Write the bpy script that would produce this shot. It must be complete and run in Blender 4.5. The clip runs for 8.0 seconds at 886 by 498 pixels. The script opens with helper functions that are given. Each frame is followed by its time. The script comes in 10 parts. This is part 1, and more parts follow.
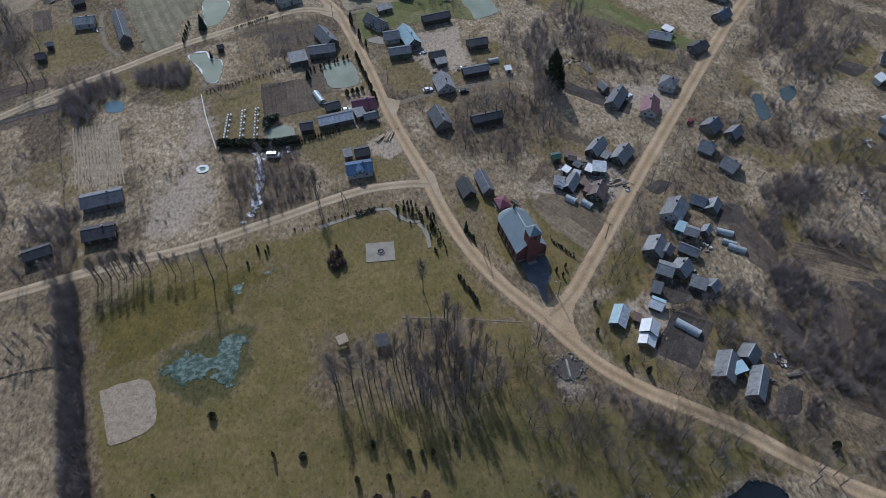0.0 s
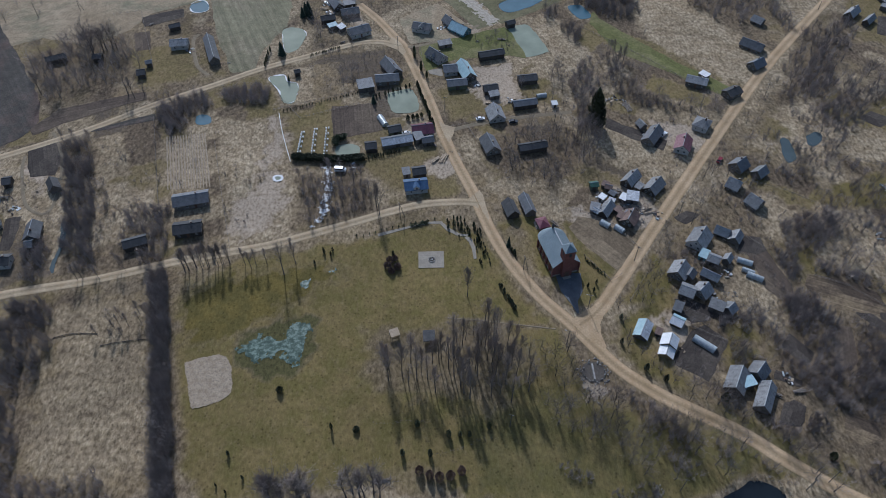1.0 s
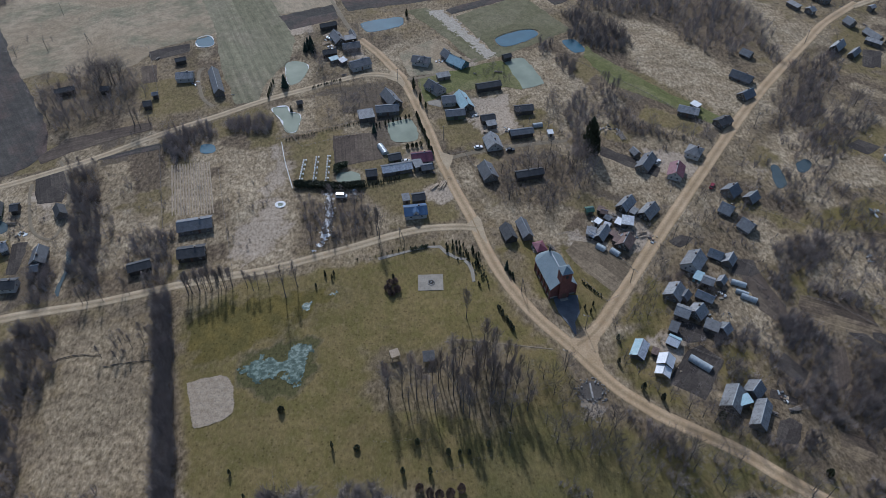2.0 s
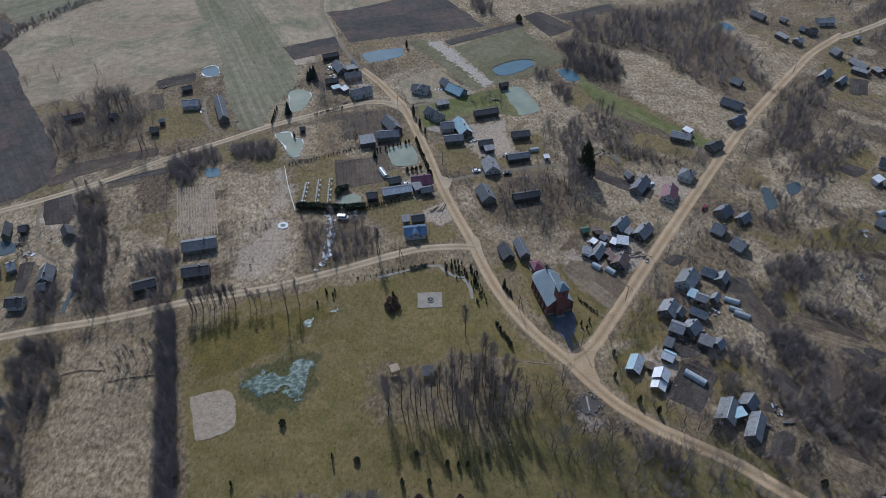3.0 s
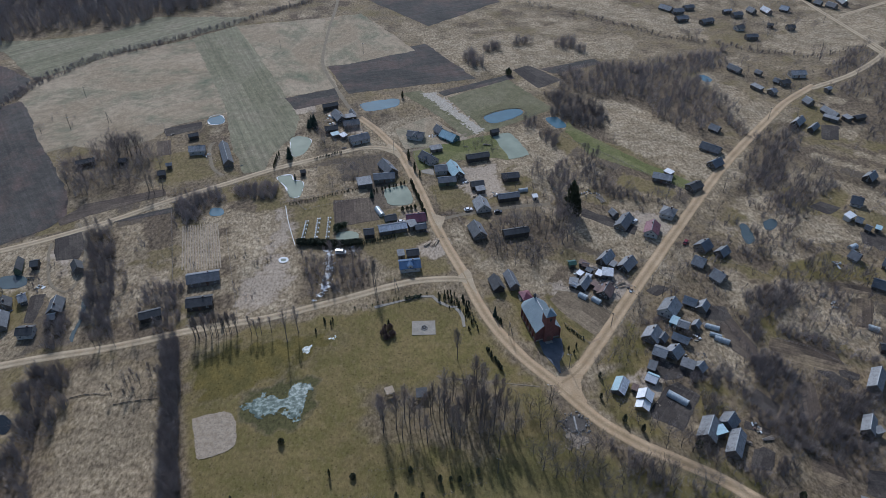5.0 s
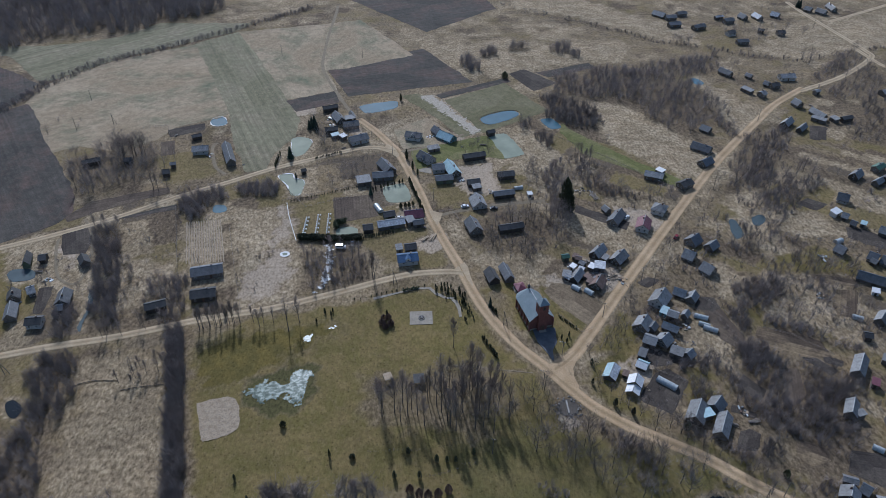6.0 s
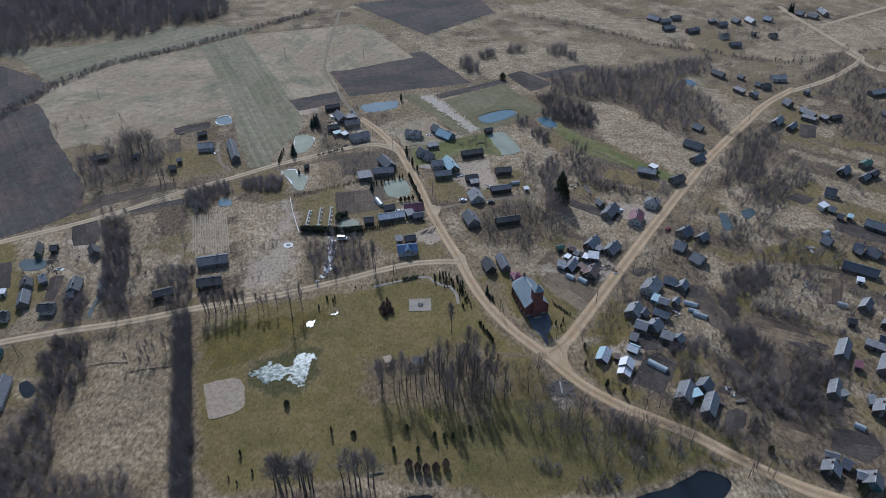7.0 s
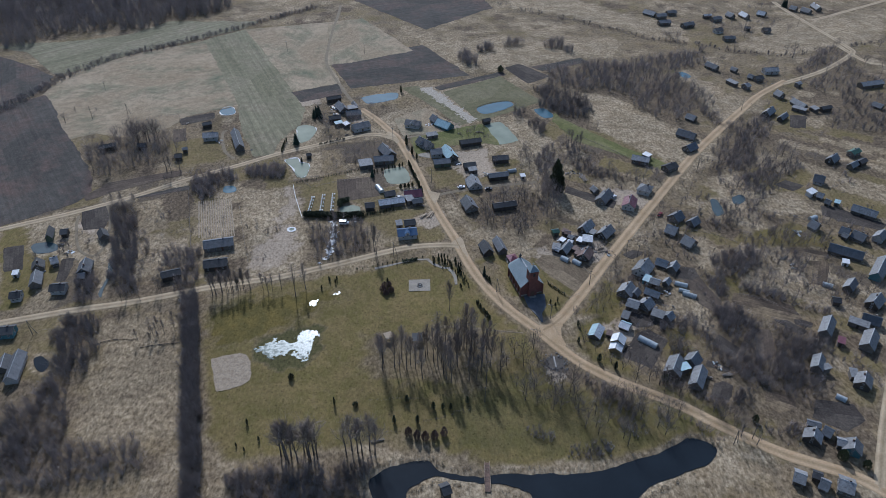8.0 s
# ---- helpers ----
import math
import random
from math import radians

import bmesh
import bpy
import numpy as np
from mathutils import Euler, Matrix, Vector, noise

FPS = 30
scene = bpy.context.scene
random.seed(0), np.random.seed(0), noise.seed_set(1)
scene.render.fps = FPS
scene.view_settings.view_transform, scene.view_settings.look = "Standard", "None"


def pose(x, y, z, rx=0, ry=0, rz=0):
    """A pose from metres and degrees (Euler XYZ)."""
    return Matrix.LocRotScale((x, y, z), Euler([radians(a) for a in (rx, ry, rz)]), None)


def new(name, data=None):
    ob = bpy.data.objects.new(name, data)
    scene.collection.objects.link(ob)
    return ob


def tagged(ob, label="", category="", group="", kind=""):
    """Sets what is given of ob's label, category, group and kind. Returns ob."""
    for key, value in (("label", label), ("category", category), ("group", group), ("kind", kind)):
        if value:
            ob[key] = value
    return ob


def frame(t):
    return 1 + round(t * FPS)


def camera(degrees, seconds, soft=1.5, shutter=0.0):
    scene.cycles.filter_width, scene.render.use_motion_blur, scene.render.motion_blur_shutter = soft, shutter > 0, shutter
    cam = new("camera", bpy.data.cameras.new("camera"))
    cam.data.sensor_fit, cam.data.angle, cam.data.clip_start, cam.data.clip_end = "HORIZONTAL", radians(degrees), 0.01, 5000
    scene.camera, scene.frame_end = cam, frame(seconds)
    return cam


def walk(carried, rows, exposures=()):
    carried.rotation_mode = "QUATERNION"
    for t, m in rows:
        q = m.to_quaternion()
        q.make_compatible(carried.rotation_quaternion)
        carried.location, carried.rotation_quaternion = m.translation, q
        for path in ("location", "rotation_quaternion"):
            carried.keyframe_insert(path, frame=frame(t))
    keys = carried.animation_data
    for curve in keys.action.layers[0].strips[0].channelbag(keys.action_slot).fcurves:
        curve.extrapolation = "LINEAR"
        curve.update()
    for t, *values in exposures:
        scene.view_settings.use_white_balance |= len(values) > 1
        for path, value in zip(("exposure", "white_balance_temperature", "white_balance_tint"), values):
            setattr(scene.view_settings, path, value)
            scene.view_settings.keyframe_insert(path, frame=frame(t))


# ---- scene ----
# The path: seconds, place, pitch below the horizon, yaw.
cam = camera(65.5, 8.0, soft=0.5)
PATH = [
    (0, 10.11, -158.74, 191.19, 51.12, -6.39),
    (0.1, 9.05, -161.50, 193.66, 50.97, -5.16),
    (0.2, 8.00, -164.27, 196.14, 50.82, -4.08),
    (0.3, 6.95, -167.04, 198.61, 50.68, -3.16),
    (0.4, 5.89, -169.81, 201.09, 50.53, -2.46),
    (0.5, 4.84, -172.58, 203.56, 50.38, -2.07),
    (0.6, 4.71, -174.84, 205.37, 50.08, -2.01),
    (0.7, 4.58, -176.92, 206.94, 49.79, -1.95),
    (0.8, 4.46, -178.82, 208.28, 49.50, -1.89),
    (0.9, 4.35, -180.54, 209.37, 49.20, -1.83),
    (1.0, 4.25, -182.14, 210.30, 48.91, -1.76),
    (1.5, 3.85, -186.22, 210.42, 47.38, -1.88),
    (3.0, 3.53, -199.20, 210.05, 42.92, -2.03),
    (3.5, 3.72, -203.73, 210.57, 41.62, -2.09),
    (4.0, 4.03, -208.64, 210.34, 40.14, -2.15),
    (4.5, 4.26, -213.18, 210.78, 38.90, -2.26),
    (6.0, 5.03, -230.87, 210.03, 37.15, -2.46),
    (6.5, 5.18, -237.69, 209.81, 36.87, -2.44),
    (7.0, 5.46, -244.82, 209.42, 36.44, -2.40),
    (7.5, 5.52, -251.43, 209.22, 36.46, -2.40),
    (8.0, 5.53, -258.69, 209.15, 36.44, -2.41),
]
walk(cam, [(t, pose(x, y, z, 90 - down, 0, turn)) for t, x, y, z, down, turn in PATH], [(0.0, -0.17, 5255.0, 10.5), (8.0, -0.08, 5185.0, 10.5)])

# World, sun and exposure.
SUN_ELEVATION, SUN_TURN = 37.0, 10.5
world = bpy.data.worlds.new("sky")
scene.world = world
world.use_nodes = True
sky = world.node_tree.nodes.new("ShaderNodeTexSky")
sky.sky_type, sky.sun_disc = "NISHITA", False
sky.sun_elevation, sky.sun_rotation = radians(SUN_ELEVATION), radians(-SUN_TURN)
sky.air_density, sky.dust_density = 1.2, 2.0
world.node_tree.links.new(sky.outputs[0], world.node_tree.nodes["Background"].inputs[0])
world.node_tree.nodes["Background"].inputs[1].default_value = 0.1
sun = new("sun", bpy.data.lights.new("sun", "SUN"))
sun.data.energy, sun.data.angle, sun.data.color = 3.15, radians(0.6), (1.0, 0.95, 0.89)
sun.matrix_world = pose(0, 0, 300, SUN_ELEVATION - 90, 0, SUN_TURN)


# ---- materials ----
def nodes_of(name):
    m = bpy.data.materials.new(name)
    m.use_nodes = True
    return m, m.node_tree.nodes, m.node_tree.links, m.node_tree.nodes["Principled BSDF"]


def ramp_node(nodes, stops):
    r = nodes.new("ShaderNodeValToRGB")
    while len(r.color_ramp.elements) < len(stops):
        r.color_ramp.elements.new(0.5)
    for e, (at, col) in zip(r.color_ramp.elements, stops):
        e.position, e.color = at, (*col, 1.0)
    return r


def mix_node(nodes, links, factor, a, b, blend="MIX"):
    n = nodes.new("ShaderNodeMix")
    n.data_type, n.blend_type = "RGBA", blend
    for socket, value in ((n.inputs[0], factor), (n.inputs[6], a), (n.inputs[7], b)):
        if hasattr(value, "links"):
            links.new(value, socket)
        else:
            socket.default_value = value if isinstance(value, float) else (*value, 1.0)
    return n.outputs[2]


def noise_node(nodes, links, coord, scale, detail=4.0, rough=0.6, stretch=None):
    n = nodes.new("ShaderNodeTexNoise")
    n.inputs["Scale"].default_value, n.inputs["Detail"].default_value = scale, detail
    n.inputs["Roughness"].default_value = rough
    if stretch:
        mp = nodes.new("ShaderNodeMapping")
        mp.inputs["Scale"].default_value = stretch
        links.new(coord, mp.inputs["Vector"])
        coord = mp.outputs[0]
    links.new(coord, n.inputs["Vector"])
    return n.outputs["Fac"]


def surface(name, dark, light, coarse=0.6, fine=6.0, roughness=0.85, metal=0.0, bump=0.02, ribs=0.0, vary=0.25, coord="Object", stain=None):
    """A worn surface: coarse stains, fine grain, an own shade for each object, and corrugation where ribs gives its pitch."""
    m, nodes, links, bsdf = nodes_of(name)
    tc = nodes.new("ShaderNodeTexCoord")
    geo = nodes.new("ShaderNodeNewGeometry")
    at = tc.outputs["Object"] if coord == "Object" else geo.outputs["Position"]
    a = noise_node(nodes, links, at, coarse, 5.0, 0.65)
    b = noise_node(nodes, links, at, fine, 3.0, 0.6)
    base = ramp_node(nodes, ((0.32, dark), (0.68, light)))
    links.new(a, base.inputs[0])
    grain = ramp_node(nodes, ((0.25, (0.72, 0.72, 0.72)), (0.75, (1.15, 1.15, 1.15))))
    links.new(b, grain.inputs[0])
    col = mix_node(nodes, links, 1.0, base.outputs[0], grain.outputs[0], "MULTIPLY")
    if stain:
        s = noise_node(nodes, links, at, coarse * 2.3, 6.0, 0.7)
        sr = ramp_node(nodes, ((0.52, (0, 0, 0)), (0.7, (1, 1, 1))))
        links.new(s, sr.inputs[0])
        col = mix_node(nodes, links, sr.outputs[0], col, stain)
    if vary:
        info = nodes.new("ShaderNodeObjectInfo")
        vr = ramp_node(nodes, ((0.0, (1 - vary,) * 3), (1.0, (1 + vary,) * 3)))
        links.new(info.outputs["Random"], vr.inputs[0])
        col = mix_node(nodes, links, 1.0, col, vr.outputs[0], "MULTIPLY")
    links.new(col, bsdf.inputs["Base Color"])
    bsdf.inputs["Roughness"].default_value, bsdf.inputs["Metallic"].default_value = roughness, metal
    if bump:
        bn = nodes.new("ShaderNodeBump")
        bn.inputs["Strength"].default_value, bn.inputs["Distance"].default_value = 0.6, bump
        links.new(b, bn.inputs["Height"])
        if ribs:
            wave = nodes.new("ShaderNodeTexWave")
            wave.inputs["Scale"].default_value = 0.314 / ribs
            links.new(tc.outputs["Object"], wave.inputs["Vector"])
            b2 = nodes.new("ShaderNodeBump")
            b2.inputs["Strength"].default_value, b2.inputs["Distance"].default_value = 0.6, 0.04
            links.new(wave.outputs["Fac"], b2.inputs["Height"])
            links.new(bn.outputs[0], b2.inputs["Normal"])
            bn = b2
        links.new(bn.outputs[0], bsdf.inputs["Normal"])
    return m


def glassy(name, tint, roughness=0.08):
    m, nodes, links, bsdf = nodes_of(name)
    bsdf.inputs["Base Color"].default_value = (*tint, 1.0)
    bsdf.inputs["Roughness"].default_value = roughness
    return m


ROOFS = {
    "slate": surface("weathered_asbestos_roof", (0.170, 0.169, 0.168), (0.280, 0.278, 0.275), 0.5, 5, 0.75, 0, 0.02, 0.35, 0.25, stain=(0.075, 0.075, 0.062)),
    "dark": surface("dark_grey_roof", (0.080, 0.082, 0.086), (0.145, 0.148, 0.154), 0.5, 5, 0.65, 0, 0.02, 0.35, 0.3),
    "tar": surface("tarred_roof", (0.035, 0.035, 0.037), (0.075, 0.073, 0.071), 0.5, 5, 0.8, 0, 0.02, 0, 0.3),
    "maroon": surface("maroon_steel_roof", (0.12, 0.037, 0.05), (0.195, 0.066, 0.084), 0.5, 5, 0.4, 0, 0.01, 0.3, 0.15),
    "white": surface("galvanised_white_roof", (0.64, 0.64, 0.63), (0.80, 0.79, 0.77), 0.5, 5, 0.55, 0.0, 0.01, 0.3, 0.06),
    "sky": surface("pale_blue_steel_roof", (0.29, 0.42, 0.45), (0.41, 0.55, 0.58), 0.5, 5, 0.55, 0.0, 0.01, 0.3, 0.12),
    "blue": surface("blue_steel_roof", (0.045, 0.085, 0.16), (0.08, 0.14, 0.24), 0.5, 5, 0.45, 0, 0.01, 0.3, 0.1),
    "green": surface("green_painted_roof", (0.03, 0.085, 0.055), (0.06, 0.14, 0.09), 0.5, 5, 0.55, 0, 0.01, 0.3, 0.2),
    "silver": surface("patchy_zinc_roof", (0.26, 0.27, 0.29), (0.58, 0.60, 0.62), 1.1, 7, 0.55, 0.0, 0.01, 0.3, 0.1, stain=(0.16, 0.13, 0.11)),
    "rust": surface("rusty_sheet_roof", (0.10, 0.06, 0.045), (0.22, 0.15, 0.12), 0.8, 6, 0.75, 0.1, 0.02, 0.3, 0.2),
    "church": surface("grey_green_steel_roof", (0.185, 0.228, 0.246), (0.24, 0.288, 0.306), 0.25, 3, 0.55, 0.1, 0.005, 0, 0.0),
}
WALLS = {
    "wood": surface("weathered_board_wall", (0.10, 0.085, 0.07), (0.19, 0.165, 0.14), 0.8, 9, 0.9, 0, 0.02, 0.25, 0.3),
    "dark": surface("dark_board_wall", (0.045, 0.037, 0.03), (0.09, 0.075, 0.06), 0.8, 9, 0.9, 0, 0.02, 0.25, 0.3),
    "plaster": surface("pale_plaster_wall", (0.42, 0.40, 0.36), (0.56, 0.53, 0.48), 0.7, 8, 0.9, 0, 0.01, 0, 0.15),
    "brick": surface("white_brick_wall", (0.36, 0.34, 0.31), (0.50, 0.47, 0.43), 0.9, 12, 0.9, 0, 0.015, 0, 0.15),
    "yellow": surface("ochre_painted_wall", (0.28, 0.21, 0.10), (0.38, 0.29, 0.15), 0.8, 9, 0.9, 0, 0.02, 0.25, 0.2),
    "green": surface("moss_green_wall", (0.09, 0.11, 0.07), (0.15, 0.17, 0.11), 0.8, 9, 0.9, 0, 0.02, 0.25, 0.2),
    "blue": surface("blue_painted_wall", (0.08, 0.17, 0.19), (0.13, 0.25, 0.27), 0.8, 9, 0.9, 0, 0.02, 0.25, 0.2),
}
RED_BRICK = surface("red_brick", (0.135, 0.055, 0.045), (0.215, 0.088, 0.07), 0.7, 14, 0.9, 0, 0.02, 0, 0.0, stain=(0.12, 0.05, 0.045))
PANE = glassy("dark_window_glass", (0.03, 0.035, 0.04))
WHITE_FRAME = surface("old_white_window_frame", (0.40, 0.39, 0.37), (0.55, 0.54, 0.52), 2, 9, 0.6, 0, 0.004, 0, 0.1)
CHIMNEY = surface("sooty_brick_chimney", (0.12, 0.07, 0.055), (0.26, 0.17, 0.14), 2, 12, 0.9, 0, 0.02, 0, 0.3)
DOOR = surface("brown_door_paint", (0.09, 0.05, 0.03), (0.16, 0.09, 0.06), 2, 9, 0.7, 0, 0.01, 0, 0.3)
RIDGE = surface("bright_ridge_cap", (0.26, 0.27, 0.28), (0.42, 0.43, 0.44), 1, 6, 0.4, 0.3, 0.005, 0, 0.2)
BARK = surface("grey_brown_bark", (0.085, 0.072, 0.062), (0.165, 0.142, 0.124), 1.5, 9, 0.95, 0, 0.03, 0, 0.3)
TWIG = surface("bare_twigs", (0.200, 0.164, 0.142), (0.325, 0.272, 0.240), 0.3, 4, 0.95, 0, 0.0, 0, 0.3)
PALE_TWIG = surface("pale_birch_twigs", (0.16, 0.14, 0.12), (0.30, 0.27, 0.24), 0.3, 4, 0.95, 0, 0.0, 0, 0.2)
BRUSH = surface("bare_brush", (0.225, 0.190, 0.170), (0.372, 0.320, 0.290), 0.2, 3, 0.95, 0, 0.0, 0, 0.25)
REED = surface("bleached_reeds", (0.30, 0.25, 0.175), (0.50, 0.43, 0.32), 0.3, 4, 0.95, 0, 0.0, 0, 0.0)
NEEDLE = surface("dark_spruce_needles", (0.018, 0.03, 0.018), (0.04, 0.06, 0.034), 0.8, 5, 0.9, 0, 0.0, 0, 0.3)
THUJA = surface("thuja_scales", (0.042, 0.05, 0.022), (0.085, 0.092, 0.045), 1.2, 6, 0.9, 0, 0.0, 0, 0.35)
RUSSET = surface("russet_shrub", (0.11, 0.07, 0.055), (0.19, 0.125, 0.1), 1.2, 6, 0.9, 0, 0.0, 0, 0.2)
POLE_WOOD = surface("grey_pole_wood", (0.12, 0.105, 0.09), (0.20, 0.18, 0.155), 2, 9, 0.9, 0, 0.01, 0, 0.2)
CONCRETE = surface("pale_concrete", (0.25, 0.215, 0.165), (0.345, 0.302, 0.238), 0.35, 8, 0.9, 0, 0.008, 0, 0.06)
# Forecourt asphalt, darkened for the church's shadow lying on it.
SHADED_ASPHALT = surface("shadow_darkened_asphalt", (0.085, 0.088, 0.094), (0.13, 0.133, 0.14), 0.35, 8, 0.9, 0, 0.008, 0, 0.0)
STONE = surface("field_stone", (0.16, 0.15, 0.14), (0.34, 0.32, 0.29), 1.5, 9, 0.9, 0, 0.03, 0, 0.35)
PLANK = surface("grey_plank", (0.15, 0.125, 0.10), (0.27, 0.235, 0.20), 1.5, 9, 0.9, 0, 0.01, 0, 0.25)
FRESH_WOOD = surface("fresh_sawn_wood", (0.36, 0.27, 0.17), (0.52, 0.41, 0.29), 1.5, 9, 0.85, 0, 0.01, 0, 0.15)
HIVE_WHITE = surface("white_hive_paint", (0.62, 0.62, 0.60), (0.78, 0.78, 0.76), 2, 9, 0.6, 0, 0.004, 0, 0.1)
TYRE = surface("tyre_rubber", (0.012, 0.012, 0.012), (0.03, 0.03, 0.03), 3, 12, 0.9, 0, 0.004, 0, 0.0)
STEEL = surface("galvanised_steel", (0.35, 0.36, 0.37), (0.5, 0.51, 0.52), 3, 12, 0.4, 0.7, 0.002, 0, 0.1)
FILM = surface("clouded_greenhouse_sheet", (0.30, 0.33, 0.33), (0.52, 0.55, 0.55), 0.9, 4, 0.3, 0, 0.01, 0, 0.12)
SNOW = surface("old_snow", (0.58, 0.57, 0.55), (0.78, 0.77, 0.75), 1.2, 8, 0.7, 0, 0.04, 0, 0.05)
BLEACHED = surface("bleached_stubble", (0.26, 0.215, 0.155), (0.54, 0.475, 0.38), 0.8, 2.6, 0.95, 0, 0.1, 0, 0.0, "World", stain=(0.2, 0.19, 0.165))
DRY_PLOT = surface("bleached_dry_plot", (0.27, 0.208, 0.138), (0.41, 0.328, 0.230), 0.5, 2.5, 0.95, 0, 0.2, 0, 0.0, "World", stain=(0.15, 0.125, 0.10))
MULCH = surface("dark_mulch", (0.05, 0.042, 0.034), (0.10, 0.085, 0.07), 1.2, 9, 0.95, 0, 0.04, 0, 0.2)
CAR_PAINT = {"white": glassy("white_car_paint", (0.72, 0.73, 0.74), 0.25), "dark": glassy("dark_car_paint", (0.03, 0.035, 0.045), 0.22), "red": glassy("red_car_paint", (0.22, 0.03, 0.04), 0.25), "silver": glassy("silver_car_paint", (0.35, 0.37, 0.39), 0.22)}


def water_material(name, deep, roughness, ripple, scale, scum=0.0, gloss=0.5):
    m, nodes, links, bsdf = nodes_of(name)
    geo = nodes.new("ShaderNodeNewGeometry")
    n = noise_node(nodes, links, geo.outputs["Position"], 0.09, 4.0, 0.6)
    r = ramp_node(nodes, ((0.3, deep), (0.7, tuple(v * 1.35 for v in deep))))
    links.new(n, r.inputs[0])
    links.new(r.outputs[0], bsdf.inputs["Base Color"])
    bsdf.inputs["Roughness"].default_value, bsdf.inputs["IOR"].default_value = roughness, 1.33
    bsdf.inputs["Specular IOR Level"].default_value = gloss
    if scum:
        k = noise_node(nodes, links, geo.outputs["Position"], 0.45, 6.0, 0.7)
        spread = nodes.new("ShaderNodeMapRange")
        spread.inputs[1].default_value, spread.inputs[2].default_value = 0.35, 0.6
        spread.inputs[3].default_value, spread.inputs[4].default_value = roughness - scum, roughness + 0.08
        links.new(k, spread.inputs[0])
        links.new(spread.outputs[0], bsdf.inputs["Roughness"])
        pale = ramp_node(nodes, ((0.42, deep), (0.62, tuple(v * 2.2 + 0.02 for v in deep))))
        links.new(k, pale.inputs[0])
        links.new(pale.outputs[0], bsdf.inputs["Base Color"])
    w = noise_node(nodes, links, geo.outputs["Position"], scale, 3.0, 0.6)
    b = nodes.new("ShaderNodeBump")
    b.inputs["Strength"].default_value, b.inputs["Distance"].default_value = ripple, 0.05
    links.new(w, b.inputs["Height"])
    links.new(b.outputs[0], bsdf.inputs["Normal"])
    return m


WATER = {
    "blue": water_material("pond_water", (0.060, 0.118, 0.150), 0.04, 0.05, 1.2, gloss=0.35),
    "grey": water_material("grey_pond_water", (0.062, 0.080, 0.082), 0.08, 0.05, 1.2),
    "pale": water_material("silty_pond_water", (0.205, 0.225, 0.170), 0.03, 0.04, 1.2, gloss=0.15),
    "dark": water_material("deep_dark_water", (0.014, 0.018, 0.022), 0.08, 0.12, 0.8, gloss=0.3),
    "marsh": water_material("shallow_marsh_water", (0.05, 0.074, 0.056), 0.26, 0.3, 1.6, 0.16),
}


# ---- mesh helpers ----
class Shape:
    """Collects the corners and faces of one mesh."""

    def __init__(self):
        self.v, self.f = [], []

    def add(self, corners, faces):
        n = len(self.v)
        self.v.extend(corners)
        self.f.extend([tuple(n + i for i in face) for face in faces])
        return self

    def box(self, x0, y0, z0, x1, y1, z1):
        return self.add([(x, y, z) for z in (z0, z1) for y in (y0, y1) for x in (x0, x1)],
                        [(0, 2, 3, 1), (4, 5, 7, 6), (0, 1, 5, 4), (2, 6, 7, 3), (0, 4, 6, 2), (1, 3, 7, 5)])

    def slab(self, corners, thick):
        """A plate whose top face is the given corners, of that thickness downwards."""
        n = len(corners)
        low = [(x, y, z - thick) for x, y, z in corners]
        sides = [(i, n + i, n + (i + 1) % n, (i + 1) % n) for i in range(n)]
        return self.add(list(corners) + low, [tuple(range(n)), tuple(range(2 * n - 1, n - 1, -1))] + sides)

    def rod(self, a, b, r0, r1, sides=5):
        a, b = Vector(a), Vector(b)
        way = (b - a).normalized()
        u = way.orthogonal().normalized()
        w = way.cross(u)
        ring = [(math.cos(2 * math.pi * i / sides), math.sin(2 * math.pi * i / sides)) for i in range(sides)]
        v = [tuple(p + (u * c + w * s) * r) for p, r in ((a, r0), (b, r1)) for c, s in ring]
        f = [(i, (i + 1) % sides, sides + (i + 1) % sides, sides + i) for i in range(sides)]
        return self.add(v, f + [tuple(range(sides))[::-1], tuple(range(sides, 2 * sides))])

    def lathe(self, profile, sides=10, centre=(0, 0)):
        """Turned about the upright: rows of radius and height."""
        v = [(centre[0] + r * math.cos(2 * math.pi * i / sides), centre[1] + r * math.sin(2 * math.pi * i / sides), z) for r, z in profile for i in range(sides)]
        f = [(k * sides + i, k * sides + (i + 1) % sides, (k + 1) * sides + (i + 1) % sides, (k + 1) * sides + i) for k in range(len(profile) - 1) for i in range(sides)]
        return self.add(v, f + [tuple(range(sides))[::-1], tuple(range((len(profile) - 1) * sides, len(profile) * sides))])

    def mesh(self, name, material, smooth=False):
        me = bpy.data.meshes.new(name)
        me.from_pydata(self.v, [], self.f)
        me.materials.append(material)
        if smooth:
            me.polygons.foreach_set("use_smooth", [True] * len(me.polygons))
        me.update()
        return me


def part(name, shape, material, parent, label="", smooth=False):
    ob = new(name, shape.mesh(name, material, smooth) if isinstance(shape, Shape) else shape)
    ob.parent = parent
    return tagged(ob, label)


def thing(name, label, category, x, y, turn=0.0, z=0.0, group="", kind=""):
    ob = new(name)
    ob.empty_display_size = 0.5
    ob.matrix_basis = pose(x, y, z, 0, 0, turn)
    return tagged(ob, label, category, group, kind)


def setting(name, shape, material, label, category, smooth=False):
    ob = new(name, shape.mesh(name, material, smooth))
    return tagged(ob, label, category, kind="structure")


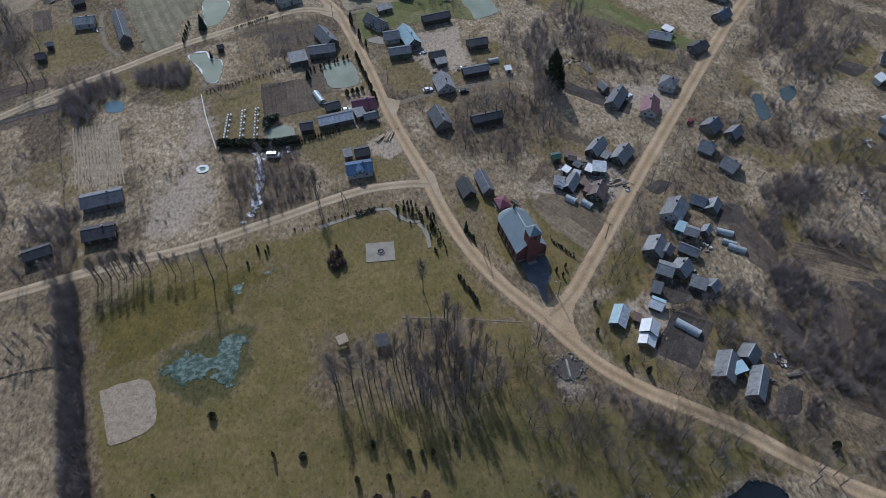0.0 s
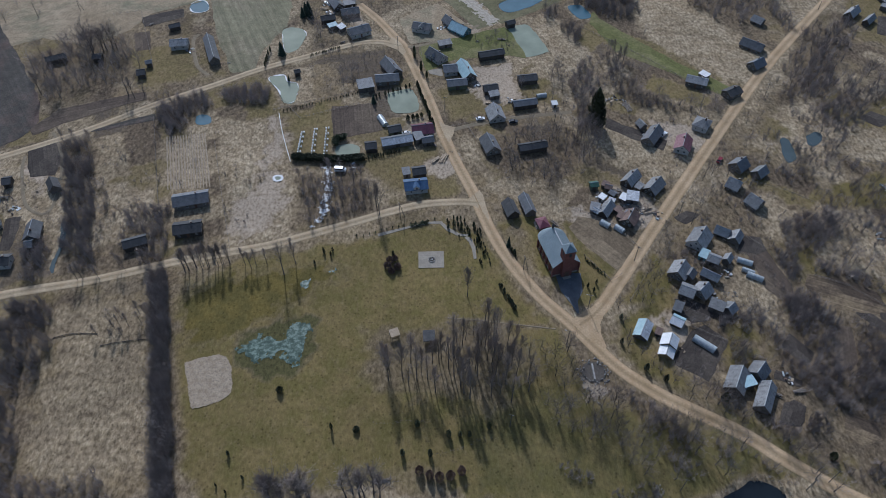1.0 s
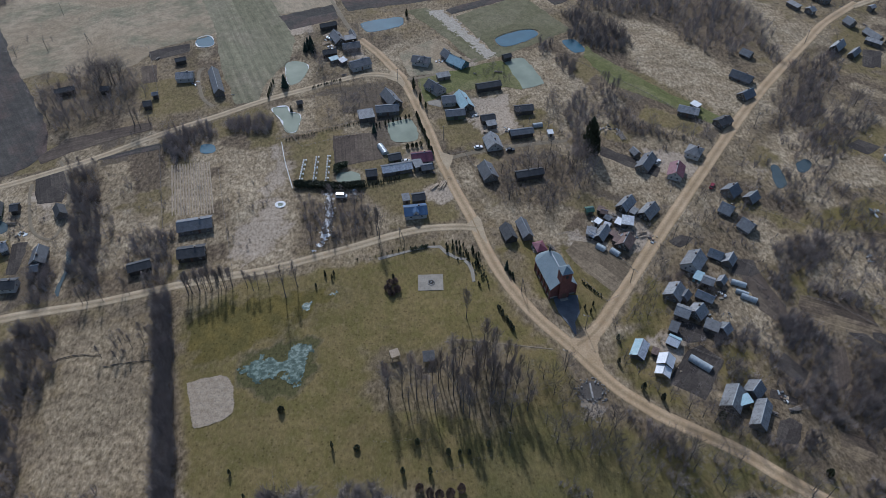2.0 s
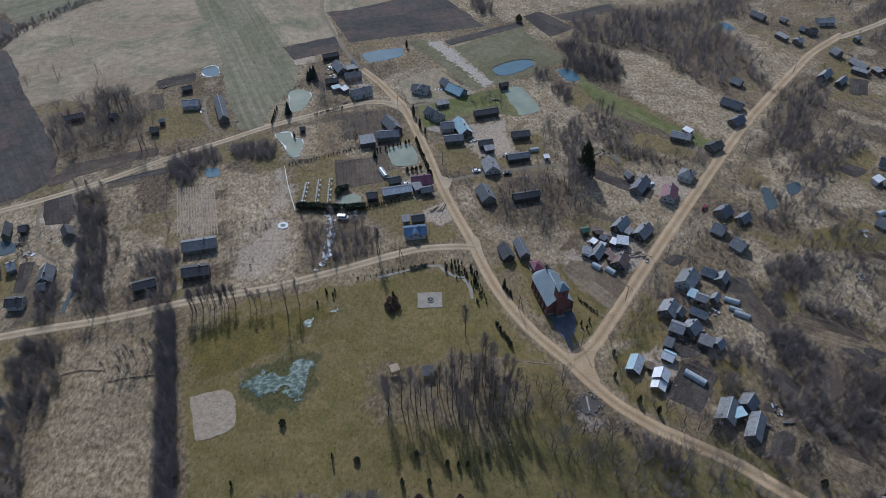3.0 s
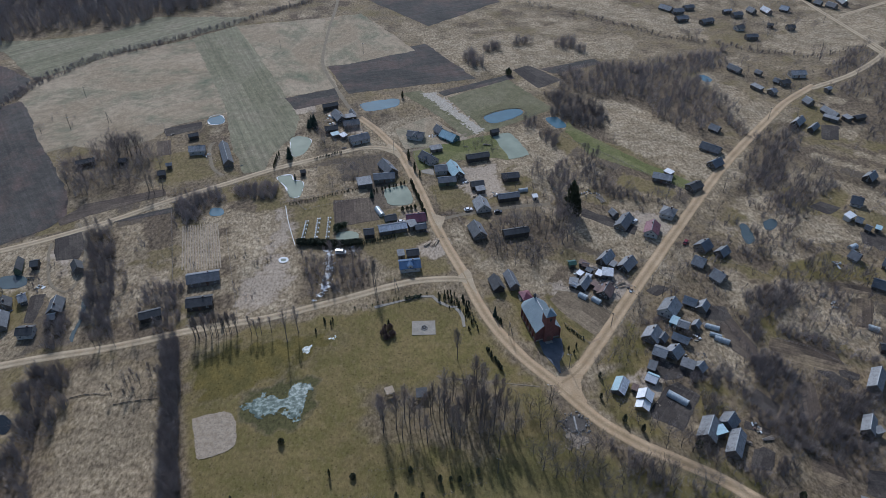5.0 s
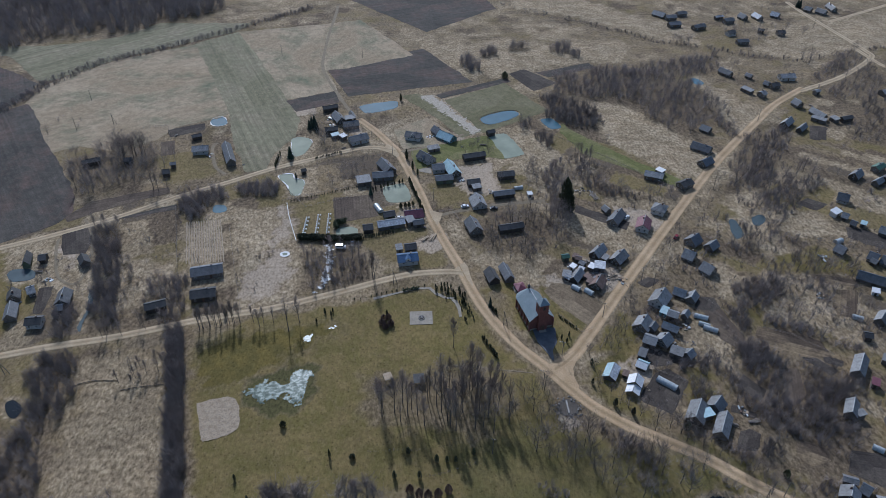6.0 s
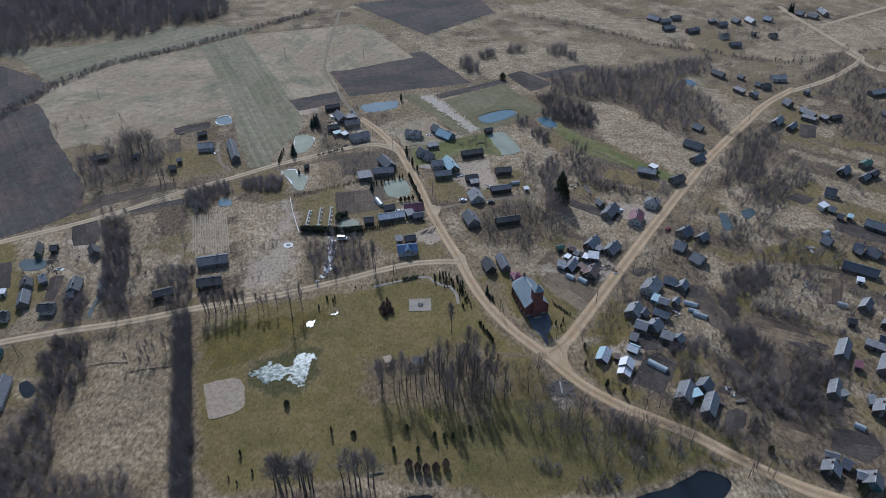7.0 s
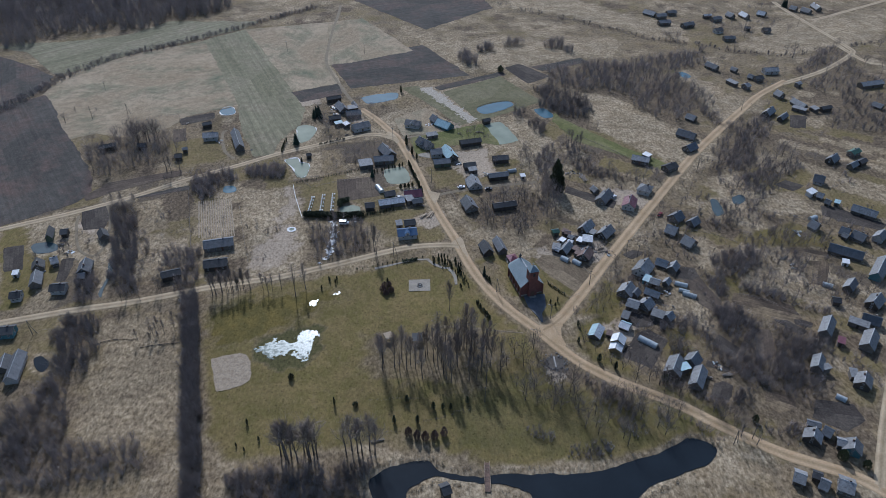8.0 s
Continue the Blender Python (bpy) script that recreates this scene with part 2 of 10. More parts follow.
def curve_through(points, step, closed=False):
    """Evenly spaced places along a smooth line through the points."""
    p = [np.array(q, float) for q in points]
    n = len(p)
    out = []
    for i in range(n if closed else n - 1):
        a, b, c, d = (p[(i + k) % n] if closed else p[min(max(i + k, 0), n - 1)] for k in (-1, 0, 1, 2))
        many = max(2, int(np.linalg.norm(c - b) / step))
        for k in range(many):
            s = k / many
            out.append(0.5 * (2 * b + (c - a) * s + (2 * a - 5 * b + 4 * c - d) * s * s + (3 * b - a - 3 * c + d) * s ** 3))
    if not closed:
        out.append(p[-1])
    return np.array(out)


def wobble(x, y, size, seed):
    """Smooth noise of about -1 to 1 over the plan, with features of that size."""
    rng = np.random.RandomState(seed)
    table = rng.uniform(-1, 1, (64, 64))
    total, weight = 0, 0
    for octave, gain in ((1.0, 1.0), (2.1, 0.55), (4.3, 0.3)):
        u, v = np.asarray(x) / size * octave + 17.3 * octave, np.asarray(y) / size * octave + 9.1
        i, j = np.floor(u).astype(int), np.floor(v).astype(int)
        s, t = u - i, v - j
        s, t = s * s * (3 - 2 * s), t * t * (3 - 2 * t)
        q = lambda a, b: table[(i + a) % 64, (j + b) % 64]
        total = total + gain * ((q(0, 0) * (1 - s) + q(1, 0) * s) * (1 - t) + (q(0, 1) * (1 - s) + q(1, 1) * s) * t)
        weight += gain
    return total / weight * 1.6


def outside(px, py, poly):
    """The distance from each place to the polygon's edge, below zero within it."""
    best = np.full(np.shape(px), 1e9)
    inside = np.zeros(np.shape(px), bool)
    for (x0, y0), (x1, y1) in zip(poly, np.roll(poly, -1, axis=0)):
        dx, dy = x1 - x0, y1 - y0
        s = np.clip(((px - x0) * dx + (py - y0) * dy) / (dx * dx + dy * dy + 1e-9), 0, 1)
        best = np.minimum(best, np.hypot(px - x0 - s * dx, py - y0 - s * dy))
        inside ^= ((y0 > py) != (y1 > py)) & (px < dx * (py - y0) / (dy + 1e-12) + x0)
    return np.where(inside, -best, best)


def beside(px, py, line):
    """The distance from each place to an open line."""
    best = np.full(np.shape(px), 1e9)
    for (x0, y0), (x1, y1) in zip(line[:-1], line[1:]):
        dx, dy = x1 - x0, y1 - y0
        s = np.clip(((px - x0) * dx + (py - y0) * dy) / (dx * dx + dy * dy + 1e-9), 0, 1)
        best = np.minimum(best, np.hypot(px - x0 - s * dx, py - y0 - s * dy))
    return best

from mathutils.geometry import tessellate_polygon


# ---- the ground: one sheet, with ponds sunk into it ----
COVERS, PONDS, ROADS, STRIPS, FIELDS = [], [], [], [], []


def strips(turn, low, high, seed, *points):
    """Old plots lying side by side: bands of mixed cover in one direction."""
    STRIPS.append((turn, low, high, seed, np.array(points, float)))


def cover(kind, soft, *points):
    """A patch of ground cover: green, soil, straw, moss or litter (here and there painted shade), with an edge of that
    softness.
    """
    COVERS.append((kind, soft, np.array(points, float)))


def field(kind, turn, *points):
    """A plot worked on its own, with furrows in that direction and a clear edge."""
    FIELDS.append((kind, turn, np.array(points, float)))


def pond(kind, label, *points):
    PONDS.append((kind, label, curve_through(points, 1.0, True)))


def road(name, width, label, *points):
    ROADS.append((name, width, label, curve_through(points, 2.0)))


strips(-39.4, 5, 13, 3, (69.5, -52.3), (84.1, -27.5), (144.5, 47.7), (252.0, 178.9), (354.0, 264.1), (354.2, 175.0), (232.5, -50.5), (173.8, -107.4), (137.8, -106.0), (102.9, -80.2))
strips(-35.2, 6, 16, 5, (34.4, 34.7), (28.5, 66.0), (21.7, 102.4), (62.3, 186.0), (100.1, 192.4), (160.7, 114.5), (166.3, 102.6), (103.4, 20.0), (78.3, -11.4))
strips(-70.5, 9, 22, 7, (-246.3, 41.3), (-185.9, 94.1), (-131.1, 100.0), (-74.7, 129.4), (-63.8, 94.8), (-55.9, 55.4), (18.4, 35.3), (-33.5, 17.5), (-92.5, 0.1), (-167.6, -17.8), (-226.7, -30.1))
strips(-80.9, 8, 20, 9, (-74.7, 129.4), (-13.4, 149.5), (16.6, 57.1), (23.7, 35.1), (-18.6, 24.6), (-36.4, 54.6), (-66.8, 94.9))
cover("litter_shade", 3, (-26.9, -106.2), (-15.0, -103.0), (-12.7, -111.4), (-16.2, -118.4), (-25.9, -118.1))
cover("litter_shade", 3, (246.2, 313.9), (273.6, 295.6), (316.1, 282.5), (357.2, 298.0), (414.3, 313.8), (410.4, 307.0), (353.3, 290.2), (312.7, 275.1), (270.7, 287.9), (243.4, 305.9))
cover("litter_shade", 3, (113.5, -33.1), (124.9, -36.5), (120.1, -43.4), (110.0, -40.2))
cover("litter_shade", 3, (132.8, -50.8), (161.5, -59.0), (158.5, -73.1), (131.8, -73.3))
cover("litter_shade", 3, (159.4, -9.5), (191.3, -31.6), (189.3, -35.1), (157.2, -14.4))
cover("litter_shade", 3, (132.1, -16.8), (150.5, -4.0), (151.4, -10.9), (143.6, -29.8), (137.8, -32.6))
cover("litter_shade", 3, (140.2, -29.6), (151.5, -33.1), (156.4, -44.8), (142.7, -53.0), (135.5, -44.0))
cover("litter_shade", 3, (57.4, -100.1), (70.8, -98.1), (73.5, -102.8), (58.3, -106.1))
cover("litter_shade", 3, (145.3, -14.0), (141.4, 1.7), (144.6, 3.4), (148.8, -14.1), (152.1, -41.9), (148.8, -41.7))
cover("litter_shade", 3, (88.0, 435.2), (128.0, 402.1), (174.2, 364.7), (211.2, 329.1), (246.2, 313.9), (243.9, 307.2), (208.8, 320.7), (172.1, 355.5), (126.2, 390.4), (86.9, 424.4))
cover("litter_shade", 3, (-294.4, 184.8), (-289.8, 207.2), (-278.7, 236.5), (-267.8, 272.2), (-243.7, 304.1), (-196.7, 335.7), (-146.5, 378.4), (-90.2, 430.1), (-88.2, 421.2), (-144.8, 369.1), (-194.2, 326.0), (-239.8, 292.7), (-261.6, 256.2), (-272.1, 221.1), (-283.2, 193.2), (-286.7, 169.2))
cover("litter_shade", 3, (-440.7, 459.7), (-291.4, 514.7), (-195.1, 511.6), (-170.1, 423.9), (-244.8, 366.3), (-319.4, 354.0), (-319.5, 331.6), (-368.8, 317.3))
cover("litter_shade", 3, (220.1, 147.1), (245.8, 171.9), (246.2, 154.5), (210.8, 105.6), (194.3, 99.3))
cover("litter_shade", 3, (299.4, 245.8), (369.5, 312.6), (365.6, 285.9), (357.1, 243.8), (361.7, 221.6), (324.4, 207.3), (299.3, 208.2))
cover("litter_shade", 3, (322.8, 212.4), (350.1, 201.3), (326.9, 139.2), (304.4, 140.0), (282.3, 149.0), (270.8, 141.2))
cover("litter_shade", 3, (34.6, 70.6), (65.5, 82.0), (80.1, 71.4), (74.9, 50.4), (60.1, 35.8), (35.3, 45.3))
cover("litter_shade", 3, (81.8, 126.6), (94.4, 132.4), (98.0, 116.8), (85.4, 76.1), (73.8, 69.1))
cover("litter_shade", 3, (102.7, 140.5), (112.6, 146.7), (110.2, 109.3), (137.6, 86.1), (111.2, 90.8), (95.0, 109.9))
cover("litter_shade", 3, (130.3, 267.4), (191.8, 275.3), (247.6, 298.2), (237.9, 260.3), (192.1, 248.3))
cover("litter_shade", 3, (141.5, -27.6), (151.1, -28.6), (146.8, -39.5), (138.1, -37.7))
cover("litter_shade", 3, (161.4, -41.4), (182.7, -42.2), (160.5, -83.3), (152.3, -72.9), (154.3, -55.9))
cover("litter_shade", 3, (124.2, -32.9), (129.8, -36.0), (138.0, -54.0), (149.0, -66.9), (160.5, -83.3), (157.7, -88.5), (141.8, -73.7), (130.7, -61.3), (122.2, -41.3))
cover("litter_shade", 3, (148.4, 3.2), (155.0, 10.2), (163.1, 16.3), (168.8, 12.6), (177.2, 18.8), (178.5, 11.2), (171.1, 0.6), (164.2, -0.9), (156.9, -6.5), (149.0, -4.8))
cover("litter_shade", 3, (213.0, 160.3), (224.2, 170.6), (230.6, 156.2), (212.6, 118.3), (201.6, 85.2), (186.9, 75.5), (177.6, 86.1), (194.1, 125.0))
cover("litter_shade", 3, (93.7, 222.9), (117.7, 217.7), (121.9, 201.2), (131.8, 183.0), (117.8, 173.2), (102.1, 175.3), (91.0, 183.1))
cover("litter_shade", 3, (109.5, 258.5), (136.9, 262.2), (153.6, 271.5), (175.0, 257.9), (188.7, 255.4), (213.2, 231.4), (219.6, 203.1), (215.1, 184.3), (216.1, 163.7), (207.6, 155.7), (200.3, 178.9), (182.5, 160.8), (158.6, 190.3), (155.6, 213.8), (138.9, 214.4), (125.8, 223.4), (104.3, 228.5))
cover("litter_shade", 3, (-123.6, 34.6), (-105.0, 26.0), (-102.4, -7.8), (-107.1, -7.6), (-122.0, 6.4))
cover("litter_shade", 3, (-208.3, 143.8), (-183.0, 166.1), (-160.5, 161.8), (-141.2, 125.9), (-165.3, 112.3), (-183.9, 104.7))
cover("litter_shade", 3, (-171.8, 73.7), (-153.1, 75.3), (-140.0, 37.2), (-133.6, 5.1), (-146.5, 7.4), (-158.4, 50.5))
cover("litter_shade", 3, (-102.7, 111.6), (-79.2, 116.5), (-73.2, 97.8), (-93.1, 98.6))
cover("litter_shade", 3, (-132.0, 105.5), (-109.5, 111.9), (-100.1, 98.8), (-103.8, 92.1), (-117.4, 75.4))
cover("litter_shade", 3, (-53.2, 44.3), (-25.2, 52.0), (-20.2, 32.7), (-23.7, 22.9), (-47.3, 16.2))
cover("litter_shade", 3, (-64.9, -105.9), (-33.3, -103.1), (-25.9, -113.2), (-30.4, -130.1), (-60.1, -128.9))
cover("litter_shade", 3, (-160.1, -96.2), (-124.8, -88.8), (-96.2, -94.2), (-92.9, -103.6), (-113.3, -108.6), (-151.8, -112.7))
cover("litter_shade", 3, (-156.6, -22.2), (-142.1, -20.8), (-131.8, -49.3), (-134.0, -64.8), (-127.4, -84.8), (-137.8, -92.1), (-145.6, -101.6), (-155.2, -105.9), (-162.7, -91.2), (-150.7, -67.2), (-147.0, -52.0))
cover("litter_shade", 3, (-107.0, -0.1), (-101.6, -0.3), (-83.7, -69.7), (-67.6, -132.6), (-73.5, -132.4), (-89.7, -69.5))
cover("green", 4, (-96.2, -23.3), (-73.1, -4.3), (-34.0, 5.8), (10.4, 17.8), (25.6, 10.3), (33.2, -15.7), (44.3, -33.5), (56.9, -49.9), (66.2, -64.8), (83.3, -80.4), (97.2, -93.9), (104.9, -97.9), (88.0, -103.3), (66.0, -108.6), (35.5, -109.1), (28.0, -107.1), (15.7, -100.5), (2.4, -92.4), (-13.4, -92.3), (-25.8, -95.9), (-50.1, -98.7), (-66.1, -100.3), (-71.4, -94.7), (-78.9, -75.7))
cover("fresh", 6, (12.4, -74.1), (33.7, -68.1), (55.2, -72.0), (75.0, -80.7), (96.9, -95.6), (88.2, -102.0), (60.2, -105.7), (35.3, -105.2), (18.7, -98.9))
cover("straw", 5, (-46.9, -104.4), (-17.2, -100.0), (0.8, -100.7), (11.4, -106.7), (46.4, -109.8), (92.7, -104.3), (107.6, -89.0), (128.6, -93.9), (135.0, -111.5), (76.4, -127.7), (10.5, -125.2), (-39.0, -123.3))
cover("moss", 3, (-67.6, -36.2), (-56.0, -33.9), (-47.9, -28.4), (-37.6, -30.3), (-37.3, -44.2), (-42.5, -54.4), (-54.6, -56.5), (-64.8, -51.0))
cover("ochre", 5, (-89.8, -20.8), (-73.4, -12.1), (-32.0, -2.2), (-26.6, -10.7), (-39.8, -19.7), (-64.3, -36.4), (-83.2, -43.8))
cover("litter_shade", 5, (-19.6, -38.1), (1.4, -36.8), (14.5, -33.5), (27.8, -34.4), (38.8, -44.4), (43.3, -60.6), (33.3, -73.4), (13.4, -70.4), (1.2, -66.5), (-15.1, -62.8))
field("ploughed", -166.6, (-63.5, 281.8), (12.1, 318.4), (47.2, 250.8), (-42.4, 229.5))
field("ploughed", 27.9, (20.0, 228.9), (72.3, 256.6), (76.4, 249.7), (23.7, 223.5))
field("dug", 115.1, (76.2, 264.4), (88.9, 272.0), (109.6, 245.6), (90.7, 233.4))
field("ploughed", 21.1, (97.2, 265.6), (141.1, 282.5), (144.4, 274.0), (105.5, 257.3))
field("ploughed", 21.2, (-53.8, 447.2), (64.0, 492.9), (81.8, 417.4), (16.2, 357.6))
field("lush", 19.5, (1.8, 148.9), (49.4, 165.8), (52.4, 160.7), (58.2, 135.7), (50.2, 138.5), (19.9, 135.2), (4.9, 125.2))
field("lush", -52.9, (102.4, 180.7), (103.3, 173.9), (138.3, 127.6), (161.0, 103.9), (156.3, 96.2), (143.2, 110.4), (107.8, 140.3), (98.7, 168.2))
cover("hazed_green", 2, (10.9, 108.5), (22.2, 112.6), (38.0, 112.0), (73.0, 111.9), (87.8, 105.6), (83.5, 99.0), (36.1, 88.3), (16.3, 83.9))
cover("hazed_green", 2, (-67.3, 92.3), (-42.8, 96.6), (-39.1, 59.3), (-56.2, 57.6))
field("clay", 96.2, (-42.1, 96.1), (-21.5, 98.5), (-17.2, 77.5), (-24.1, 75.3), (-39.5, 72.0))
cover("hazed_green", 2, (-22.6, 56.3), (8.4, 65.8), (12.1, 48.3), (10.4, 37.7), (-11.0, 36.4), (-20.8, 45.2))
cover("straw", 2, (7.5, 227.6), (18.1, 229.0), (49.2, 171.5), (41.1, 167.5))
cover("straw", 4, (-93.5, 70.7), (-66.6, 72.1), (-55.4, 50.9), (-50.8, 3.7), (-76.9, 6.5))
cover("hazed_green", 3, (-92.6, 121.1), (-80.3, 123.6), (-73.0, 117.4), (-68.3, 94.9), (-86.9, 106.5))
cover("straw", 3, (57.7, 19.8), (69.9, 22.4), (80.9, 12.4), (89.7, -2.4), (77.9, -15.3), (65.5, -2.5))
cover("green", 3, (32.3, 11.3), (44.1, 14.6), (47.7, -6.9), (56.6, -26.4), (64.9, -31.3), (74.6, -17.8), (77.6, -14.7), (65.8, -0.7), (55.6, 14.1), (43.3, 18.4))
cover("straw", 5, (62.4, 92.7), (111.3, 72.6), (120.9, 44.2), (108.8, 40.3), (82.2, 59.3))
cover("hazed_green", 2, (250.0, 182.9), (270.3, 202.3), (285.0, 185.5), (264.9, 159.8), (250.5, 167.6))
cover("hazed_green", 3, (215.3, 84.2), (241.7, 99.7), (239.6, 83.2), (225.8, 68.3), (212.0, 73.9))
cover("hazed_green", 3, (158.2, 97.2), (153.8, 103.0), (170.3, 114.1), (175.1, 113.9))
field("plot", -52.0, (63.4, 11.5), (67.6, 17.4), (73.0, 16.0), (81.5, 9.8), (87.0, 2.4), (86.6, -3.0), (81.2, -10.4), (78.0, -10.6), (72.6, -3.6), (66.6, 3.4))
# A long dark strip, drawn with the dug-plot sheet.
field("dug", -35.2, (92.0, 82.5), (116.7, 65.1), (113.7, 59.0), (90.2, 76.5))
field("dug", -141.0, (107.6, 16.0), (113.8, 19.6), (118.5, 17.5), (111.7, 12.0))
field("dug", -129.9, (265.9, 169.3), (275.5, 166.7), (262.1, 150.7), (257.2, 153.0))
field("dug", 133.0, (214.9, 80.0), (222.9, 83.9), (230.4, 77.3), (221.9, 72.5))
field("dug", -67.6, (-206.9, 34.6), (-198.5, 36.2), (-190.2, 16.1), (-197.9, 15.0))
cover("hazed_green", 2, (-154.8, 148.4), (-127.4, 155.4), (-113.0, 139.2), (-113.5, 124.4), (-142.1, 114.8))
cover("green", 3, (-219.4, 56.6), (-179.2, 60.6), (-171.1, 31.8), (-179.3, 4.7), (-177.3, -11.8), (-186.8, -13.4))
field("dug", -118.4, (265.4, 171.2), (275.2, 168.2), (266.0, 151.2), (258.8, 156.6))
field("dug", -43.1, (229.2, 52.9), (237.6, 53.7), (256.1, 36.4), (250.7, 31.3), (231.5, 41.6))
field("dug", -12.2, (160.7, -82.5), (173.6, -85.3), (173.4, -92.3), (164.7, -97.0), (155.2, -90.8))
cover("litter_shade", 3, (-104.7, -7.7), (-96.5, -8.0), (-76.9, -82.3), (-85.4, -82.0))
cover("litter_shade", 6, (135.2, 183.3), (112.7, 263.0), (159.1, 281.8), (215.5, 221.6), (192.4, 138.4), (164.9, 160.0))
cover("straw", 6, (-201.2, 56.5), (-188.5, 64.9), (-173.7, 55.4), (-136.6, 49.6), (-114.1, 36.2), (-106.0, 5.8), (-142.8, 7.2), (-189.8, 31.2))
cover("litter_shade", 6, (58.1, -43.8), (67.8, -59.9), (83.2, -72.6), (100.7, -86.6), (70.0, -85.4), (50.0, -66.6))
cover("sand", 3, (-11.8, 70.0), (-3.1, 81.0), (4.2, 77.7), (9.1, 74.1), (7.0, 70.7), (-8.8, 68.4))
cover("sand", 3, (3.9, 54.0), (16.6, 57.1), (17.6, 48.1), (10.5, 41.9), (3.8, 46.5))
cover("sand", 3, (119.4, 8.0), (126.5, 2.2), (128.4, -3.1), (120.6, -8.0), (115.4, -0.9))
cover("sand", 3, (97.4, 38.6), (100.8, 20.1), (94.3, 14.6), (85.3, 20.7), (85.6, 34.8))
cover("sand", 3, (-31.1, 163.8), (-39.0, 178.5), (-47.3, 194.1), (-40.3, 197.7), (-28.0, 170.8))
cover("sand", 3, (97.0, -31.0), (102.9, -34.2), (89.3, -50.4), (79.6, -46.0), (77.9, -39.0), (85.6, -30.6))
cover("sand", 3, (112.8, -57.9), (118.2, -60.6), (121.1, -69.3), (113.3, -73.7), (111.8, -66.6))
cover("sand", 3, (10.8, 169.4), (35.6, 170.6), (36.8, 161.3), (20.8, 155.0))
cover("sand", 3, (29.5, 128.6), (49.4, 130.9), (52.7, 101.2), (36.5, 93.6), (28.2, 107.8))
cover("sand", 3, (88.7, 18.6), (98.7, 22.1), (98.9, 12.5), (90.4, 9.1))
cover("sand", 3, (110.2, 80.3), (133.3, 76.9), (131.2, 59.7), (116.9, 60.3))
cover("sand", 3, (-87.5, 220.0), (-65.0, 223.4), (-62.8, 202.5), (-77.2, 199.1))
cover("straw", 5, (-117.9, 71.6), (-98.8, 75.7), (-85.7, 19.5), (-101.3, 16.4))
cover("sand", 5, (-176.5, 55.5), (-167.1, 59.6), (-159.1, 38.0), (-166.7, 34.2))
field("dug", 120.6, (161.9, -30.5), (164.9, -29.1), (174.3, -42.7), (170.7, -45.4))
field("dug", -57.8, (135.5, -44.0), (140.8, -52.4), (136.5, -57.5), (131.1, -49.4))
cover("green", 3, (83.2, -21.3), (95.5, -27.9), (91.6, -33.8), (77.2, -27.2))
cover("green", 3, (116.9, -46.1), (128.9, -43.8), (134.4, -52.2), (126.4, -55.8), (116.7, -52.8))
cover("green", 3, (182.3, 24.9), (180.6, 33.3), (206.4, 40.9), (208.7, 34.3))
cover("green", 3, (154.8, -14.4), (151.7, -4.0), (160.6, -0.8), (161.8, -9.6))
cover("hazed_green", 3, (-17.4, 170.4), (-13.6, 159.7), (-24.2, 165.7))
cover("hazed_green", 3, (254.1, 167.5), (272.0, 174.3), (266.7, 149.1), (247.7, 146.4))
cover("straw", 3, (113.1, -19.9), (120.9, -18.0), (131.0, -26.2), (137.8, -35.5), (138.8, -44.2), (132.7, -45.3), (124.9, -36.5), (116.6, -27.2))
cover("green", 3, (115.4, -37.6), (123.3, -40.7), (126.9, -51.9), (117.6, -56.3), (108.4, -51.7))
cover("straw", 4, (173.8, -4.9), (203.4, -9.5), (198.0, -19.3), (178.4, -15.9))
cover("straw", 4, (139.9, 26.5), (152.0, 30.2), (160.6, 17.8), (151.4, 1.3), (142.1, 3.5))
cover("straw", 4, (168.4, 17.5), (196.3, 20.4), (207.1, 1.0), (198.4, -5.8), (176.2, 5.8))
cover("green", 4, (121.1, -69.3), (135.3, -69.9), (141.2, -79.4), (126.4, -81.1))
cover("litter_shade", 5, (-64.9, -105.9), (-25.3, -101.9), (-14.6, -111.3), (-15.4, -134.6), (-59.2, -132.9))
field("fallow", 23.6, (-267.5, 228.3), (-266.6, 258.8), (-254.0, 277.3), (-227.2, 306.8), (-178.8, 335.0), (-172.4, 335.9), (-147.5, 273.2), (-132.3, 231.5), (-122.7, 206.6), (-127.6, 199.0), (-137.5, 194.8), (-153.1, 186.5), (-160.7, 169.7), (-178.0, 155.0), (-207.3, 162.7), (-223.5, 153.5), (-243.0, 188.5))
field("fallow", -67.3, (-145.7, 364.0), (-73.9, 380.6), (-65.5, 281.9), (-51.8, 239.8), (-85.1, 227.2), (-109.3, 278.6))
field("fallow", 95.2, (-72.9, 380.6), (-43.3, 390.2), (4.3, 305.4), (-45.9, 280.1), (-63.4, 276.8))
cover("straw", 9, (14.4, 320.6), (79.3, 336.2), (161.0, 308.2), (160.7, 288.2), (115.2, 277.2), (73.0, 262.5), (47.8, 257.5), (30.7, 286.6))
cover("straw", 9, (81.7, 428.2), (160.4, 459.5), (201.8, 391.2), (218.9, 380.7), (249.0, 352.9), (242.1, 321.0), (213.2, 336.3), (175.6, 370.9), (128.5, 405.5))
cover("straw", 9, (286.6, 312.6), (345.4, 362.1), (359.6, 366.4), (368.7, 323.9), (367.5, 305.8), (326.6, 284.7), (305.9, 277.8), (289.3, 295.0))
cover("straw", 9, (372.4, 367.6), (459.8, 394.7), (416.6, 318.0), (376.5, 297.4), (374.4, 312.4))
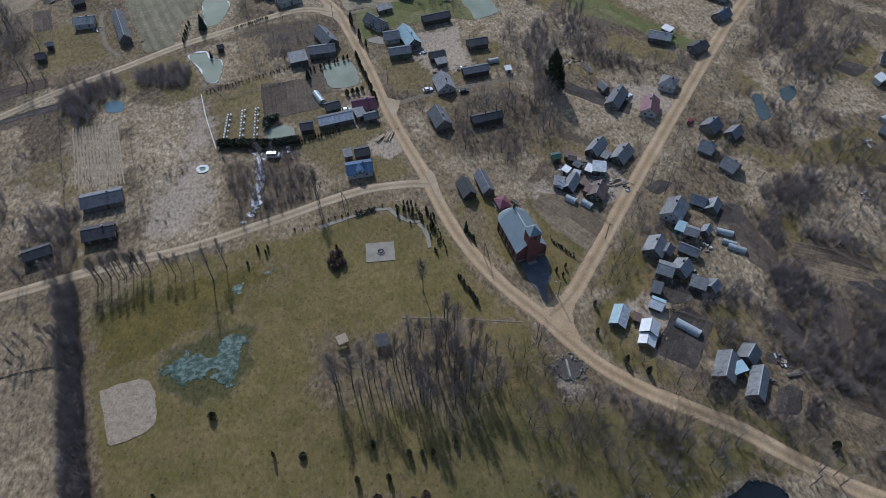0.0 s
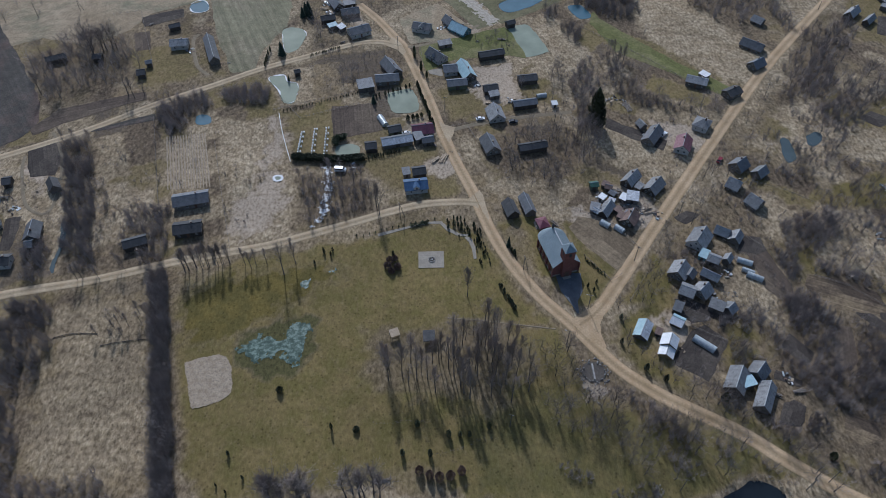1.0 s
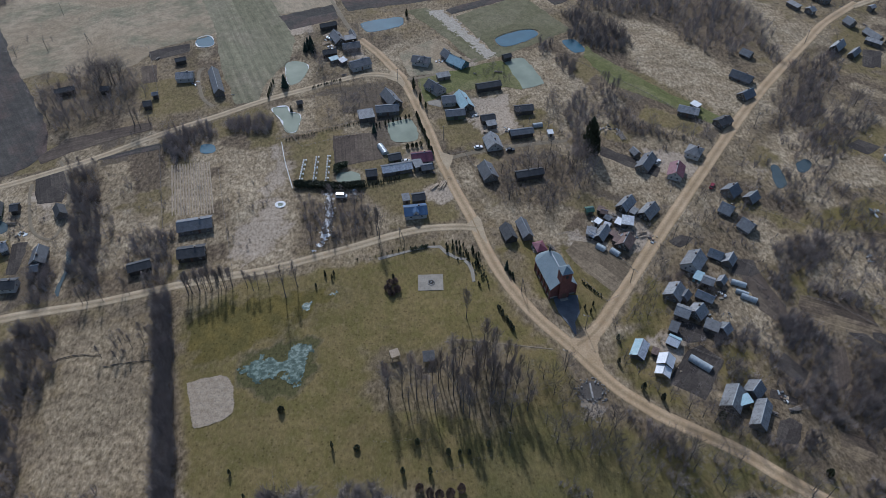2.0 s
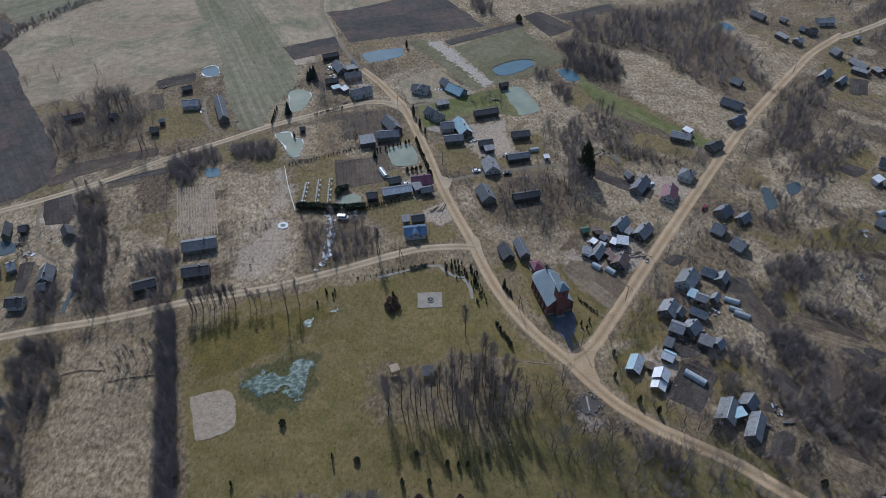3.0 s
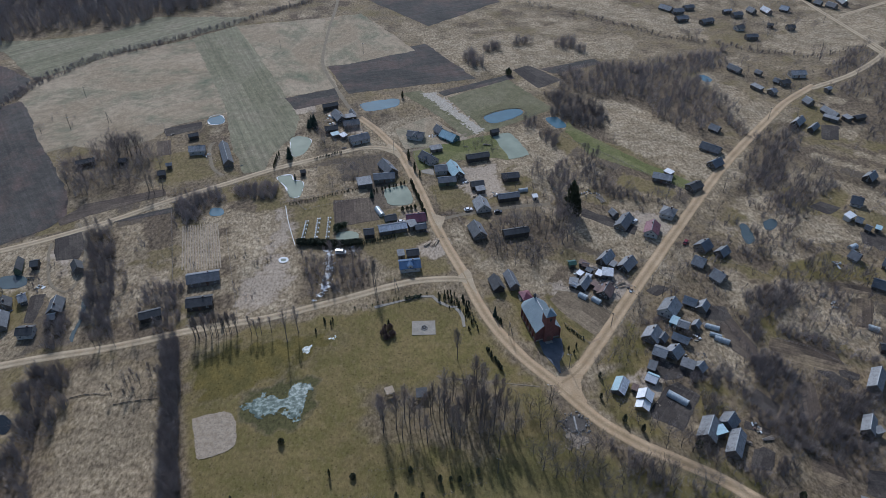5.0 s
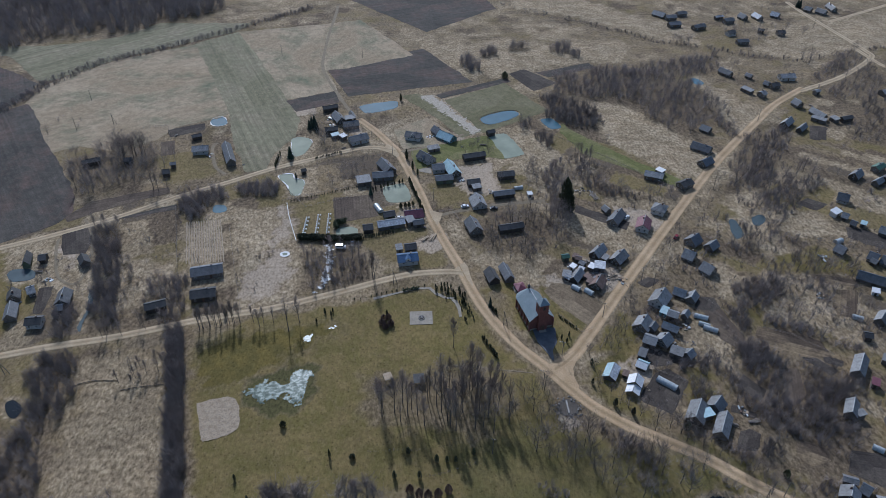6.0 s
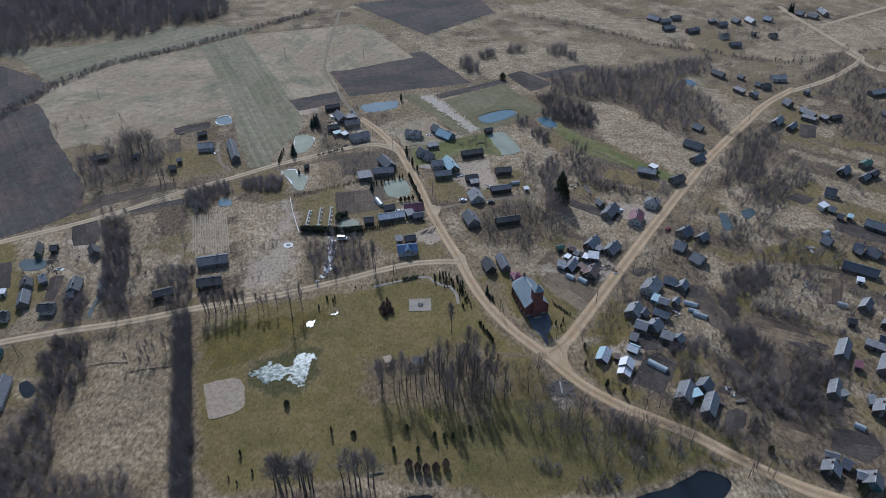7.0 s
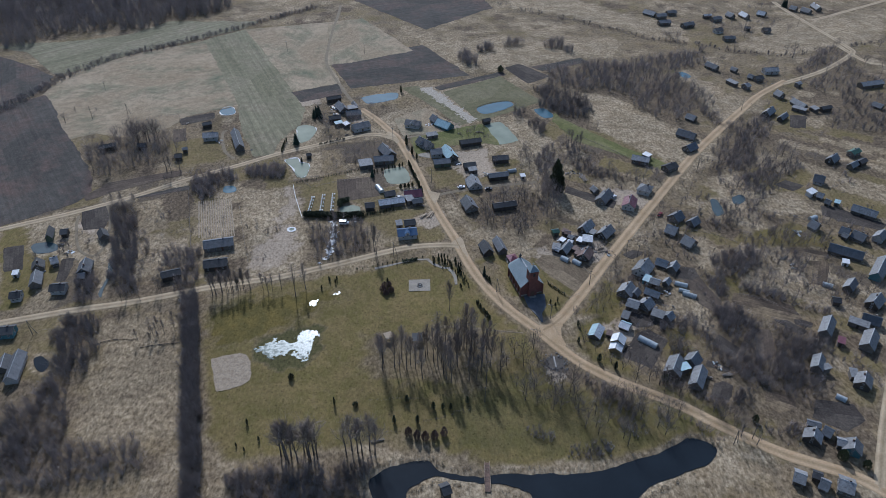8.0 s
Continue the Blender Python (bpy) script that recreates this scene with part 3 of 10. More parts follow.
field("winter", -67.6, (-176.3, 337.2), (-146.7, 364.0), (-117.1, 300.4), (-89.2, 234.2), (-72.9, 192.3), (-74.0, 169.9), (-83.3, 149.5), (-85.5, 130.3), (-95.8, 127.1), (-107.0, 152.3), (-122.1, 205.8), (-150.8, 275.2))
field("winter", 40.4, (-346.7, 327.8), (-314.4, 313.3), (-272.1, 262.7), (-255.2, 279.3), (-222.2, 315.2), (-180.0, 343.2), (-147.4, 367.8), (-138.9, 385.8), (-220.6, 389.0), (-243.3, 356.5), (-271.0, 345.6), (-298.7, 337.3), (-343.3, 339.0))
field("grass", -146.9, (26.3, 219.9), (71.2, 247.1), (95.9, 200.6), (49.1, 170.1))
field("grass", -57.3, (-4.8, 228.3), (7.7, 231.8), (46.2, 171.8), (34.0, 164.0), (18.2, 194.4))
field("ploughed", -57.3, (-338.5, 207.1), (-289.5, 209.0), (-272.9, 220.3), (-266.0, 226.6), (-246.7, 199.0), (-232.3, 172.5), (-207.0, 134.9), (-199.0, 122.3), (-186.2, 100.0), (-183.7, 88.6), (-186.6, 77.1), (-203.4, 64.4), (-234.5, 46.4))
field("ploughed", 115.7, (-336.0, 305.7), (-301.3, 284.0), (-274.6, 260.1), (-272.7, 246.5), (-275.9, 227.0), (-289.5, 209.0))
field("ploughed", 22.5, (-86.6, 223.9), (-52.5, 238.0), (-49.2, 219.9), (-76.8, 206.4))
field("dug", 22.2, (-157.2, 182.3), (-135.9, 191.0), (-134.0, 182.8), (-153.0, 172.9))
field("clay", -72.2, (-157.1, 165.5), (-149.8, 167.3), (-144.2, 149.9), (-151.3, 148.2))
field("dug", 113.2, (-181.4, 70.4), (-168.3, 74.0), (-163.1, 61.1), (-162.6, 50.7), (-172.4, 49.4))
field("dug", 106.2, (-173.5, 23.5), (-168.0, 24.0), (-166.4, 14.5), (-165.2, 6.5), (-168.6, 6.6))
field("ploughed", 23.1, (-167.7, 76.4), (-128.6, 93.1), (-127.4, 88.5), (-159.7, 79.4))
field("clay", -61.2, (140.8, -4.5), (142.1, -12.6), (144.4, -21.0), (143.5, -26.8), (138.6, -28.1), (134.5, -22.4), (132.8, -8.9), (132.8, -4.9), (136.3, -6.0))
field("dug", 57.6, (134.0, 4.1), (139.6, 3.2), (140.5, -3.8), (136.0, -5.3), (129.5, -3.0))
field("beds", -24.5, (153.4, -16.5), (164.3, -19.8), (175.3, -26.5), (175.7, -34.8), (166.5, -35.1), (158.4, -32.7), (151.8, -29.5), (150.5, -21.8))
field("beds", -23.7, (193.2, 18.2), (199.7, 17.5), (212.0, 12.1), (210.2, 8.8), (201.2, 10.3), (193.3, 15.1))
field("beds", -118.3, (199.4, 6.7), (208.5, 5.6), (198.8, -12.4), (192.6, -11.2), (193.5, -3.8))
field("dug", -118.7, (230.3, 55.6), (235.4, 55.4), (229.6, 44.8), (227.0, 46.7))
field("dug", 50.7, (90.9, -53.0), (100.0, -41.9), (105.5, -39.6), (111.2, -45.8), (105.8, -53.6), (100.1, -62.1), (91.0, -55.6))
field("dug", -29.2, (100.4, -26.6), (103.9, -28.6), (110.7, -32.4), (107.5, -36.8), (101.4, -37.2), (96.2, -31.8))
field("clay", -108.8, (152.3, -41.0), (158.7, -42.0), (155.2, -55.8), (146.7, -60.4))
field("dug", -125.2, (123.9, -71.8), (127.7, -71.1), (130.2, -73.2), (125.4, -80.0), (119.5, -78.9), (121.4, -75.2))
field("dug", -33.9, (125.3, -59.1), (132.3, -63.8), (131.1, -65.3), (123.9, -61.6))
field("dug", -24.0, (172.6, -34.7), (179.8, -37.9), (177.3, -40.6), (172.0, -37.6))
cover("straw", 4, (-97.7, 86.4), (-64.3, 87.6), (-58.4, 52.3), (-50.5, 19.9), (-63.3, 13.1), (-78.1, 6.6))
cover("sand", 7, (-80.0, 12.0), (-76.0, 36.0), (-68.0, 52.0), (-59.0, 50.0), (-56.0, 26.0), (-58.0, 10.0))
cover("sand", 5, (-72.0, 96.0), (-67.5, 97.0), (-60.0, 62.0), (-62.0, 50.0), (-68.0, 56.0))
cover("sand", 5, (62.0, 14.5), (68.3, 21.8), (77.6, 16.5), (86.0, 6.0), (82.0, 4.0), (74.0, 10.5), (66.0, 13.5))
cover("fresh", 2.5, (60.5, 13.0), (63.5, 0.5), (71.5, -8.2), (78.6, -15.6), (81.0, -12.6), (74.2, -4.6), (67.0, 3.0), (63.4, 14.0))
cover("straw", 4, (125.4, 217.4), (152.6, 204.0), (177.7, 154.7), (198.5, 127.9), (175.9, 102.3), (157.8, 114.4), (126.3, 156.7))
cover("straw", 4, (214.7, 259.3), (244.5, 188.6), (213.3, 156.8), (212.3, 201.7))
cover("green", 4, (110.6, -46.4), (122.8, -42.7), (129.0, -55.0), (126.3, -69.6), (112.3, -71.4), (107.4, -59.2))
cover("green", 4, (72.6, -30.9), (85.7, -32.9), (87.0, -53.4), (95.6, -60.0), (91.8, -65.9), (78.8, -60.6), (70.8, -44.8))
cover("straw", 4, (61.5, 159.0), (79.9, 145.1), (96.7, 127.6), (107.6, 138.1), (108.5, 116.7), (93.8, 94.3), (76.5, 88.7), (61.2, 125.3))
cover("straw", 4, (179.1, 86.0), (194.5, 101.6), (205.2, 69.9), (187.4, 42.9), (199.7, 33.9), (178.3, 34.8), (172.5, 61.5))
cover("straw", 3, (163.0, -0.9), (185.1, 3.6), (192.9, -10.5), (180.2, -16.6), (159.4, -9.2))
cover("straw", 3, (105.2, -12.1), (115.6, -17.3), (124.3, -38.6), (124.2, -32.9), (142.3, -21.5), (140.2, -8.5))
cover("green", 3, (189.0, 34.4), (220.0, 27.0), (214.8, 17.3), (193.1, 20.1), (181.9, 24.5))
cover("straw", 3, (201.6, 74.9), (222.7, 69.2), (221.9, 50.4), (198.6, 49.1))
cover("straw", 2, (65.3, 173.1), (74.6, 182.2), (86.9, 158.2), (94.6, 135.0), (91.7, 111.2), (78.3, 106.1), (68.2, 112.1), (75.4, 128.3), (70.9, 142.3), (68.0, 158.9))
field("fallow", -54.6, (-9.7, 175.9), (12.2, 192.1), (31.3, 165.2), (23.2, 155.9), (2.8, 152.7), (-3.3, 150.3))
# These three darken the ground for tree shade around houses and gardens.
cover("litter_shade", 6, (101.3, -0.2), (120.0, 21.0), (136.9, 40.5), (147.2, 23.8), (140.3, -1.7), (121.5, -20.7), (104.0, -32.1), (88.3, -31.5))
cover("litter_shade", 6, (121.4, -46.8), (134.3, -36.1), (186.5, -35.2), (155.3, -93.0), (126.7, -85.3), (121.0, -64.6))
cover("green", 3, (81.0, -19.2), (94.7, -6.8), (101.3, -13.6), (95.0, -31.8), (85.4, -34.3))
cover("straw", 4, (128.0, -66.0), (140.0, -72.0), (143.0, -90.0), (132.0, -88.0), (124.0, -82.0))
# A brown strip along the lane's north side, drawn with the clay sheet.
field("clay", 19.6, (-184.6, 83.3), (-176.8, 97.4), (-137.8, 111.3), (-135.7, 105.8), (-170.2, 87.7), (-181.4, 79.0))
cover("litter_shade", 8, (96.0, -62.0), (122.0, -56.0), (150.0, -70.0), (172.0, -72.0), (186.0, -96.0), (150.0, -116.0), (112.0, -98.0), (88.0, -80.0))
cover("fresh", 7, (84.0, -66.0), (104.0, -74.0), (122.0, -86.0), (140.0, -98.0), (136.0, -106.0), (108.0, -92.0), (84.0, -76.0))
cover("fresh", 7, (33.0, -63.0), (55.2, -55.4), (79.0, -74.5), (102.0, -88.5), (116.0, -93.8), (103.9, -94.6), (70.0, -96.0), (34.0, -84.0))
cover("litter_shade", 5, (56.8, -44.3), (65.9, -52.6), (78.2, -63.0), (100.4, -70.9), (90.4, -77.4), (63.9, -71.9), (49.6, -61.9))
cover("dry", 6, (-137.5, -24.8), (-102.7, -24.2), (-85.2, -89.0), (-96.5, -91.7), (-125.3, -87.5), (-131.1, -49.4))
field("beds", -30.0, (143.2, -76.2), (151.7, -80.8), (150.0, -85.8), (143.3, -87.2), (140.4, -82.1))
cover("litter_shade", 6, (-161.9, -66.7), (-142.4, -48.9), (-128.4, -68.0), (-136.7, -94.7), (-145.6, -101.6))
pond("blue", "blue pond among the fields", (-33.7, 212.9), (-26.3, 216.8), (-9.9, 220.4), (-7.2, 213.6), (-10.9, 207.9), (-27.6, 202.0), (-32.3, 207.1))
pond("blue", "blue pond beside a green field", (48.8, 191.2), (60.0, 198.7), (72.3, 201.5), (74.8, 195.0), (66.1, 187.4), (54.5, 181.8), (49.7, 184.2))
pond("blue", "small blue pond in the grass", (88.9, 187.4), (95.8, 188.7), (99.7, 180.1), (99.9, 174.8), (93.9, 173.5), (90.0, 180.4))
pond("pale", "silty pale rectangular pond", (51.8, 165.0), (57.4, 167.6), (63.6, 166.7), (71.1, 144.3), (69.9, 140.4), (58.4, 136.9), (54.7, 148.9))
pond("pale", "pale pond beside a spruce", (-74.8, 166.9), (-69.2, 169.5), (-62.5, 165.7), (-61.1, 159.4), (-64.1, 149.4), (-68.5, 144.3), (-71.8, 147.1), (-74.0, 158.5))
pond("pale", "pale three-cornered pond by the road", (-76.7, 121.1), (-69.1, 123.8), (-66.2, 118.3), (-61.1, 115.8), (-60.3, 106.6), (-62.0, 100.1), (-67.1, 101.4), (-70.4, 110.4))
pond("pale", "grey-green garden pond ringed with thujas", (-14.7, 106.0), (-9.4, 108.7), (-2.5, 109.0), (1.1, 97.1), (-0.7, 91.3), (-7.4, 90.0), (-12.2, 91.7), (-14.5, 98.3))
pond("pale", "pale garden pond by a hedge", (-37.9, 65.7), (-34.1, 67.9), (-29.5, 67.8), (-27.0, 64.8), (-27.8, 59.3), (-33.9, 58.1), (-37.2, 60.1))
pond("blue", "small pond with pale banks", (-132.4, 195.7), (-128.7, 200.3), (-123.7, 199.3), (-120.5, 190.6), (-124.0, 187.0), (-130.0, 188.0))
pond("grey", "narrow grey pond in dry grass", (170.7, 64.5), (174.4, 64.8), (174.6, 55.7), (173.1, 50.7), (169.7, 48.6), (167.6, 50.5))
pond("grey", "small round grey pond", (183.9, 66.4), (188.8, 69.7), (191.2, 67.6), (188.5, 61.9), (183.8, 59.2), (182.0, 61.2))
pond("blue", "small far pond", (210.4, 247.6), (215.1, 250.3), (219.0, 241.5), (213.3, 238.0))
pond("blue", "small pond below a thicket", (-107.7, 89.6), (-105.3, 92.1), (-100.7, 90.4), (-99.9, 85.2), (-105.9, 84.4))
pond("grey", "shallow grey garden pond half under ice", (-194.1, 35.2), (-192.4, 38.6), (-186.8, 38.8), (-181.0, 36.6), (-179.8, 32.1), (-184.3, 29.4), (-189.7, 30.1))
pond("grey", "icy grey ditch running down to the lane", (-149.6, 20.0), (-147.4, 20.3), (-145.3, 11.5), (-144.4, 4.6), (-144.6, -0.4), (-143.6, -6.2), (-145.0, -6.1), (-146.2, -0.9), (-146.0, 4.1), (-147.2, 10.8))
pond("pale", "pale icy pit in bleached grass", (-64.4, 46.0), (-63.4, 47.1), (-60.9, 46.9), (-60.1, 44.9), (-61.3, 43.4), (-63.7, 43.7))
pond("dark", "small dark garden pond", (-157.7, -45.7), (-154.9, -44.5), (-150.0, -49.6), (-150.7, -53.4), (-154.7, -51.7))
pond("dark", "wide dark river bend between pale reedy banks", (-14.6, -111.8), (-11.2, -108.2), (-4.8, -105.1), (6.4, -103.9), (9.7, -108.1), (15.3, -109.7), (25.1, -111.7), (27.6, -110.9), (35.3, -110.5), (47.3, -111.2), (63.4, -111.5), (76.3, -108.2), (87.0, -105.3), (97.1, -101.2), (103.3, -98.1), (108.8, -99.1), (112.7, -103.5), (106.7, -109.9), (92.9, -114.5), (78.9, -121.7), (67.0, -145.5), (42.0, -144.5), (42.6, -122.5), (38.5, -117.0), (30.9, -114.4), (24.9, -114.0), (15.2, -111.8), (8.8, -110.6), (3.2, -113.4), (-1.5, -118.6), (-2.1, -142.8), (-7.8, -142.5), (-12.7, -119.2))
road("road", 5.3, "sandy gravel village street between plots", (-33.5, 193.4), (-22.9, 177.9), (-11.2, 156.2), (-5.9, 144.6), (4.6, 105.9), (10.2, 81.5), (16.6, 57.1), (24.1, 33.0), (29.8, 11.4), (35.8, -4.8), (45.6, -23.0), (56.0, -36.7), (69.2, -55.3), (78.1, -63.7), (86.0, -69.9), (105.4, -82.1), (121.6, -95.6), (137.0, -106.7), (155.1, -115.6), (164.8, -123.7), (175.4, -136.0))
road("road", 4.0, "pale side lane", (162.9, -122.7), (172.9, -106.6), (190.5, -80.2), (213.0, -48.9))
road("road", 5.6, "straight sandy gravel road", (59.2, -37.7), (68.6, -29.9), (83.5, -10.0), (102.4, 16.1), (138.4, 64.3), (183.3, 122.8), (233.7, 179.6), (255.1, 202.9), (280.2, 223.6), (287.9, 229.7))
road("road", 4.3, "gravel lane past the park", (26.3, 26.9), (18.0, 28.0), (2.2, 27.0), (-13.3, 22.5), (-33.3, 14.9), (-62.0, 5.2), (-94.5, -1.5), (-125.0, -10.1), (-154.9, -15.9), (-179.1, -21.9), (-213.5, -30.6))
road("road", 4.3, "gravel lane to the fields", (-8.3, 148.6), (-20.3, 153.1), (-33.9, 151.6), (-56.5, 141.3), (-81.2, 129.7), (-104.1, 115.7), (-131.1, 100.0), (-155.6, 82.8), (-183.8, 67.1), (-206.7, 56.7), (-245.1, 39.2))
road("road", 4.6, "far gravel lane across the fields", (283.1, 224.3), (321.6, 245.0), (351.3, 267.6), (370.3, 285.8), (372.3, 298.8), (368.7, 341.4), (364.1, 394.4), (363.4, 424.5))
road("road", 4.2, "far side lane", (366.1, 305.8), (369.7, 267.0), (381.8, 256.9), (402.6, 236.6))
road("road", 4.0, "far cross lane", (376.1, 367.5), (421.3, 392.5), (477.4, 424.5), (551.6, 467.1))
road("track", 2.6, "faint field track", (-33.5, 193.4), (-40.2, 205.6), (-49.3, 229.5), (-60.8, 262.4), (-66.3, 284.0), (-67.6, 312.2), (-67.4, 360.6), (-66.1, 401.5), (-65.9, 431.4))
road("track", 2.2, "pale farm drive", (-4.9, 147.2), (10.4, 151.9), (24.5, 161.0), (35.5, 168.4))
road("track", 2.6, "earth side lane", (16.0, 76.3), (29.5, 80.8), (50.8, 85.1), (75.5, 88.4))
road("track", 2.0, "pale house drive", (7.2, 125.1), (14.7, 125.4), (21.0, 122.2))
road("track", 2.0, "worn track beside a house", (-108.2, 124.7), (-116.0, 134.1), (-122.7, 157.0), (-120.8, 163.7))
road("footpath", 0.6, "worn footpath across the lawn", (10.5, -33.0), (23.8, -34.6), (37.0, -36.9), (50.1, -39.1))
road("track", 1.5, "looped garden track", (-173.1, 80.5), (-163.3, 62.8), (-157.3, 41.2), (-157.8, 26.5), (-168.2, 31.7), (-177.5, 52.4), (-180.2, 63.4))
road("track", 2.2, "farm track between houses", (-8.9, 72.3), (-3.1, 81.0), (4.3, 79.2), (8.6, 77.6))

GREEN, SOIL, STRAW, MOSS, LITTER_SHADE, SAND, OCHRE, HAZED_FALLOW, HAZED_WINTER = range(9)
FULL = (0.95, 0.85, 0.95, 1.0, 0.68, 0.9, 0.95, 0.9, 0.9)
KINDS = {"green": GREEN, "soil": SOIL, "straw": STRAW, "moss": MOSS, "litter_shade": LITTER_SHADE, "sand": SAND, "ochre": OCHRE, "fallow": HAZED_FALLOW, "winter": HAZED_WINTER, "hazed_green": GREEN, "dry": STRAW, "fresh": MOSS}


OPEN_GROUND = []


def is_taken(x, y):
    """Whether a road or a pond lies there."""
    xs, ys, taken = OPEN_GROUND[0]
    return taken[min(np.searchsorted(ys, y), len(ys) - 1), min(np.searchsorted(xs, x), len(xs) - 1)]


def build_ground():
    def steps(lo, hi, d, far):
        inner = np.arange(lo, hi + d / 2, d)
        grow = d * 1.5 * 1.32 ** np.arange(30)
        reach = np.cumsum(grow)
        reach = reach[reach < far]
        return np.concatenate((lo - reach[::-1], inner, hi + reach))

    xs, ys = steps(-430, 520, 1.9, 4500), steps(-150, 480, 1.9, 4500)
    gx, gy = np.meshgrid(xs, ys)
    wide, mid, small = wobble(gx, gy, 45, 3), wobble(gx, gy, 14, 4), wobble(gx, gy, 4, 5)
    w = np.zeros((9,) + gx.shape)
    w[GREEN] = np.clip(0.15 + 0.3 * wide + 0.25 * mid, 0, 1)
    w[STRAW] = np.clip(0.28 - 0.4 * wide + 0.45 * wobble(gx, gy, 10, 9), 0, 1)
    w[LITTER_SHADE] = np.clip(0.25 + 0.5 * wobble(gx, gy, 30, 8) + 0.4 * wobble(gx, gy, 11, 10), 0, 1)
    for turn, low, high, seed, poly in STRIPS:
        d = outside(gx, gy, poly) + 3 * mid
        along = gx * math.cos(radians(turn)) + gy * math.sin(radians(turn))
        across = -gx * math.sin(radians(turn)) + gy * math.cos(radians(turn)) + 1.2 * mid + 0.5 * small
        rng = np.random.RandomState(seed)
        edges = np.cumsum(rng.uniform(low, high, 90)) - 45 * (low + high) / 2
        strip = np.searchsorted(edges, across)
        block = np.floor(along / 32 + rng.uniform(0, 1, 92)[strip]).astype(int) % 7
        pick = rng.randint(0, 12, (92, 7))[strip, block]
        a = np.clip(0.5 - d / 4, 0, 1)
        for n, some, goal in ((GREEN, (0, 1, 2), 0.75), (STRAW, (3, 4, 5), 0.8), (LITTER_SHADE, (6, 7, 8, 9), 0.8), (SOIL, (10,), 0.8)):
            w[n] = w[n] * (1 - 0.65 * a) + 0.65 * a * np.where(np.isin(pick, some), goal, 0.08)
    for kind, soft, poly in COVERS:
        lo, hi = poly.min(0) - 8 - soft, poly.max(0) + 8 + soft
        i0, i1 = np.searchsorted(ys, (lo[1], hi[1]))
        j0, j1 = np.searchsorted(xs, (lo[0], hi[0]))
        box = np.s_[i0:i1, j0:j1]
        d = outside(gx[box], gy[box], poly) + soft * (0.8 * small[box] + 0.6 * mid[box])
        a = np.clip(0.5 - d / (2 * soft), 0, 1)
        a = a * a * (3 - 2 * a)
        k = KINDS[kind]
        if k == LITTER_SHADE:
            a = a * 0.65
        for n in range(9):
            goal = (FULL[k] if n == k else 0.0)
            # Far green is weakened to put distance haze into the cover; dry straw is thinner.
            if (kind, n) in (("hazed_green", GREEN), ("dry", STRAW)):
                goal = 0.6 if n == GREEN else 0.5
            if kind == "fresh" and n in (MOSS, GREEN):
                goal = 0.5 if n == MOSS else 0.95
            if k == GREEN and n == STRAW:
                goal = 0.18
            if k in (STRAW, GREEN) and n == LITTER_SHADE:
                goal = 0.1
            w[n][box] = w[n][box] * (1 - a) + goal * a
    height = 0.05 * mid + 0.03 * small - 0.08
    for kind, turn, poly in FIELDS:
        lo, hi = poly.min(0) - 4, poly.max(0) + 4
        i0, i1 = np.searchsorted(ys, (lo[1], hi[1]))
        j0, j1 = np.searchsorted(xs, (lo[0], hi[0]))
        box = np.s_[i0:i1, j0:j1]
        d = outside(gx[box], gy[box], poly)
        height[box] = np.where(d < -0.6, -0.12, np.where(d < 3, np.minimum(height[box], -0.03), height[box]))
    near_road = np.full(gx.shape, 1e9)
    for name, width, label, line in ROADS:
        lo, hi = line.min(0) - 12, line.max(0) + 12
        i0, i1 = np.searchsorted(ys, (lo[1], hi[1]))
        j0, j1 = np.searchsorted(xs, (lo[0], hi[0]))
        box = np.s_[i0:i1, j0:j1]
        d = beside(gx[box], gy[box], line[::3] if len(line) > 12 else line) - width / 2
        near_road[box] = np.minimum(near_road[box], d)
        a = np.clip(1 - (d - 0.2) / (1.2 if width > 3 else 0.5), 0, 1)
        w[STRAW][box] = np.maximum(w[STRAW][box], 0.3 * a)
        w[GREEN][box] *= 1 - 0.8 * a
        w[SOIL][box] *= 1 - a
    height = np.where(near_road < 2.5, -0.06, height)
    for kind, label, poly in PONDS:
        lo, hi = poly.min(0) - 6, poly.max(0) + 6
        i0, i1 = np.searchsorted(ys, (lo[1], hi[1]))
        j0, j1 = np.searchsorted(xs, (lo[0], hi[0]))
        box = np.s_[i0:i1, j0:j1]
        d = outside(gx[box], gy[box], poly)
        height[box] = np.where(d < 1.2, np.minimum(height[box], -0.12 - np.clip(1.2 - d, 0, 3) * 0.2), height[box])
        rim = np.clip(1 - np.abs(d - 0.8) / 2.2, 0, 1)
        w[STRAW][box] = np.maximum(w[STRAW][box], rim * (0.85 + 0.3 * small[box]))
        w[GREEN][box] *= 1 - rim * 0.7
    taken = near_road < 0.6
    for kind, label, poly in PONDS:
        lo, hi = poly.min(0) - 6, poly.max(0) + 6
        i0, i1 = np.searchsorted(ys, (lo[1], hi[1]))
        j0, j1 = np.searchsorted(xs, (lo[0], hi[0]))
        box = np.s_[i0:i1, j0:j1]
        taken[box] |= outside(gx[box], gy[box], poly) < 1.2
    OPEN_GROUND.append((xs, ys, taken))
    ny, nx = gx.shape
    co = np.stack((gx, gy, height), 2).reshape(-1, 3)
    idx = np.arange(nx * ny).reshape(ny, nx)
    quads = np.stack((idx[:-1, :-1], idx[:-1, 1:], idx[1:, 1:], idx[1:, :-1]), 2).reshape(-1, 4)
    me = bpy.data.meshes.new("ground")
    me.vertices.add(len(co))
    me.vertices.foreach_set("co", co.ravel())
    me.loops.add(quads.size)
    me.loops.foreach_set("vertex_index", quads.ravel())
    me.polygons.add(len(quads))
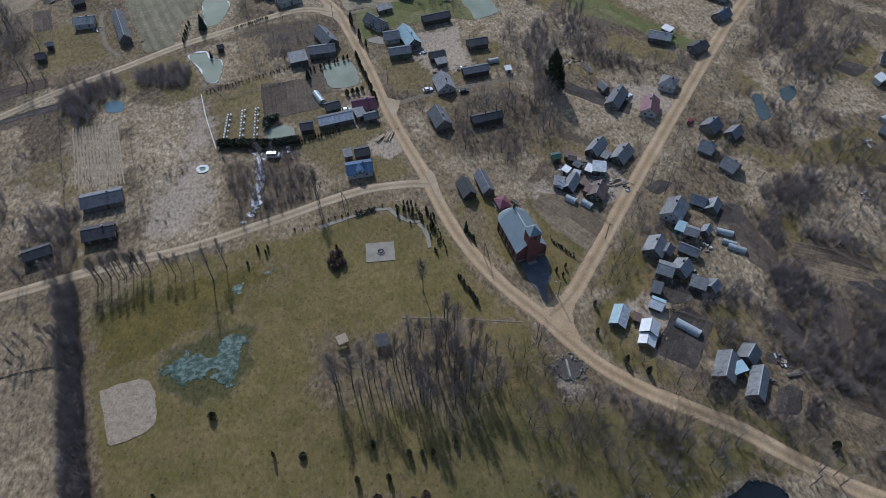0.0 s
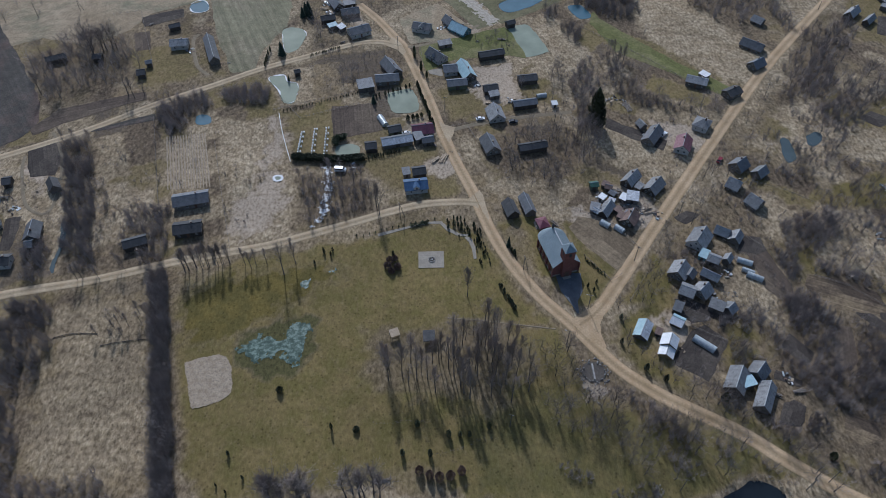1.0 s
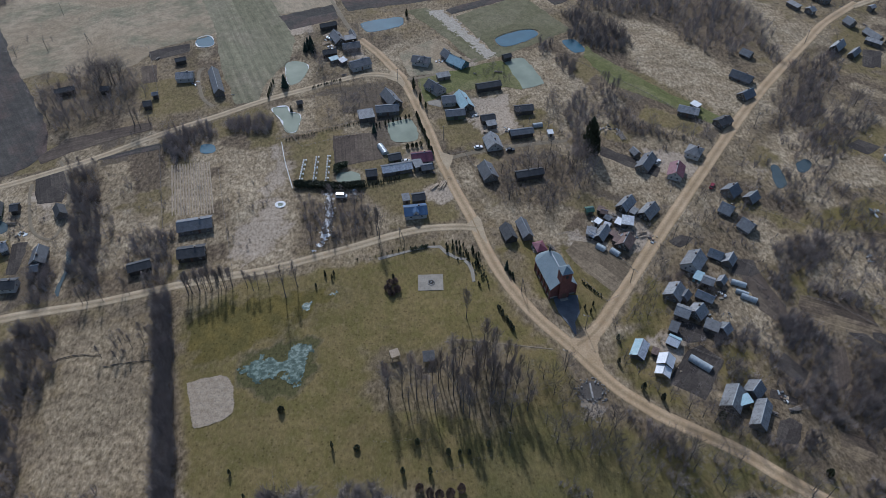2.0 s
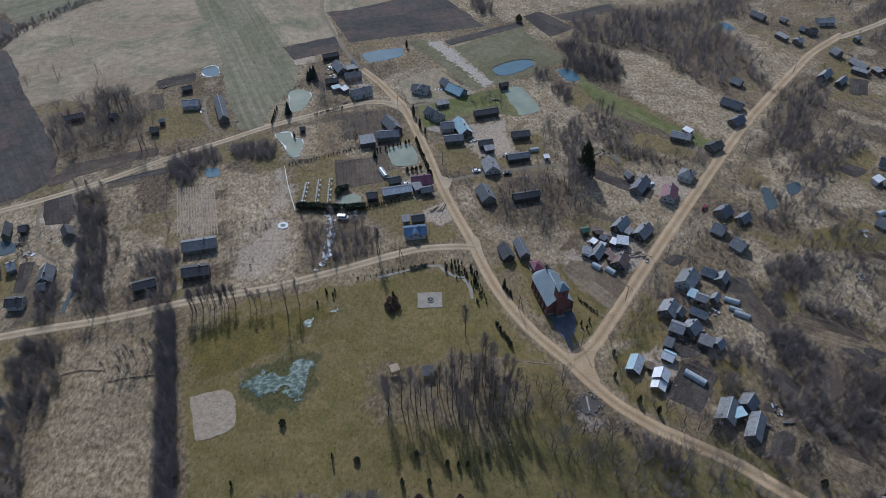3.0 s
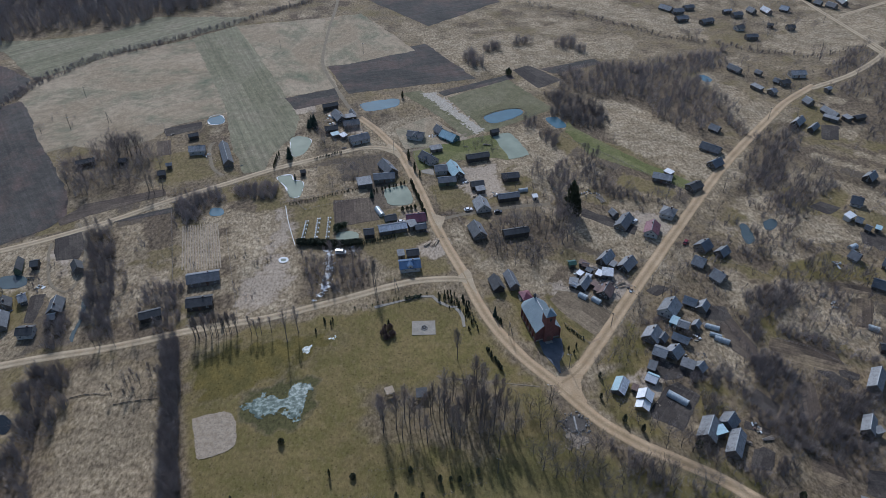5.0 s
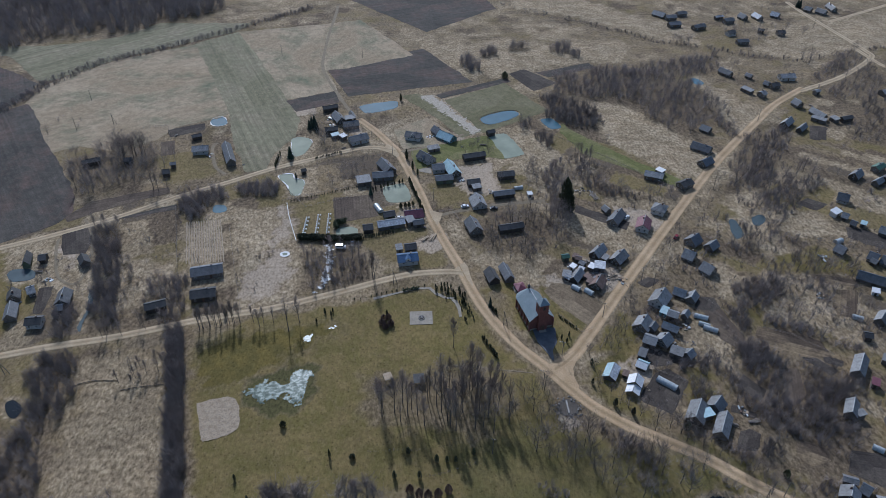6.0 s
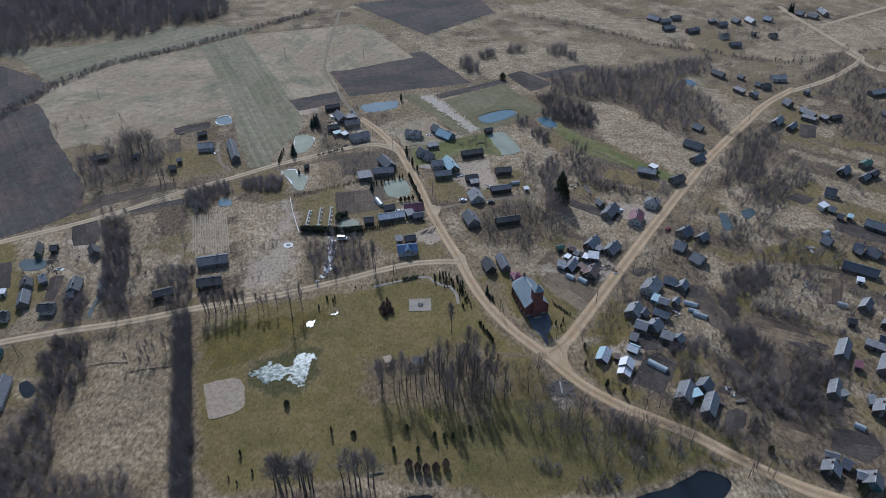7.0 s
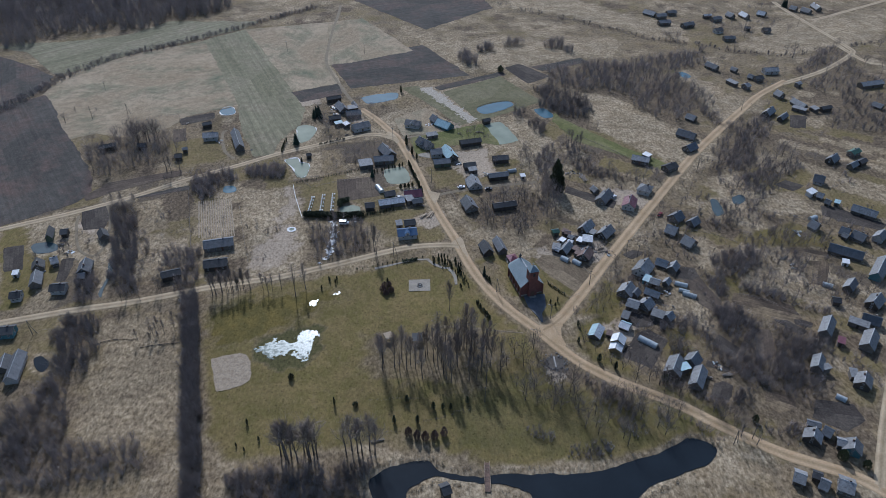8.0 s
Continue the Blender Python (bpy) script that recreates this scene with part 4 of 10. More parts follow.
    me.polygons.foreach_set("loop_start", np.arange(0, quads.size, 4))
    me.update(calc_edges=True)
    me.polygons.foreach_set("use_smooth", np.ones(len(quads), bool))
    for name, four in (("cover_a", w[:4]), ("cover_b", np.stack((w[4], w[5], w[6], w[7]))), ("cover_c", np.stack((w[8], w[8], w[8], w[8])))):
        layer = me.color_attributes.new(name, "FLOAT_COLOR", "POINT")
        layer.data.foreach_set("color", np.stack(four, 2).reshape(-1).astype(np.float32))
    me.materials.append(ground_material())
    tagged(new("ground", me), "dry early-spring grassland with lawns and tilled plots", "ground", kind="structure")


def ground_material():
    m, nodes, links, bsdf = nodes_of("early_spring_ground")
    geo = nodes.new("ShaderNodeNewGeometry").outputs["Position"]
    broad = noise_node(nodes, links, geo, 0.03, 4.0, 0.6)
    patch = noise_node(nodes, links, geo, 0.11, 5.0, 0.62)
    clump = noise_node(nodes, links, geo, 0.36, 5.0, 0.68, (1.0, 0.7, 1.0))
    grain = noise_node(nodes, links, geo, 0.95, 4.0, 0.66, (1.0, 0.62, 1.0))
    tuft = noise_node(nodes, links, geo, 0.62, 3.0, 0.6, (1.0, 0.62, 1.0))

    def tone(noise, dark, light, lo=0.35, hi=0.65):
        r = ramp_node(nodes, ((lo, dark), (hi, light)))
        links.new(noise, r.inputs[0])
        return r.outputs[0]

    def gate(weight, noise, sharp=3.0, spread=0.9):
        """The cover's weight, broken up by noise at its edges."""
        a = nodes.new("ShaderNodeMath")
        a.operation = "MULTIPLY_ADD"
        links.new(noise, a.inputs[0])
        a.inputs[1].default_value, a.inputs[2].default_value = spread, -0.5 * spread - 0.5
        b = nodes.new("ShaderNodeMath")
        b.operation = "ADD"
        links.new(weight, b.inputs[0])
        links.new(a.outputs[0], b.inputs[1])
        c = nodes.new("ShaderNodeMath")
        c.operation, c.use_clamp = "MULTIPLY_ADD", True
        links.new(b.outputs[0], c.inputs[0])
        c.inputs[1].default_value, c.inputs[2].default_value = sharp, 0.5
        return c.outputs[0]

    def blend(a, b, noise, lo=0.42, hi=0.58):
        return mix_node(nodes, links, tone(noise, (0, 0, 0), (1, 1, 1), lo, hi), a, b)

    wa, wb, wc = (nodes.new("ShaderNodeAttribute") for _ in range(3))
    wa.attribute_name, wb.attribute_name, wc.attribute_name = "cover_a", "cover_b", "cover_c"
    sep = nodes.new("ShaderNodeSeparateColor")
    links.new(wa.outputs["Color"], sep.inputs[0])
    sep_b = nodes.new("ShaderNodeSeparateColor")
    links.new(wb.outputs["Color"], sep_b.inputs[0])
    # Dead grass, its colour drifting between grey-brown and ochre-brown.
    col = blend(tone(grain, (0.128, 0.097, 0.060), (0.224, 0.173, 0.112)), tone(grain, (0.152, 0.112, 0.060), (0.250, 0.188, 0.110)), patch)
    # Leaf litter and damp earth under brush, and painted tree shade around some houses.
    col = mix_node(nodes, links, gate(sep_b.outputs[0], clump, 2.0), col, tone(grain, (0.080, 0.058, 0.037), (0.152, 0.115, 0.077)))
    # Far fallow and winter crop, with distance haze greyed into both colours.
    col = mix_node(nodes, links, gate(wb.outputs["Alpha"], clump, 1.6, 0.6), col, tone(clump, (0.225, 0.208, 0.178), (0.345, 0.322, 0.282)))
    col = mix_node(nodes, links, gate(wc.outputs["Fac"], clump, 1.8, 0.5), col, tone(clump, (0.135, 0.142, 0.098), (0.20, 0.205, 0.148)))
    # Bleached straw, in pale and browner drifts.
    straw = blend(tone(grain, (0.166, 0.122, 0.070), (0.300, 0.232, 0.147)), tone(grain, (0.226, 0.175, 0.109), (0.440, 0.354, 0.238)), patch, 0.40, 0.62)
    col = mix_node(nodes, links, gate(sep.outputs[2], clump, 2.0, 0.8), col, straw)
    # Tussocks, bare spots and last year's stalks.
    col = mix_node(nodes, links, 1.0, col, tone(tuft, (0.53, 0.52, 0.51), (1.28, 1.28, 1.27), 0.30, 0.64), "MULTIPLY")
    # Lawn: olive shoots through last year's brown grass.
    lawn = blend(tone(grain, (0.168, 0.124, 0.050), (0.218, 0.164, 0.072)), tone(grain, (0.124, 0.101, 0.033), (0.160, 0.132, 0.047)), patch, 0.38, 0.60)
    lawn = blend(lawn, tone(grain, (0.160, 0.119, 0.055), (0.235, 0.180, 0.094)), clump, 0.52, 0.75)
    lawn = mix_node(nodes, links, 1.0, lawn, tone(tuft, (0.78, 0.775, 0.745), (0.99, 0.985, 0.955), 0.30, 0.60), "MULTIPLY")
    col = mix_node(nodes, links, gate(sep.outputs[0], clump, 1.8, 0.5), col, lawn)
    col = mix_node(nodes, links, gate(sep_b.outputs[2], clump, 2.0, 0.6), col, blend(tone(grain, (0.116, 0.087, 0.023), (0.170, 0.129, 0.038)), tone(grain, (0.082, 0.066, 0.019), (0.126, 0.103, 0.033)), patch))
    col = mix_node(nodes, links, gate(sep_b.outputs[1], tuft, 2.2, 0.8), col, tone(grain, (0.25, 0.195, 0.135), (0.43, 0.35, 0.26)))
    col = mix_node(nodes, links, gate(sep.outputs[1], tuft, 3.5, 0.5), col, tone(grain, (0.052, 0.042, 0.035), (0.095, 0.078, 0.066)))
    col = mix_node(nodes, links, gate(wa.outputs["Alpha"], clump, 2.0, 0.6), col, tone(grain, (0.064, 0.058, 0.023), (0.106, 0.094, 0.037)))
    col = mix_node(nodes, links, 1.0, col, tone(broad, (0.84, 0.85, 0.86), (1.13, 1.12, 1.11), 0.3, 0.7), "MULTIPLY")
    spots = nodes.new("ShaderNodeTexVoronoi")
    spots.inputs["Scale"].default_value, spots.inputs["Randomness"].default_value = 0.55, 1.0
    links.new(geo, spots.inputs["Vector"])
    col = mix_node(nodes, links, 1.0, col, tone(spots.outputs["Distance"], (0.64, 0.63, 0.61), (1.04, 1.04, 1.04), 0.08, 0.28), "MULTIPLY")
    links.new(col, bsdf.inputs["Base Color"])
    bsdf.inputs["Roughness"].default_value = 0.95
    bsdf.inputs["Specular IOR Level"].default_value = 0.15
    bump = nodes.new("ShaderNodeBump")
    bump.inputs["Strength"].default_value, bump.inputs["Distance"].default_value = 0.6, 0.35
    links.new(grain, bump.inputs["Height"])
    links.new(bump.outputs[0], bsdf.inputs["Normal"])
    return m


def build_ponds():
    for kind, label, poly in PONDS:
        s = Shape()
        n = len(poly)
        ring = poly + 0.45 * np.stack((wobble(poly[:, 0], poly[:, 1], 4, 11), wobble(poly[:, 0], poly[:, 1], 4, 12)), 1)
        s.add([(x, y, -0.16) for x, y in ring], [tuple(range(n))])
        setting("water", s, WATER[kind], label, "pond")


def road_material(name, dark, light, stain):
    m = surface(name, dark, light, 0.12, 1.5, 0.95, 0, 0.05, 0, 0.0, "World", stain=stain)
    nodes, links = m.node_tree.nodes, m.node_tree.links
    bsdf = nodes["Principled BSDF"]
    at = nodes.new("ShaderNodeAttribute")
    at.attribute_name = "across"
    wear = ramp_node(nodes, ((0.0, (0.74, 0.74, 0.70)), (0.3, (0.92, 0.92, 0.91)), (0.55, (1.16, 1.16, 1.17)), (0.75, (1.12, 1.12, 1.12)), (1.0, (0.78, 0.77, 0.73))))
    links.new(at.outputs["Fac"], wear.inputs[0])
    col = bsdf.inputs["Base Color"].links[0].from_socket
    links.new(mix_node(nodes, links, 1.0, col, wear.outputs[0], "MULTIPLY"), bsdf.inputs["Base Color"])
    return m


GRAVEL = road_material("pale_gravel_road", (0.335, 0.253, 0.150), (0.47, 0.368, 0.236), (0.36, 0.255, 0.142))
SANDY = road_material("sandy_gravel_road", (0.350, 0.242, 0.128), (0.475, 0.343, 0.203), (0.37, 0.246, 0.130))
WORN_PATH = surface("worn_earth_path", (0.165, 0.130, 0.080), (0.255, 0.202, 0.132), 0.3, 3, 0.95, 0, 0.03, 0, 0.0, "World")


def build_roads():
    for k, (name, width, label, line) in enumerate(ROADS):
        s = Shape()
        way = np.gradient(line, axis=0)
        way /= np.linalg.norm(way, axis=1)[:, None] + 1e-9
        side = np.stack((-way[:, 1], way[:, 0]), 1)
        across = (-0.5, -0.38, -0.24, -0.1, 0.0, 0.1, 0.24, 0.38, 0.5)
        rise = (0.0, 0.03, 0.025, 0.05, 0.06, 0.05, 0.025, 0.03, 0.0)
        deep = 1.0 if width > 3 else 0.3
        wob = [wobble(line[:, 0], line[:, 1], 9, 20 + k), wobble(line[:, 0], line[:, 1], 9, 50 + k)]
        for i, (p, q) in enumerate(zip(line, side)):
            for a, h in zip(across, rise):
                edge = abs(a) * 2 > 0.7
                off = a * width * (1 + (0.07 * wob[a > 0][i] if edge else 0))
                x, y = p + q * off
                s.v.append((x, y, (-0.05 if abs(a) == 0.5 else 0.02 + h * deep) + 0.004 * (k % 5)))
        m = len(across)
        s.f = [(i * m + j, i * m + j + 1, (i + 1) * m + j + 1, (i + 1) * m + j) for i in range(len(line) - 1) for j in range(m - 1)]
        ob = setting(name, s, (SANDY if "sandy" in label else GRAVEL) if width > 3 else WORN_PATH, label, "road" if width > 3 else "path", True)
        layer = ob.data.attributes.new("across", "FLOAT", "POINT")
        layer.data.foreach_set("value", np.tile([abs(a) * 2 for a in across], len(line)).astype(np.float32))


def field_material(name, dark, light, streak, pitch, stain, patch=0.35):
    """Worked earth or sown grass: streaks along the furrows, patches of another growth, and grain."""
    m, nodes, links, bsdf = nodes_of(name)
    at = nodes.new("ShaderNodeTexCoord").outputs["Object"]
    broad = noise_node(nodes, links, at, 0.02, 5.0, 0.6)
    grain = noise_node(nodes, links, at, 0.9, 7.0, 0.8)
    lines = noise_node(nodes, links, at, 1.0 / pitch, 4.0, 0.75, (0.02, 1.0, 1.0))
    base = ramp_node(nodes, ((0.35, dark), (0.65, light)))
    links.new(broad, base.inputs[0])
    spot = noise_node(nodes, links, at, 0.04, 7.0, 0.68, (0.7, 1.0, 1.0))
    where = ramp_node(nodes, ((0.47, (0, 0, 0)), (0.66, (patch * 2.0,) * 3)))
    links.new(spot, where.inputs[0])
    col = mix_node(nodes, links, where.outputs[0], base.outputs[0], stain)
    mottle = noise_node(nodes, links, at, 0.22, 5.0, 0.65)
    for noise, k, lo, hi in ((lines, streak, 0.3, 0.7), (mottle, 0.17, 0.35, 0.65), (grain, 0.34, 0.3, 0.7)):
        r = ramp_node(nodes, ((lo, (1 - k,) * 3), (hi, (1 + k,) * 3)))
        links.new(noise, r.inputs[0])
        col = mix_node(nodes, links, 1.0, col, r.outputs[0], "MULTIPLY")
    links.new(col, bsdf.inputs["Base Color"])
    bsdf.inputs["Roughness"].default_value, bsdf.inputs["Specular IOR Level"].default_value = 0.95, 0.15
    bump = nodes.new("ShaderNodeBump")
    bump.inputs["Strength"].default_value, bump.inputs["Distance"].default_value = 0.7, 0.3
    links.new(grain, bump.inputs["Height"])
    links.new(bump.outputs[0], bsdf.inputs["Normal"])
    return m


FIELD_KINDS = {
    "ploughed": (field_material("ploughed_earth", (0.055, 0.050, 0.043), (0.090, 0.080, 0.068), 0.22, 2.4, (0.125, 0.085, 0.068), 0.42), "dark freshly ploughed field with fine furrows", "field"),
    "dug": (field_material("dug_garden_earth", (0.048, 0.040, 0.034), (0.080, 0.066, 0.055), 0.32, 1.2, (0.105, 0.088, 0.070)), "dark dug garden plot in dry grass", "garden plot"),
    "clay": (field_material("reddish_brown_earth", (0.082, 0.062, 0.047), (0.120, 0.092, 0.070), 0.34, 1.2, (0.15, 0.118, 0.080)), "reddish-brown raked garden plot", "garden plot"),
    "winter": (field_material("sparse_winter_crop", (0.165, 0.150, 0.090), (0.216, 0.196, 0.124), 0.28, 3.2, (0.25, 0.212, 0.145)), "grey-green winter crop with long drill lines", "field"),
    "fallow": (field_material("dry_fallow_grass", (0.258, 0.197, 0.124), (0.358, 0.284, 0.190), 0.07, 5.0, (0.165, 0.158, 0.100), 0.5), "smooth beige fallow field of flattened dry grass", "field"),
    "lush": (field_material("fresh_green_grass", (0.112, 0.116, 0.038), (0.165, 0.160, 0.062), 0.10, 3.0, (0.19, 0.165, 0.085), 0.4), "fresh green grass plot", "field"),
    "beds": (field_material("old_garden_beds", (0.070, 0.052, 0.038), (0.128, 0.096, 0.066), 0.55, 1.7, (0.225, 0.168, 0.100), 0.6), "weathered garden beds with straw between the furrows", "garden plot"),
    "plot": (field_material("raked_churchyard_plot", (0.130, 0.098, 0.062), (0.190, 0.146, 0.096), 0.30, 1.8, (0.235, 0.180, 0.115), 0.5), "raked brown plot with faint rows beside the church", "garden plot"),
    "grass": (field_material("young_green_field", (0.132, 0.120, 0.062), (0.172, 0.155, 0.088), 0.09, 3.0, (0.195, 0.168, 0.105)), "short olive-green grass field", "field"),
}


def cross2(a, b):
    return a[0] * b[1] - a[1] * b[0]


def build_fields():
    """Each plot is a thin sheet with an uneven edge, its long side along the furrows."""
    for k, (kind, turn, poly) in enumerate(FIELDS):
        edge = []
        for a, b in zip(poly, np.roll(poly, -1, axis=0)):
            many = max(2, int(np.hypot(*(b - a)) / 2.5))
            edge.extend(a + (b - a) * i / many for i in range(many))
        edge = np.array(edge)
        size = 1.2 if np.ptp(poly, axis=0).max() > 60 else 0.7
        edge = edge + size * (0.7 * np.stack((wobble(edge[:, 0], edge[:, 1], 11, 81), wobble(edge[:, 0], edge[:, 1], 11, 82)), 1) + 0.5 * np.stack((wobble(edge[:, 0], edge[:, 1], 3, 83), wobble(edge[:, 0], edge[:, 1], 3, 84)), 1))
        if sum(a[0] * b[1] - b[0] * a[1] for a, b in zip(edge, np.roll(edge, -1, axis=0))) < 0:
            edge = edge[::-1]
        mid, c, s = edge.mean(0), math.cos(radians(turn)), math.sin(radians(turn))
        flat = (edge - mid) @ np.array(((c, -s), (s, c)))
        n = len(flat)
        way = np.roll(flat, -1, axis=0) - np.roll(flat, 1, axis=0)
        hem = np.stack((way[:, 1], -way[:, 0]), 1) / (np.linalg.norm(way, axis=1)[:, None] + 1e-9)
        rings = [flat]
        for _, _, shore in PONDS:
            if outside(shore[:, 0], shore[:, 1], poly).max() < -1.5:
                at = shore.mean(0)
                away = shore - at
                away *= 1 + 0.9 / (np.linalg.norm(away, axis=1)[:, None] + 1e-9)
                rings.append((at + away - mid) @ np.array(((c, -s), (s, c))))
        flat = np.concatenate(rings)
        faces = [tuple(t) if cross2(flat[t[1]] - flat[t[0]], flat[t[2]] - flat[t[0]]) > 0 else tuple(t[::-1]) for t in tessellate_polygon([[Vector((x, y, 0.0)) for x, y in ring] for ring in rings])]
        m = len(flat)
        shape = Shape().add([(x, y, 0.0) for x, y in flat] + [(x, y, -0.1) for x, y in flat[:n] + 0.6 * hem], faces + [(i, m + i, m + (i + 1) % n, (i + 1) % n) for i in range(n)])
        material, label, category = FIELD_KINDS[kind]
        ob = setting("field" if category == "field" else "garden_plot", shape, material, label, category)
        ob.matrix_basis = pose(mid[0], mid[1], 0.004 + 0.0011 * k, 0, 0, turn)


build_ground()
build_fields()
build_ponds()
build_roads()


# ---- buildings ----
FOOTPRINTS = []


def window(parent, x, y, z, w, h, face):
    """A framed window on the wall whose outward side is face: +x, -x, +y or -y."""
    f, p = Shape(), Shape()

    def bar(u0, z0, u1, z1, d0, d1, s):
        if face in ("+y", "-y"):
            k = 1 if face == "+y" else -1
            s.box(x + u0, y + min(k * d0, k * d1), z + z0, x + u1, y + max(k * d0, k * d1), z + z1)
        else:
            k = 1 if face == "+x" else -1
            s.box(x + min(k * d0, k * d1), y + u0, z + z0, x + max(k * d0, k * d1), y + u1, z + z1)

    a, b, t = w / 2, h / 2, 0.11
    bar(-a, -b, a, -b + t, -0.02, 0.07, f)
    bar(-a, b - t, a, b, -0.02, 0.07, f)
    bar(-a, -b + t, -a + t, b - t, -0.02, 0.07, f)
    bar(a - t, -b + t, a, b - t, -0.02, 0.07, f)
    bar(-0.04, -b + t, 0.04, b - t, -0.02, 0.06, f)
    bar(-a + t, -b + t, a - t, b - t, -0.02, 0.03, p)
    ob = part("window", f, WHITE_FRAME, parent)
    part("pane", p, PANE, ob)


def gable_roof(shape, l, w, wall, rise, over=0.45, thick=0.16, sides=(1, -1)):
    """Two sloping plates that meet on the ridge along x."""
    half = w / 2 + over
    low = wall - rise * over / (w / 2)
    e = l / 2 + over
    for k in sides:
        shape.slab([(-e, 0, wall + rise + thick), (-e, k * half, low + thick), (e, k * half, low + thick), (e, 0, wall + rise + thick)][:: k or 1], thick)
    return shape


def house(x, y, turn, l, w, wall, rise, roof="slate", walls="wood", label="", name="house", chimney=1, windows=True, dormer=0, other=None, hip=False):
    """A gabled house: its ridge runs along its own x."""
    w, wall, rise = w * 0.91, wall * 0.9, rise * (0.76 if rise > 3 else 0.86)
    FOOTPRINTS.append((x, y, 0.5 * math.hypot(l, w) + 0.6))
    ob = thing(name, label, name.replace("_", " "), x, y, turn)
    body = Shape()
    a, b = l / 2, w / 2
    top = wall + rise
    if hip:
        body.box(-a, -b, -0.3, a, b, wall)
    else:
        body.add([(-a, -b, -0.3), (a, -b, -0.3), (a, b, -0.3), (-a, b, -0.3), (-a, -b, wall), (a, -b, wall), (a, b, wall), (-a, b, wall), (-a, 0, top), (a, 0, top)],
                 [(3, 2, 1, 0), (0, 1, 5, 4), (2, 3, 7, 6), (0, 4, 8, 7, 3), (1, 2, 6, 9, 5), (4, 5, 9, 8), (6, 7, 8, 9)])
    part("wall", body, WALLS[walls], ob)
    if hip:
        r = Shape()
        o = 0.45
        ax, bx, rx = a + o, b + o, max(a - b, 0.05)
        lo = wall - 0.12
        r.add([(-ax, -bx, lo), (ax, -bx, lo), (ax, bx, lo), (-ax, bx, lo), (-ax, -bx, lo + 0.15), (ax, -bx, lo + 0.15), (ax, bx, lo + 0.15), (-ax, bx, lo + 0.15), (-rx, 0, top), (rx, 0, top)],
              [(3, 2, 1, 0), (0, 1, 5, 4), (1, 2, 6, 5), (2, 3, 7, 6), (3, 0, 4, 7), (4, 5, 9, 8), (6, 7, 8, 9), (7, 4, 8), (5, 6, 9)])
        part("roof", r, ROOFS[roof], ob)
        part("ridge_cap", Shape().box(-rx, -0.14, top - 0.05, rx, 0.14, top + 0.06), RIDGE, ob)
    else:
        part("roof", gable_roof(Shape(), l, w, wall, rise, sides=(1,)), ROOFS[roof], ob)
        part("roof", gable_roof(Shape(), l, w, wall, rise, sides=(-1,)), ROOFS[other or roof], ob)
        part("ridge_cap", Shape().add([(-a - 0.45, -0.17, top + 0.1), (-a - 0.45, 0, top + 0.26), (-a - 0.45, 0.17, top + 0.1), (a + 0.45, -0.17, top + 0.1), (a + 0.45, 0, top + 0.26), (a + 0.45, 0.17, top + 0.1)],
                                      [(0, 1, 4, 3), (1, 2, 5, 4), (0, 2, 1), (3, 4, 5), (0, 3, 5, 2)]), RIDGE if roof not in ("tar",) else ROOFS[roof], ob)
        if windows:
            for k in (-1, 1):
                s = Shape()
                for j in (-1, 1):
                    ridge, eave = (k * (a + 0.47), 0, top + 0.14), (k * (a + 0.47), j * (b + 0.45), wall - rise * 0.45 / b + 0.14)
                    s.slab([(ridge[0] - 0.03, 0, ridge[2]), (ridge[0] + 0.03, 0, ridge[2]), (eave[0] + 0.03, eave[1], eave[2]), (eave[0] - 0.03, eave[1], eave[2])][:: j], 0.2)
                part("bargeboard", s, PLANK, ob)
    if chimney:
        for n in range(chimney):
            cx, cy = (a * 0.35 if n == 0 else -a * 0.5), 0.5
            c = part("chimney", Shape().box(cx - 0.3, cy - 0.3, wall + rise * 0.5, cx + 0.3, cy + 0.3, top + 0.7), CHIMNEY, ob)
            part("cap", Shape().box(cx - 0.38, cy - 0.38, top + 0.702, cx + 0.38, cy + 0.38, top + 0.8), CONCRETE, c)
    if windows:
        many = max(2, int(l / 3.2))
        for k, face in ((-1, "-y"), (1, "+y")):
            for n in range(many):
                wx = -a + l * (n + 0.5) / many
                if k == -1 and n == many // 2 and many > 2:
                    d = part("door", Shape().box(wx - 0.5, -b - 0.05, 0, wx + 0.5, -b + 0.02, 2.05), DOOR, ob)
                    part("handle", Shape().box(wx + 0.32, -b - 0.1, 1.0, wx + 0.42, -b - 0.051, 1.05), STEEL, d)
                else:
                    window(ob, wx, k * b, wall * 0.56, 0.95, 1.15, face)
        for k, face in ((-1, "-x"), (1, "+x")):
            for wy in ((-w / 5, w / 5) if w > 6 else (0,)):
                window(ob, k * a, wy, wall * 0.56, 1.0, 1.25, face)
            if rise > 2.2 and not hip:
                window(ob, k * a, 0, wall + rise * 0.32, 0.9, 1.0, face)
    else:
        part("door", Shape().box(-0.9, -b - 0.05, 0, 0.9, -b + 0.02, min(2.2, wall - 0.1)), WALLS["dark"], ob)
    if dormer:
        k = dormer
        s = Shape()
